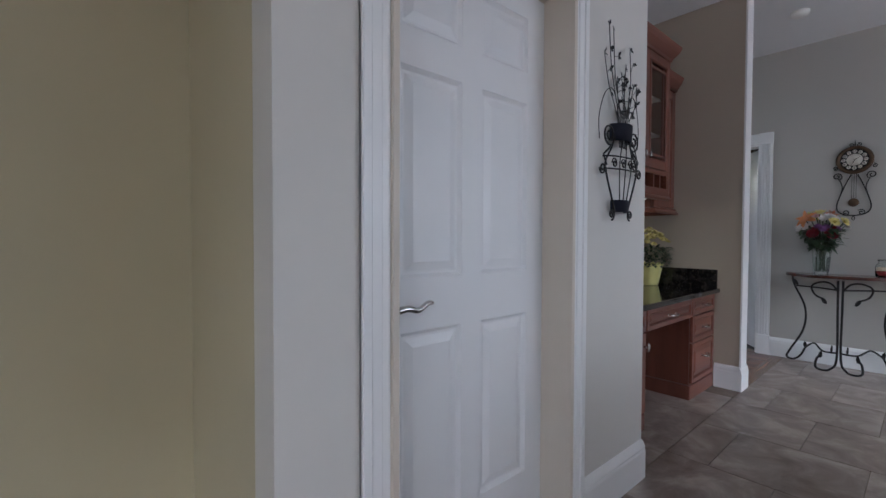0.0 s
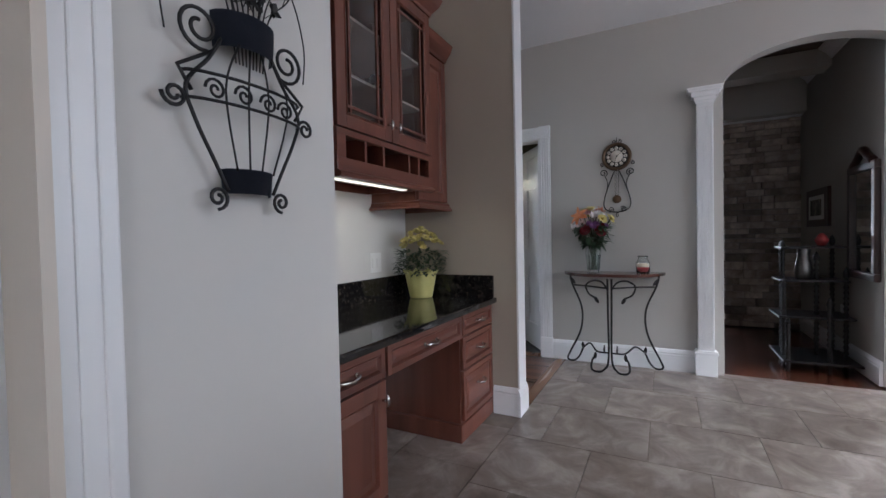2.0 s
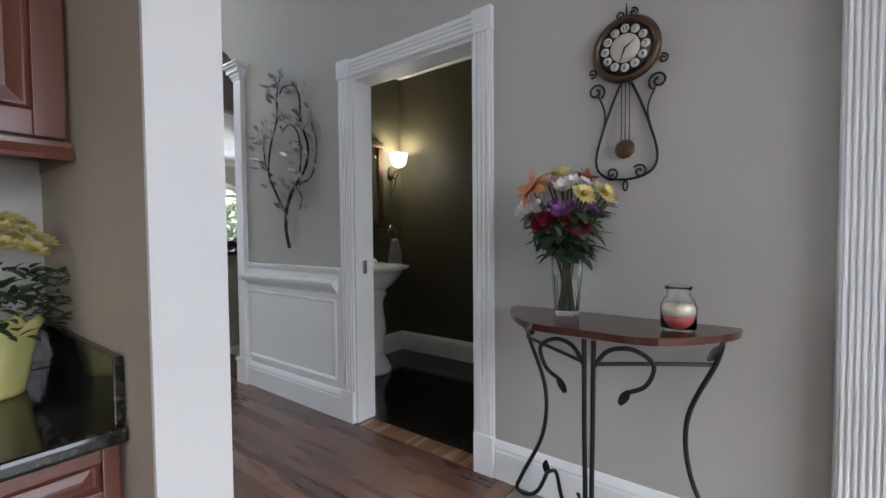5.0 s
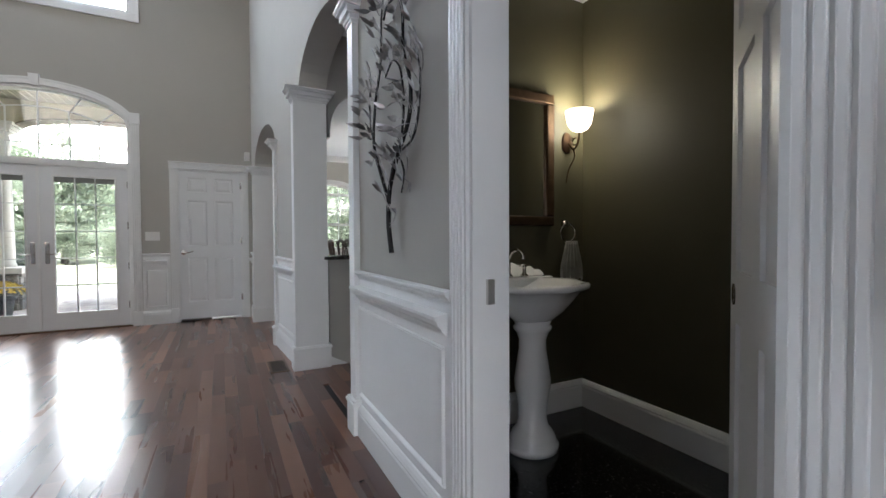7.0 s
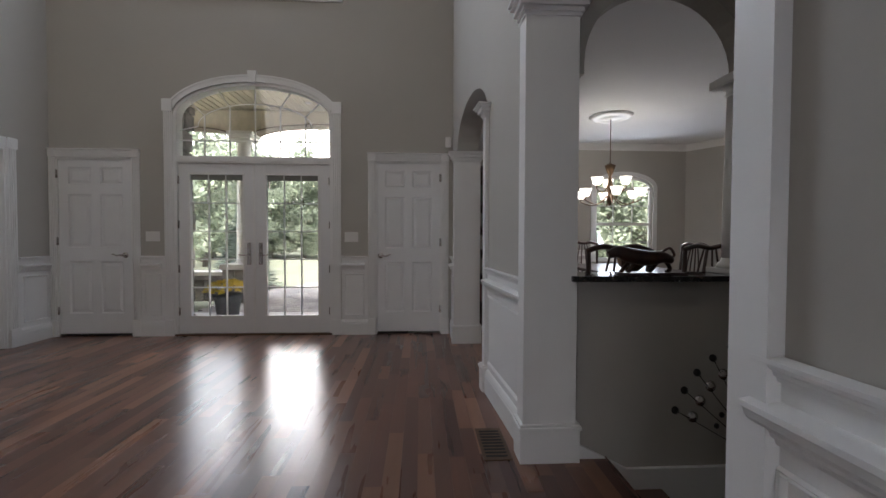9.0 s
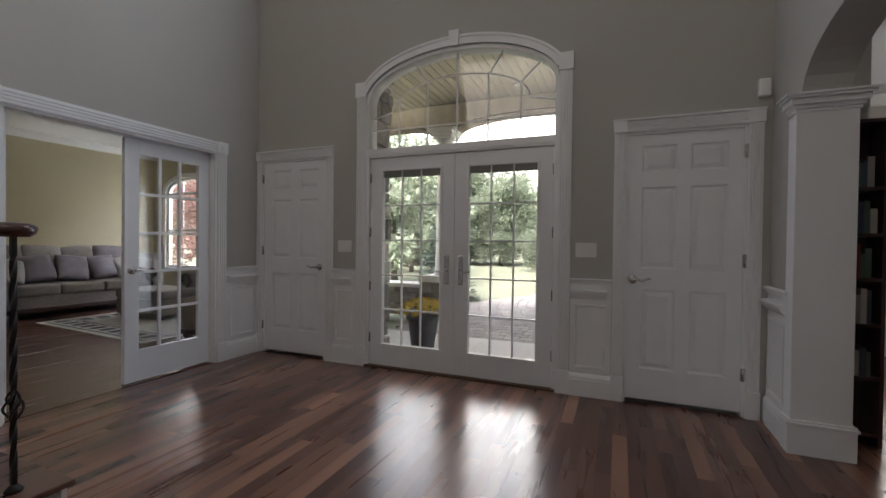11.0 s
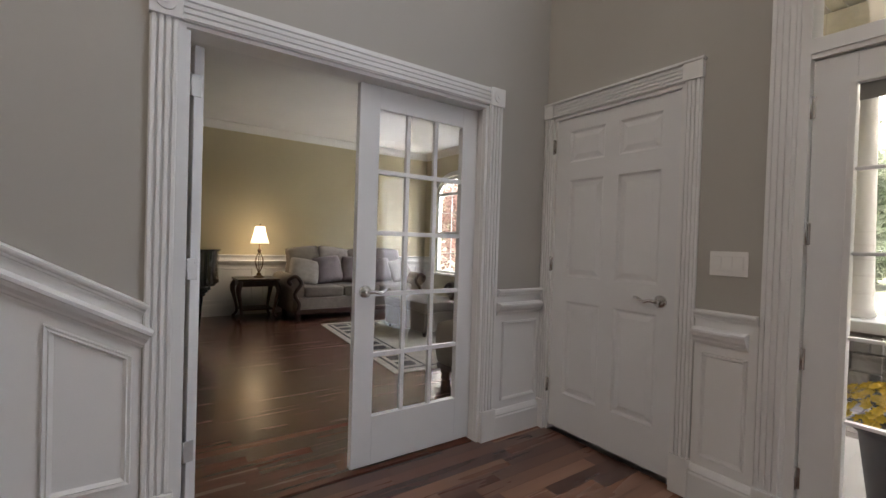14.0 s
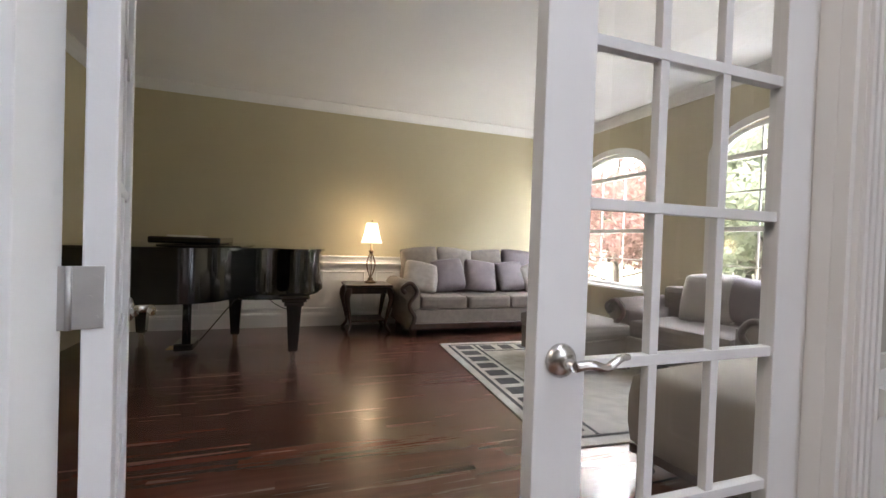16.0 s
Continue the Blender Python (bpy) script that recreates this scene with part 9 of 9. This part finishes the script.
# blue spruce near the porch
ob = thing("spruce_tree", "young blue-green spruce beside the porch", "tree", 0.25, 13.2, -0.2)
bm = bmesh.new()
tube(bm, [(0, 0, 0), (0, 0, 2.5)], [0.06, 0.01], 8)
part("trunk", bm, BARK, ob)
rng = random.Random(12)
verts, faces = [], []
for k in range(9000):
    h = rng.random() ** 1.4
    g = rng.random() * math.tau
    lobe = 0.85 + 0.15 * math.sin(g * 7 + int(h * 12) * 2.1)
    r = (1 - h) * 0.95 * lobe * (0.35 + 0.65 * rng.random() ** 0.5)
    p = Vector((r * math.cos(g), r * math.sin(g), 0.15 + 2.4 * h - 0.12 * r))
    a = Vector((math.cos(g), math.sin(g), rng.uniform(-0.3, 0.5))).normalized() * 0.07
    b = Vector((-math.sin(g), math.cos(g), rng.uniform(-0.4, 0.4))).normalized() * 0.016
    n = len(verts)
    verts += [p - a, p + b, p + a, p - b]
    faces.append((n, n + 1, n + 2, n + 3))
me = bpy.data.meshes.new("crown")
me.from_pydata([tuple(v) for v in verts], [], faces)
me.materials.append(SPRUCE)
c = new("crown", me)
c.parent = ob

# ---- floor pieces, last ----
def plank_mesh(w, l):
    bm = bmesh.new()
    bx(bm, 0.0002, w - 0.0002, 0.0002, l - 0.0002, -0.012, 0.0, bev=0.0)
    top = [v for v in bm.verts if v.co.z > -0.001]
    for v in top:
        v.co.z = -0.0001
    f = [f for f in bm.faces if all(v in top for v in f.verts)][0]
    r = bmesh.ops.inset_region(bm, faces=[f], thickness=0.001)
    for v in f.verts:
        v.co.z = 0.0
    me = bpy.data.meshes.new("plank")
    bmesh.ops.recalc_face_normals(bm, faces=bm.faces)
    bm.to_mesh(me)
    bm.free()
    me.materials.append(PLANK)
    return me


rng = random.Random(7)
PW = 0.083
LENGTHS = (0.35, 0.5, 0.65, 0.8, 1.0, 1.25)
plank_data = {l: plank_mesh(PW, l) for l in LENGTHS}
foyer_floor = thing("floor_foyer", "mixed brown glossy hardwood strip floor", "floor", kind="structure")
rest = bmesh.new()
count = 0
x = LX - 0.02
while x < 5.62:
    y = 0.605 - rng.random() * 0.3
    while y < FY + 0.02:
        l = rng.choice(LENGTHS)
        y0, y1 = max(y, 0.605), min(y + l, FY + 0.02)
        hidden = (x > 5.3 and y0 < 2.8) or (x < 4.08 and y0 < 1.57)
        if y1 - y0 > 0.02 and not hidden:
            whole = y0 == y and y1 == y + l
            if whole and count < 300 and x > 0.9 + rng.random() * 0.5 and (y0 < 6.3):
                ob = new("plank", plank_data[l])
                ob.location = (x, y, 0)
                ob.parent = foyer_floor
                count += 1
            else:
                bx(rest, x + 0.0003, x + PW - 0.0003, y0 + 0.0003, y1 - 0.0003, -0.012, 0.0)
        y += l
    x += PW
tagged(part("planks_rest", rest, PLANKS, foyer_floor), kind="stuff")
bm = bmesh.new()
for k in range(4):
    bx(bm, 4.085 + k * 0.325, 4.085 + k * 0.325 + 0.323, 0.515, 0.603, -0.014, 0.001)
setting("border_board", bm, BORDER, "lighter hardwood border board between tile and strips", "floor")

living_floor = thing("floor_living", "glossy red brown hardwood living room floor", "floor", kind="structure")
strip_data = {}
for l in LENGTHS:
    strip_data[l] = plank_mesh(PW, l * 1.2)
    strip_data[l].materials[0] = STRIP
living_rest = bmesh.new()
count = 0
x = SX
while x < LX - 0.02 - PW:
    y = 3.4 - rng.random() * 0.5
    while y < 9.6:
        k = rng.choice(LENGTHS)
        l = k * 1.2
        if y > 3.4 and y + l < 9.6 and count < 290 and x > -3.9:
            ob = new("plank", strip_data[k])
            ob.location = (x, y, 0)
            ob.parent = living_floor
            count += 1
        else:
            bx(living_rest, x + 0.0003, x + PW - 0.0003, max(y, 3.4) + 0.0003, min(y + l, 9.6) - 0.0003, -0.012, 0.0)
        y += l
    x += PW
tagged(part("planks_rest", living_rest, PLANKS2, living_floor), kind="stuff")

# tiles, 0.54 m, in staggered courses
TS = 0.54
tile_floor = thing("floor_kitchen", "brown and beige stone-look tile floor", "floor", kind="structure")


def tile_mesh(w, h):
    bm = bmesh.new()
    bx(bm, 0.002, w - 0.002, 0.002, h - 0.002, -0.008, -0.0015)
    top = [v for v in bm.verts if v.co.z > -0.002]
    f = [f for f in bm.faces if all(v in top for v in f.verts)][0]
    bmesh.ops.inset_region(bm, faces=[f], thickness=0.003)
    for v in f.verts:
        v.co.z = 0.0
    bmesh.ops.recalc_face_normals(bm, faces=bm.faces)
    me = bpy.data.meshes.new("tile")
    bm.to_mesh(me)
    bm.free()
    me.materials.append(TILE)
    return me


tile_data = {}
tile_rest = bmesh.new()
j = 0
x = RX - 0.075
first = True
while x > -2.6:
    x0, x1 = (x - TS, x) if not first else (x, RX + 0.05)
    y = 0.515
    edge = 0.05 + (TS / 2 if j % 2 else 0)
    while edge - TS > 0.515 or edge > 0.515:
        edge -= TS
    while y > -4.0:
        y0 = max(edge, -4.0)
        h, w = round(y - y0, 3), round(x1 - x0, 3)
        if h > 0.02:
            if x0 > 1.0 and y > -2.6:
                if (w, h) not in tile_data:
                    tile_data[w, h] = tile_mesh(w, h)
                ob = new("tile", tile_data[w, h])
                ob.location = (x0, y0, 0)
                ob.parent = tile_floor
            else:
                bx(tile_rest, x0 + 0.002, x1 - 0.002, y0 + 0.002, y - 0.002, -0.008, 0.0)
        y, edge = y0, edge - TS
    x = x0 if not first else x
    first = False
    j += 1
for x0 in (2.26, 2.76, 3.26):
    bx(tile_rest, x0, min(x0 + 0.497, 3.953), 0.52, 0.975, -0.008, 0.0)
    bx(tile_rest, x0, min(x0 + 0.497, 3.953), 0.98, 1.343, -0.008, 0.0)
tagged(part("tiles_rest", tile_rest, TILE, tile_floor), kind="stuff")
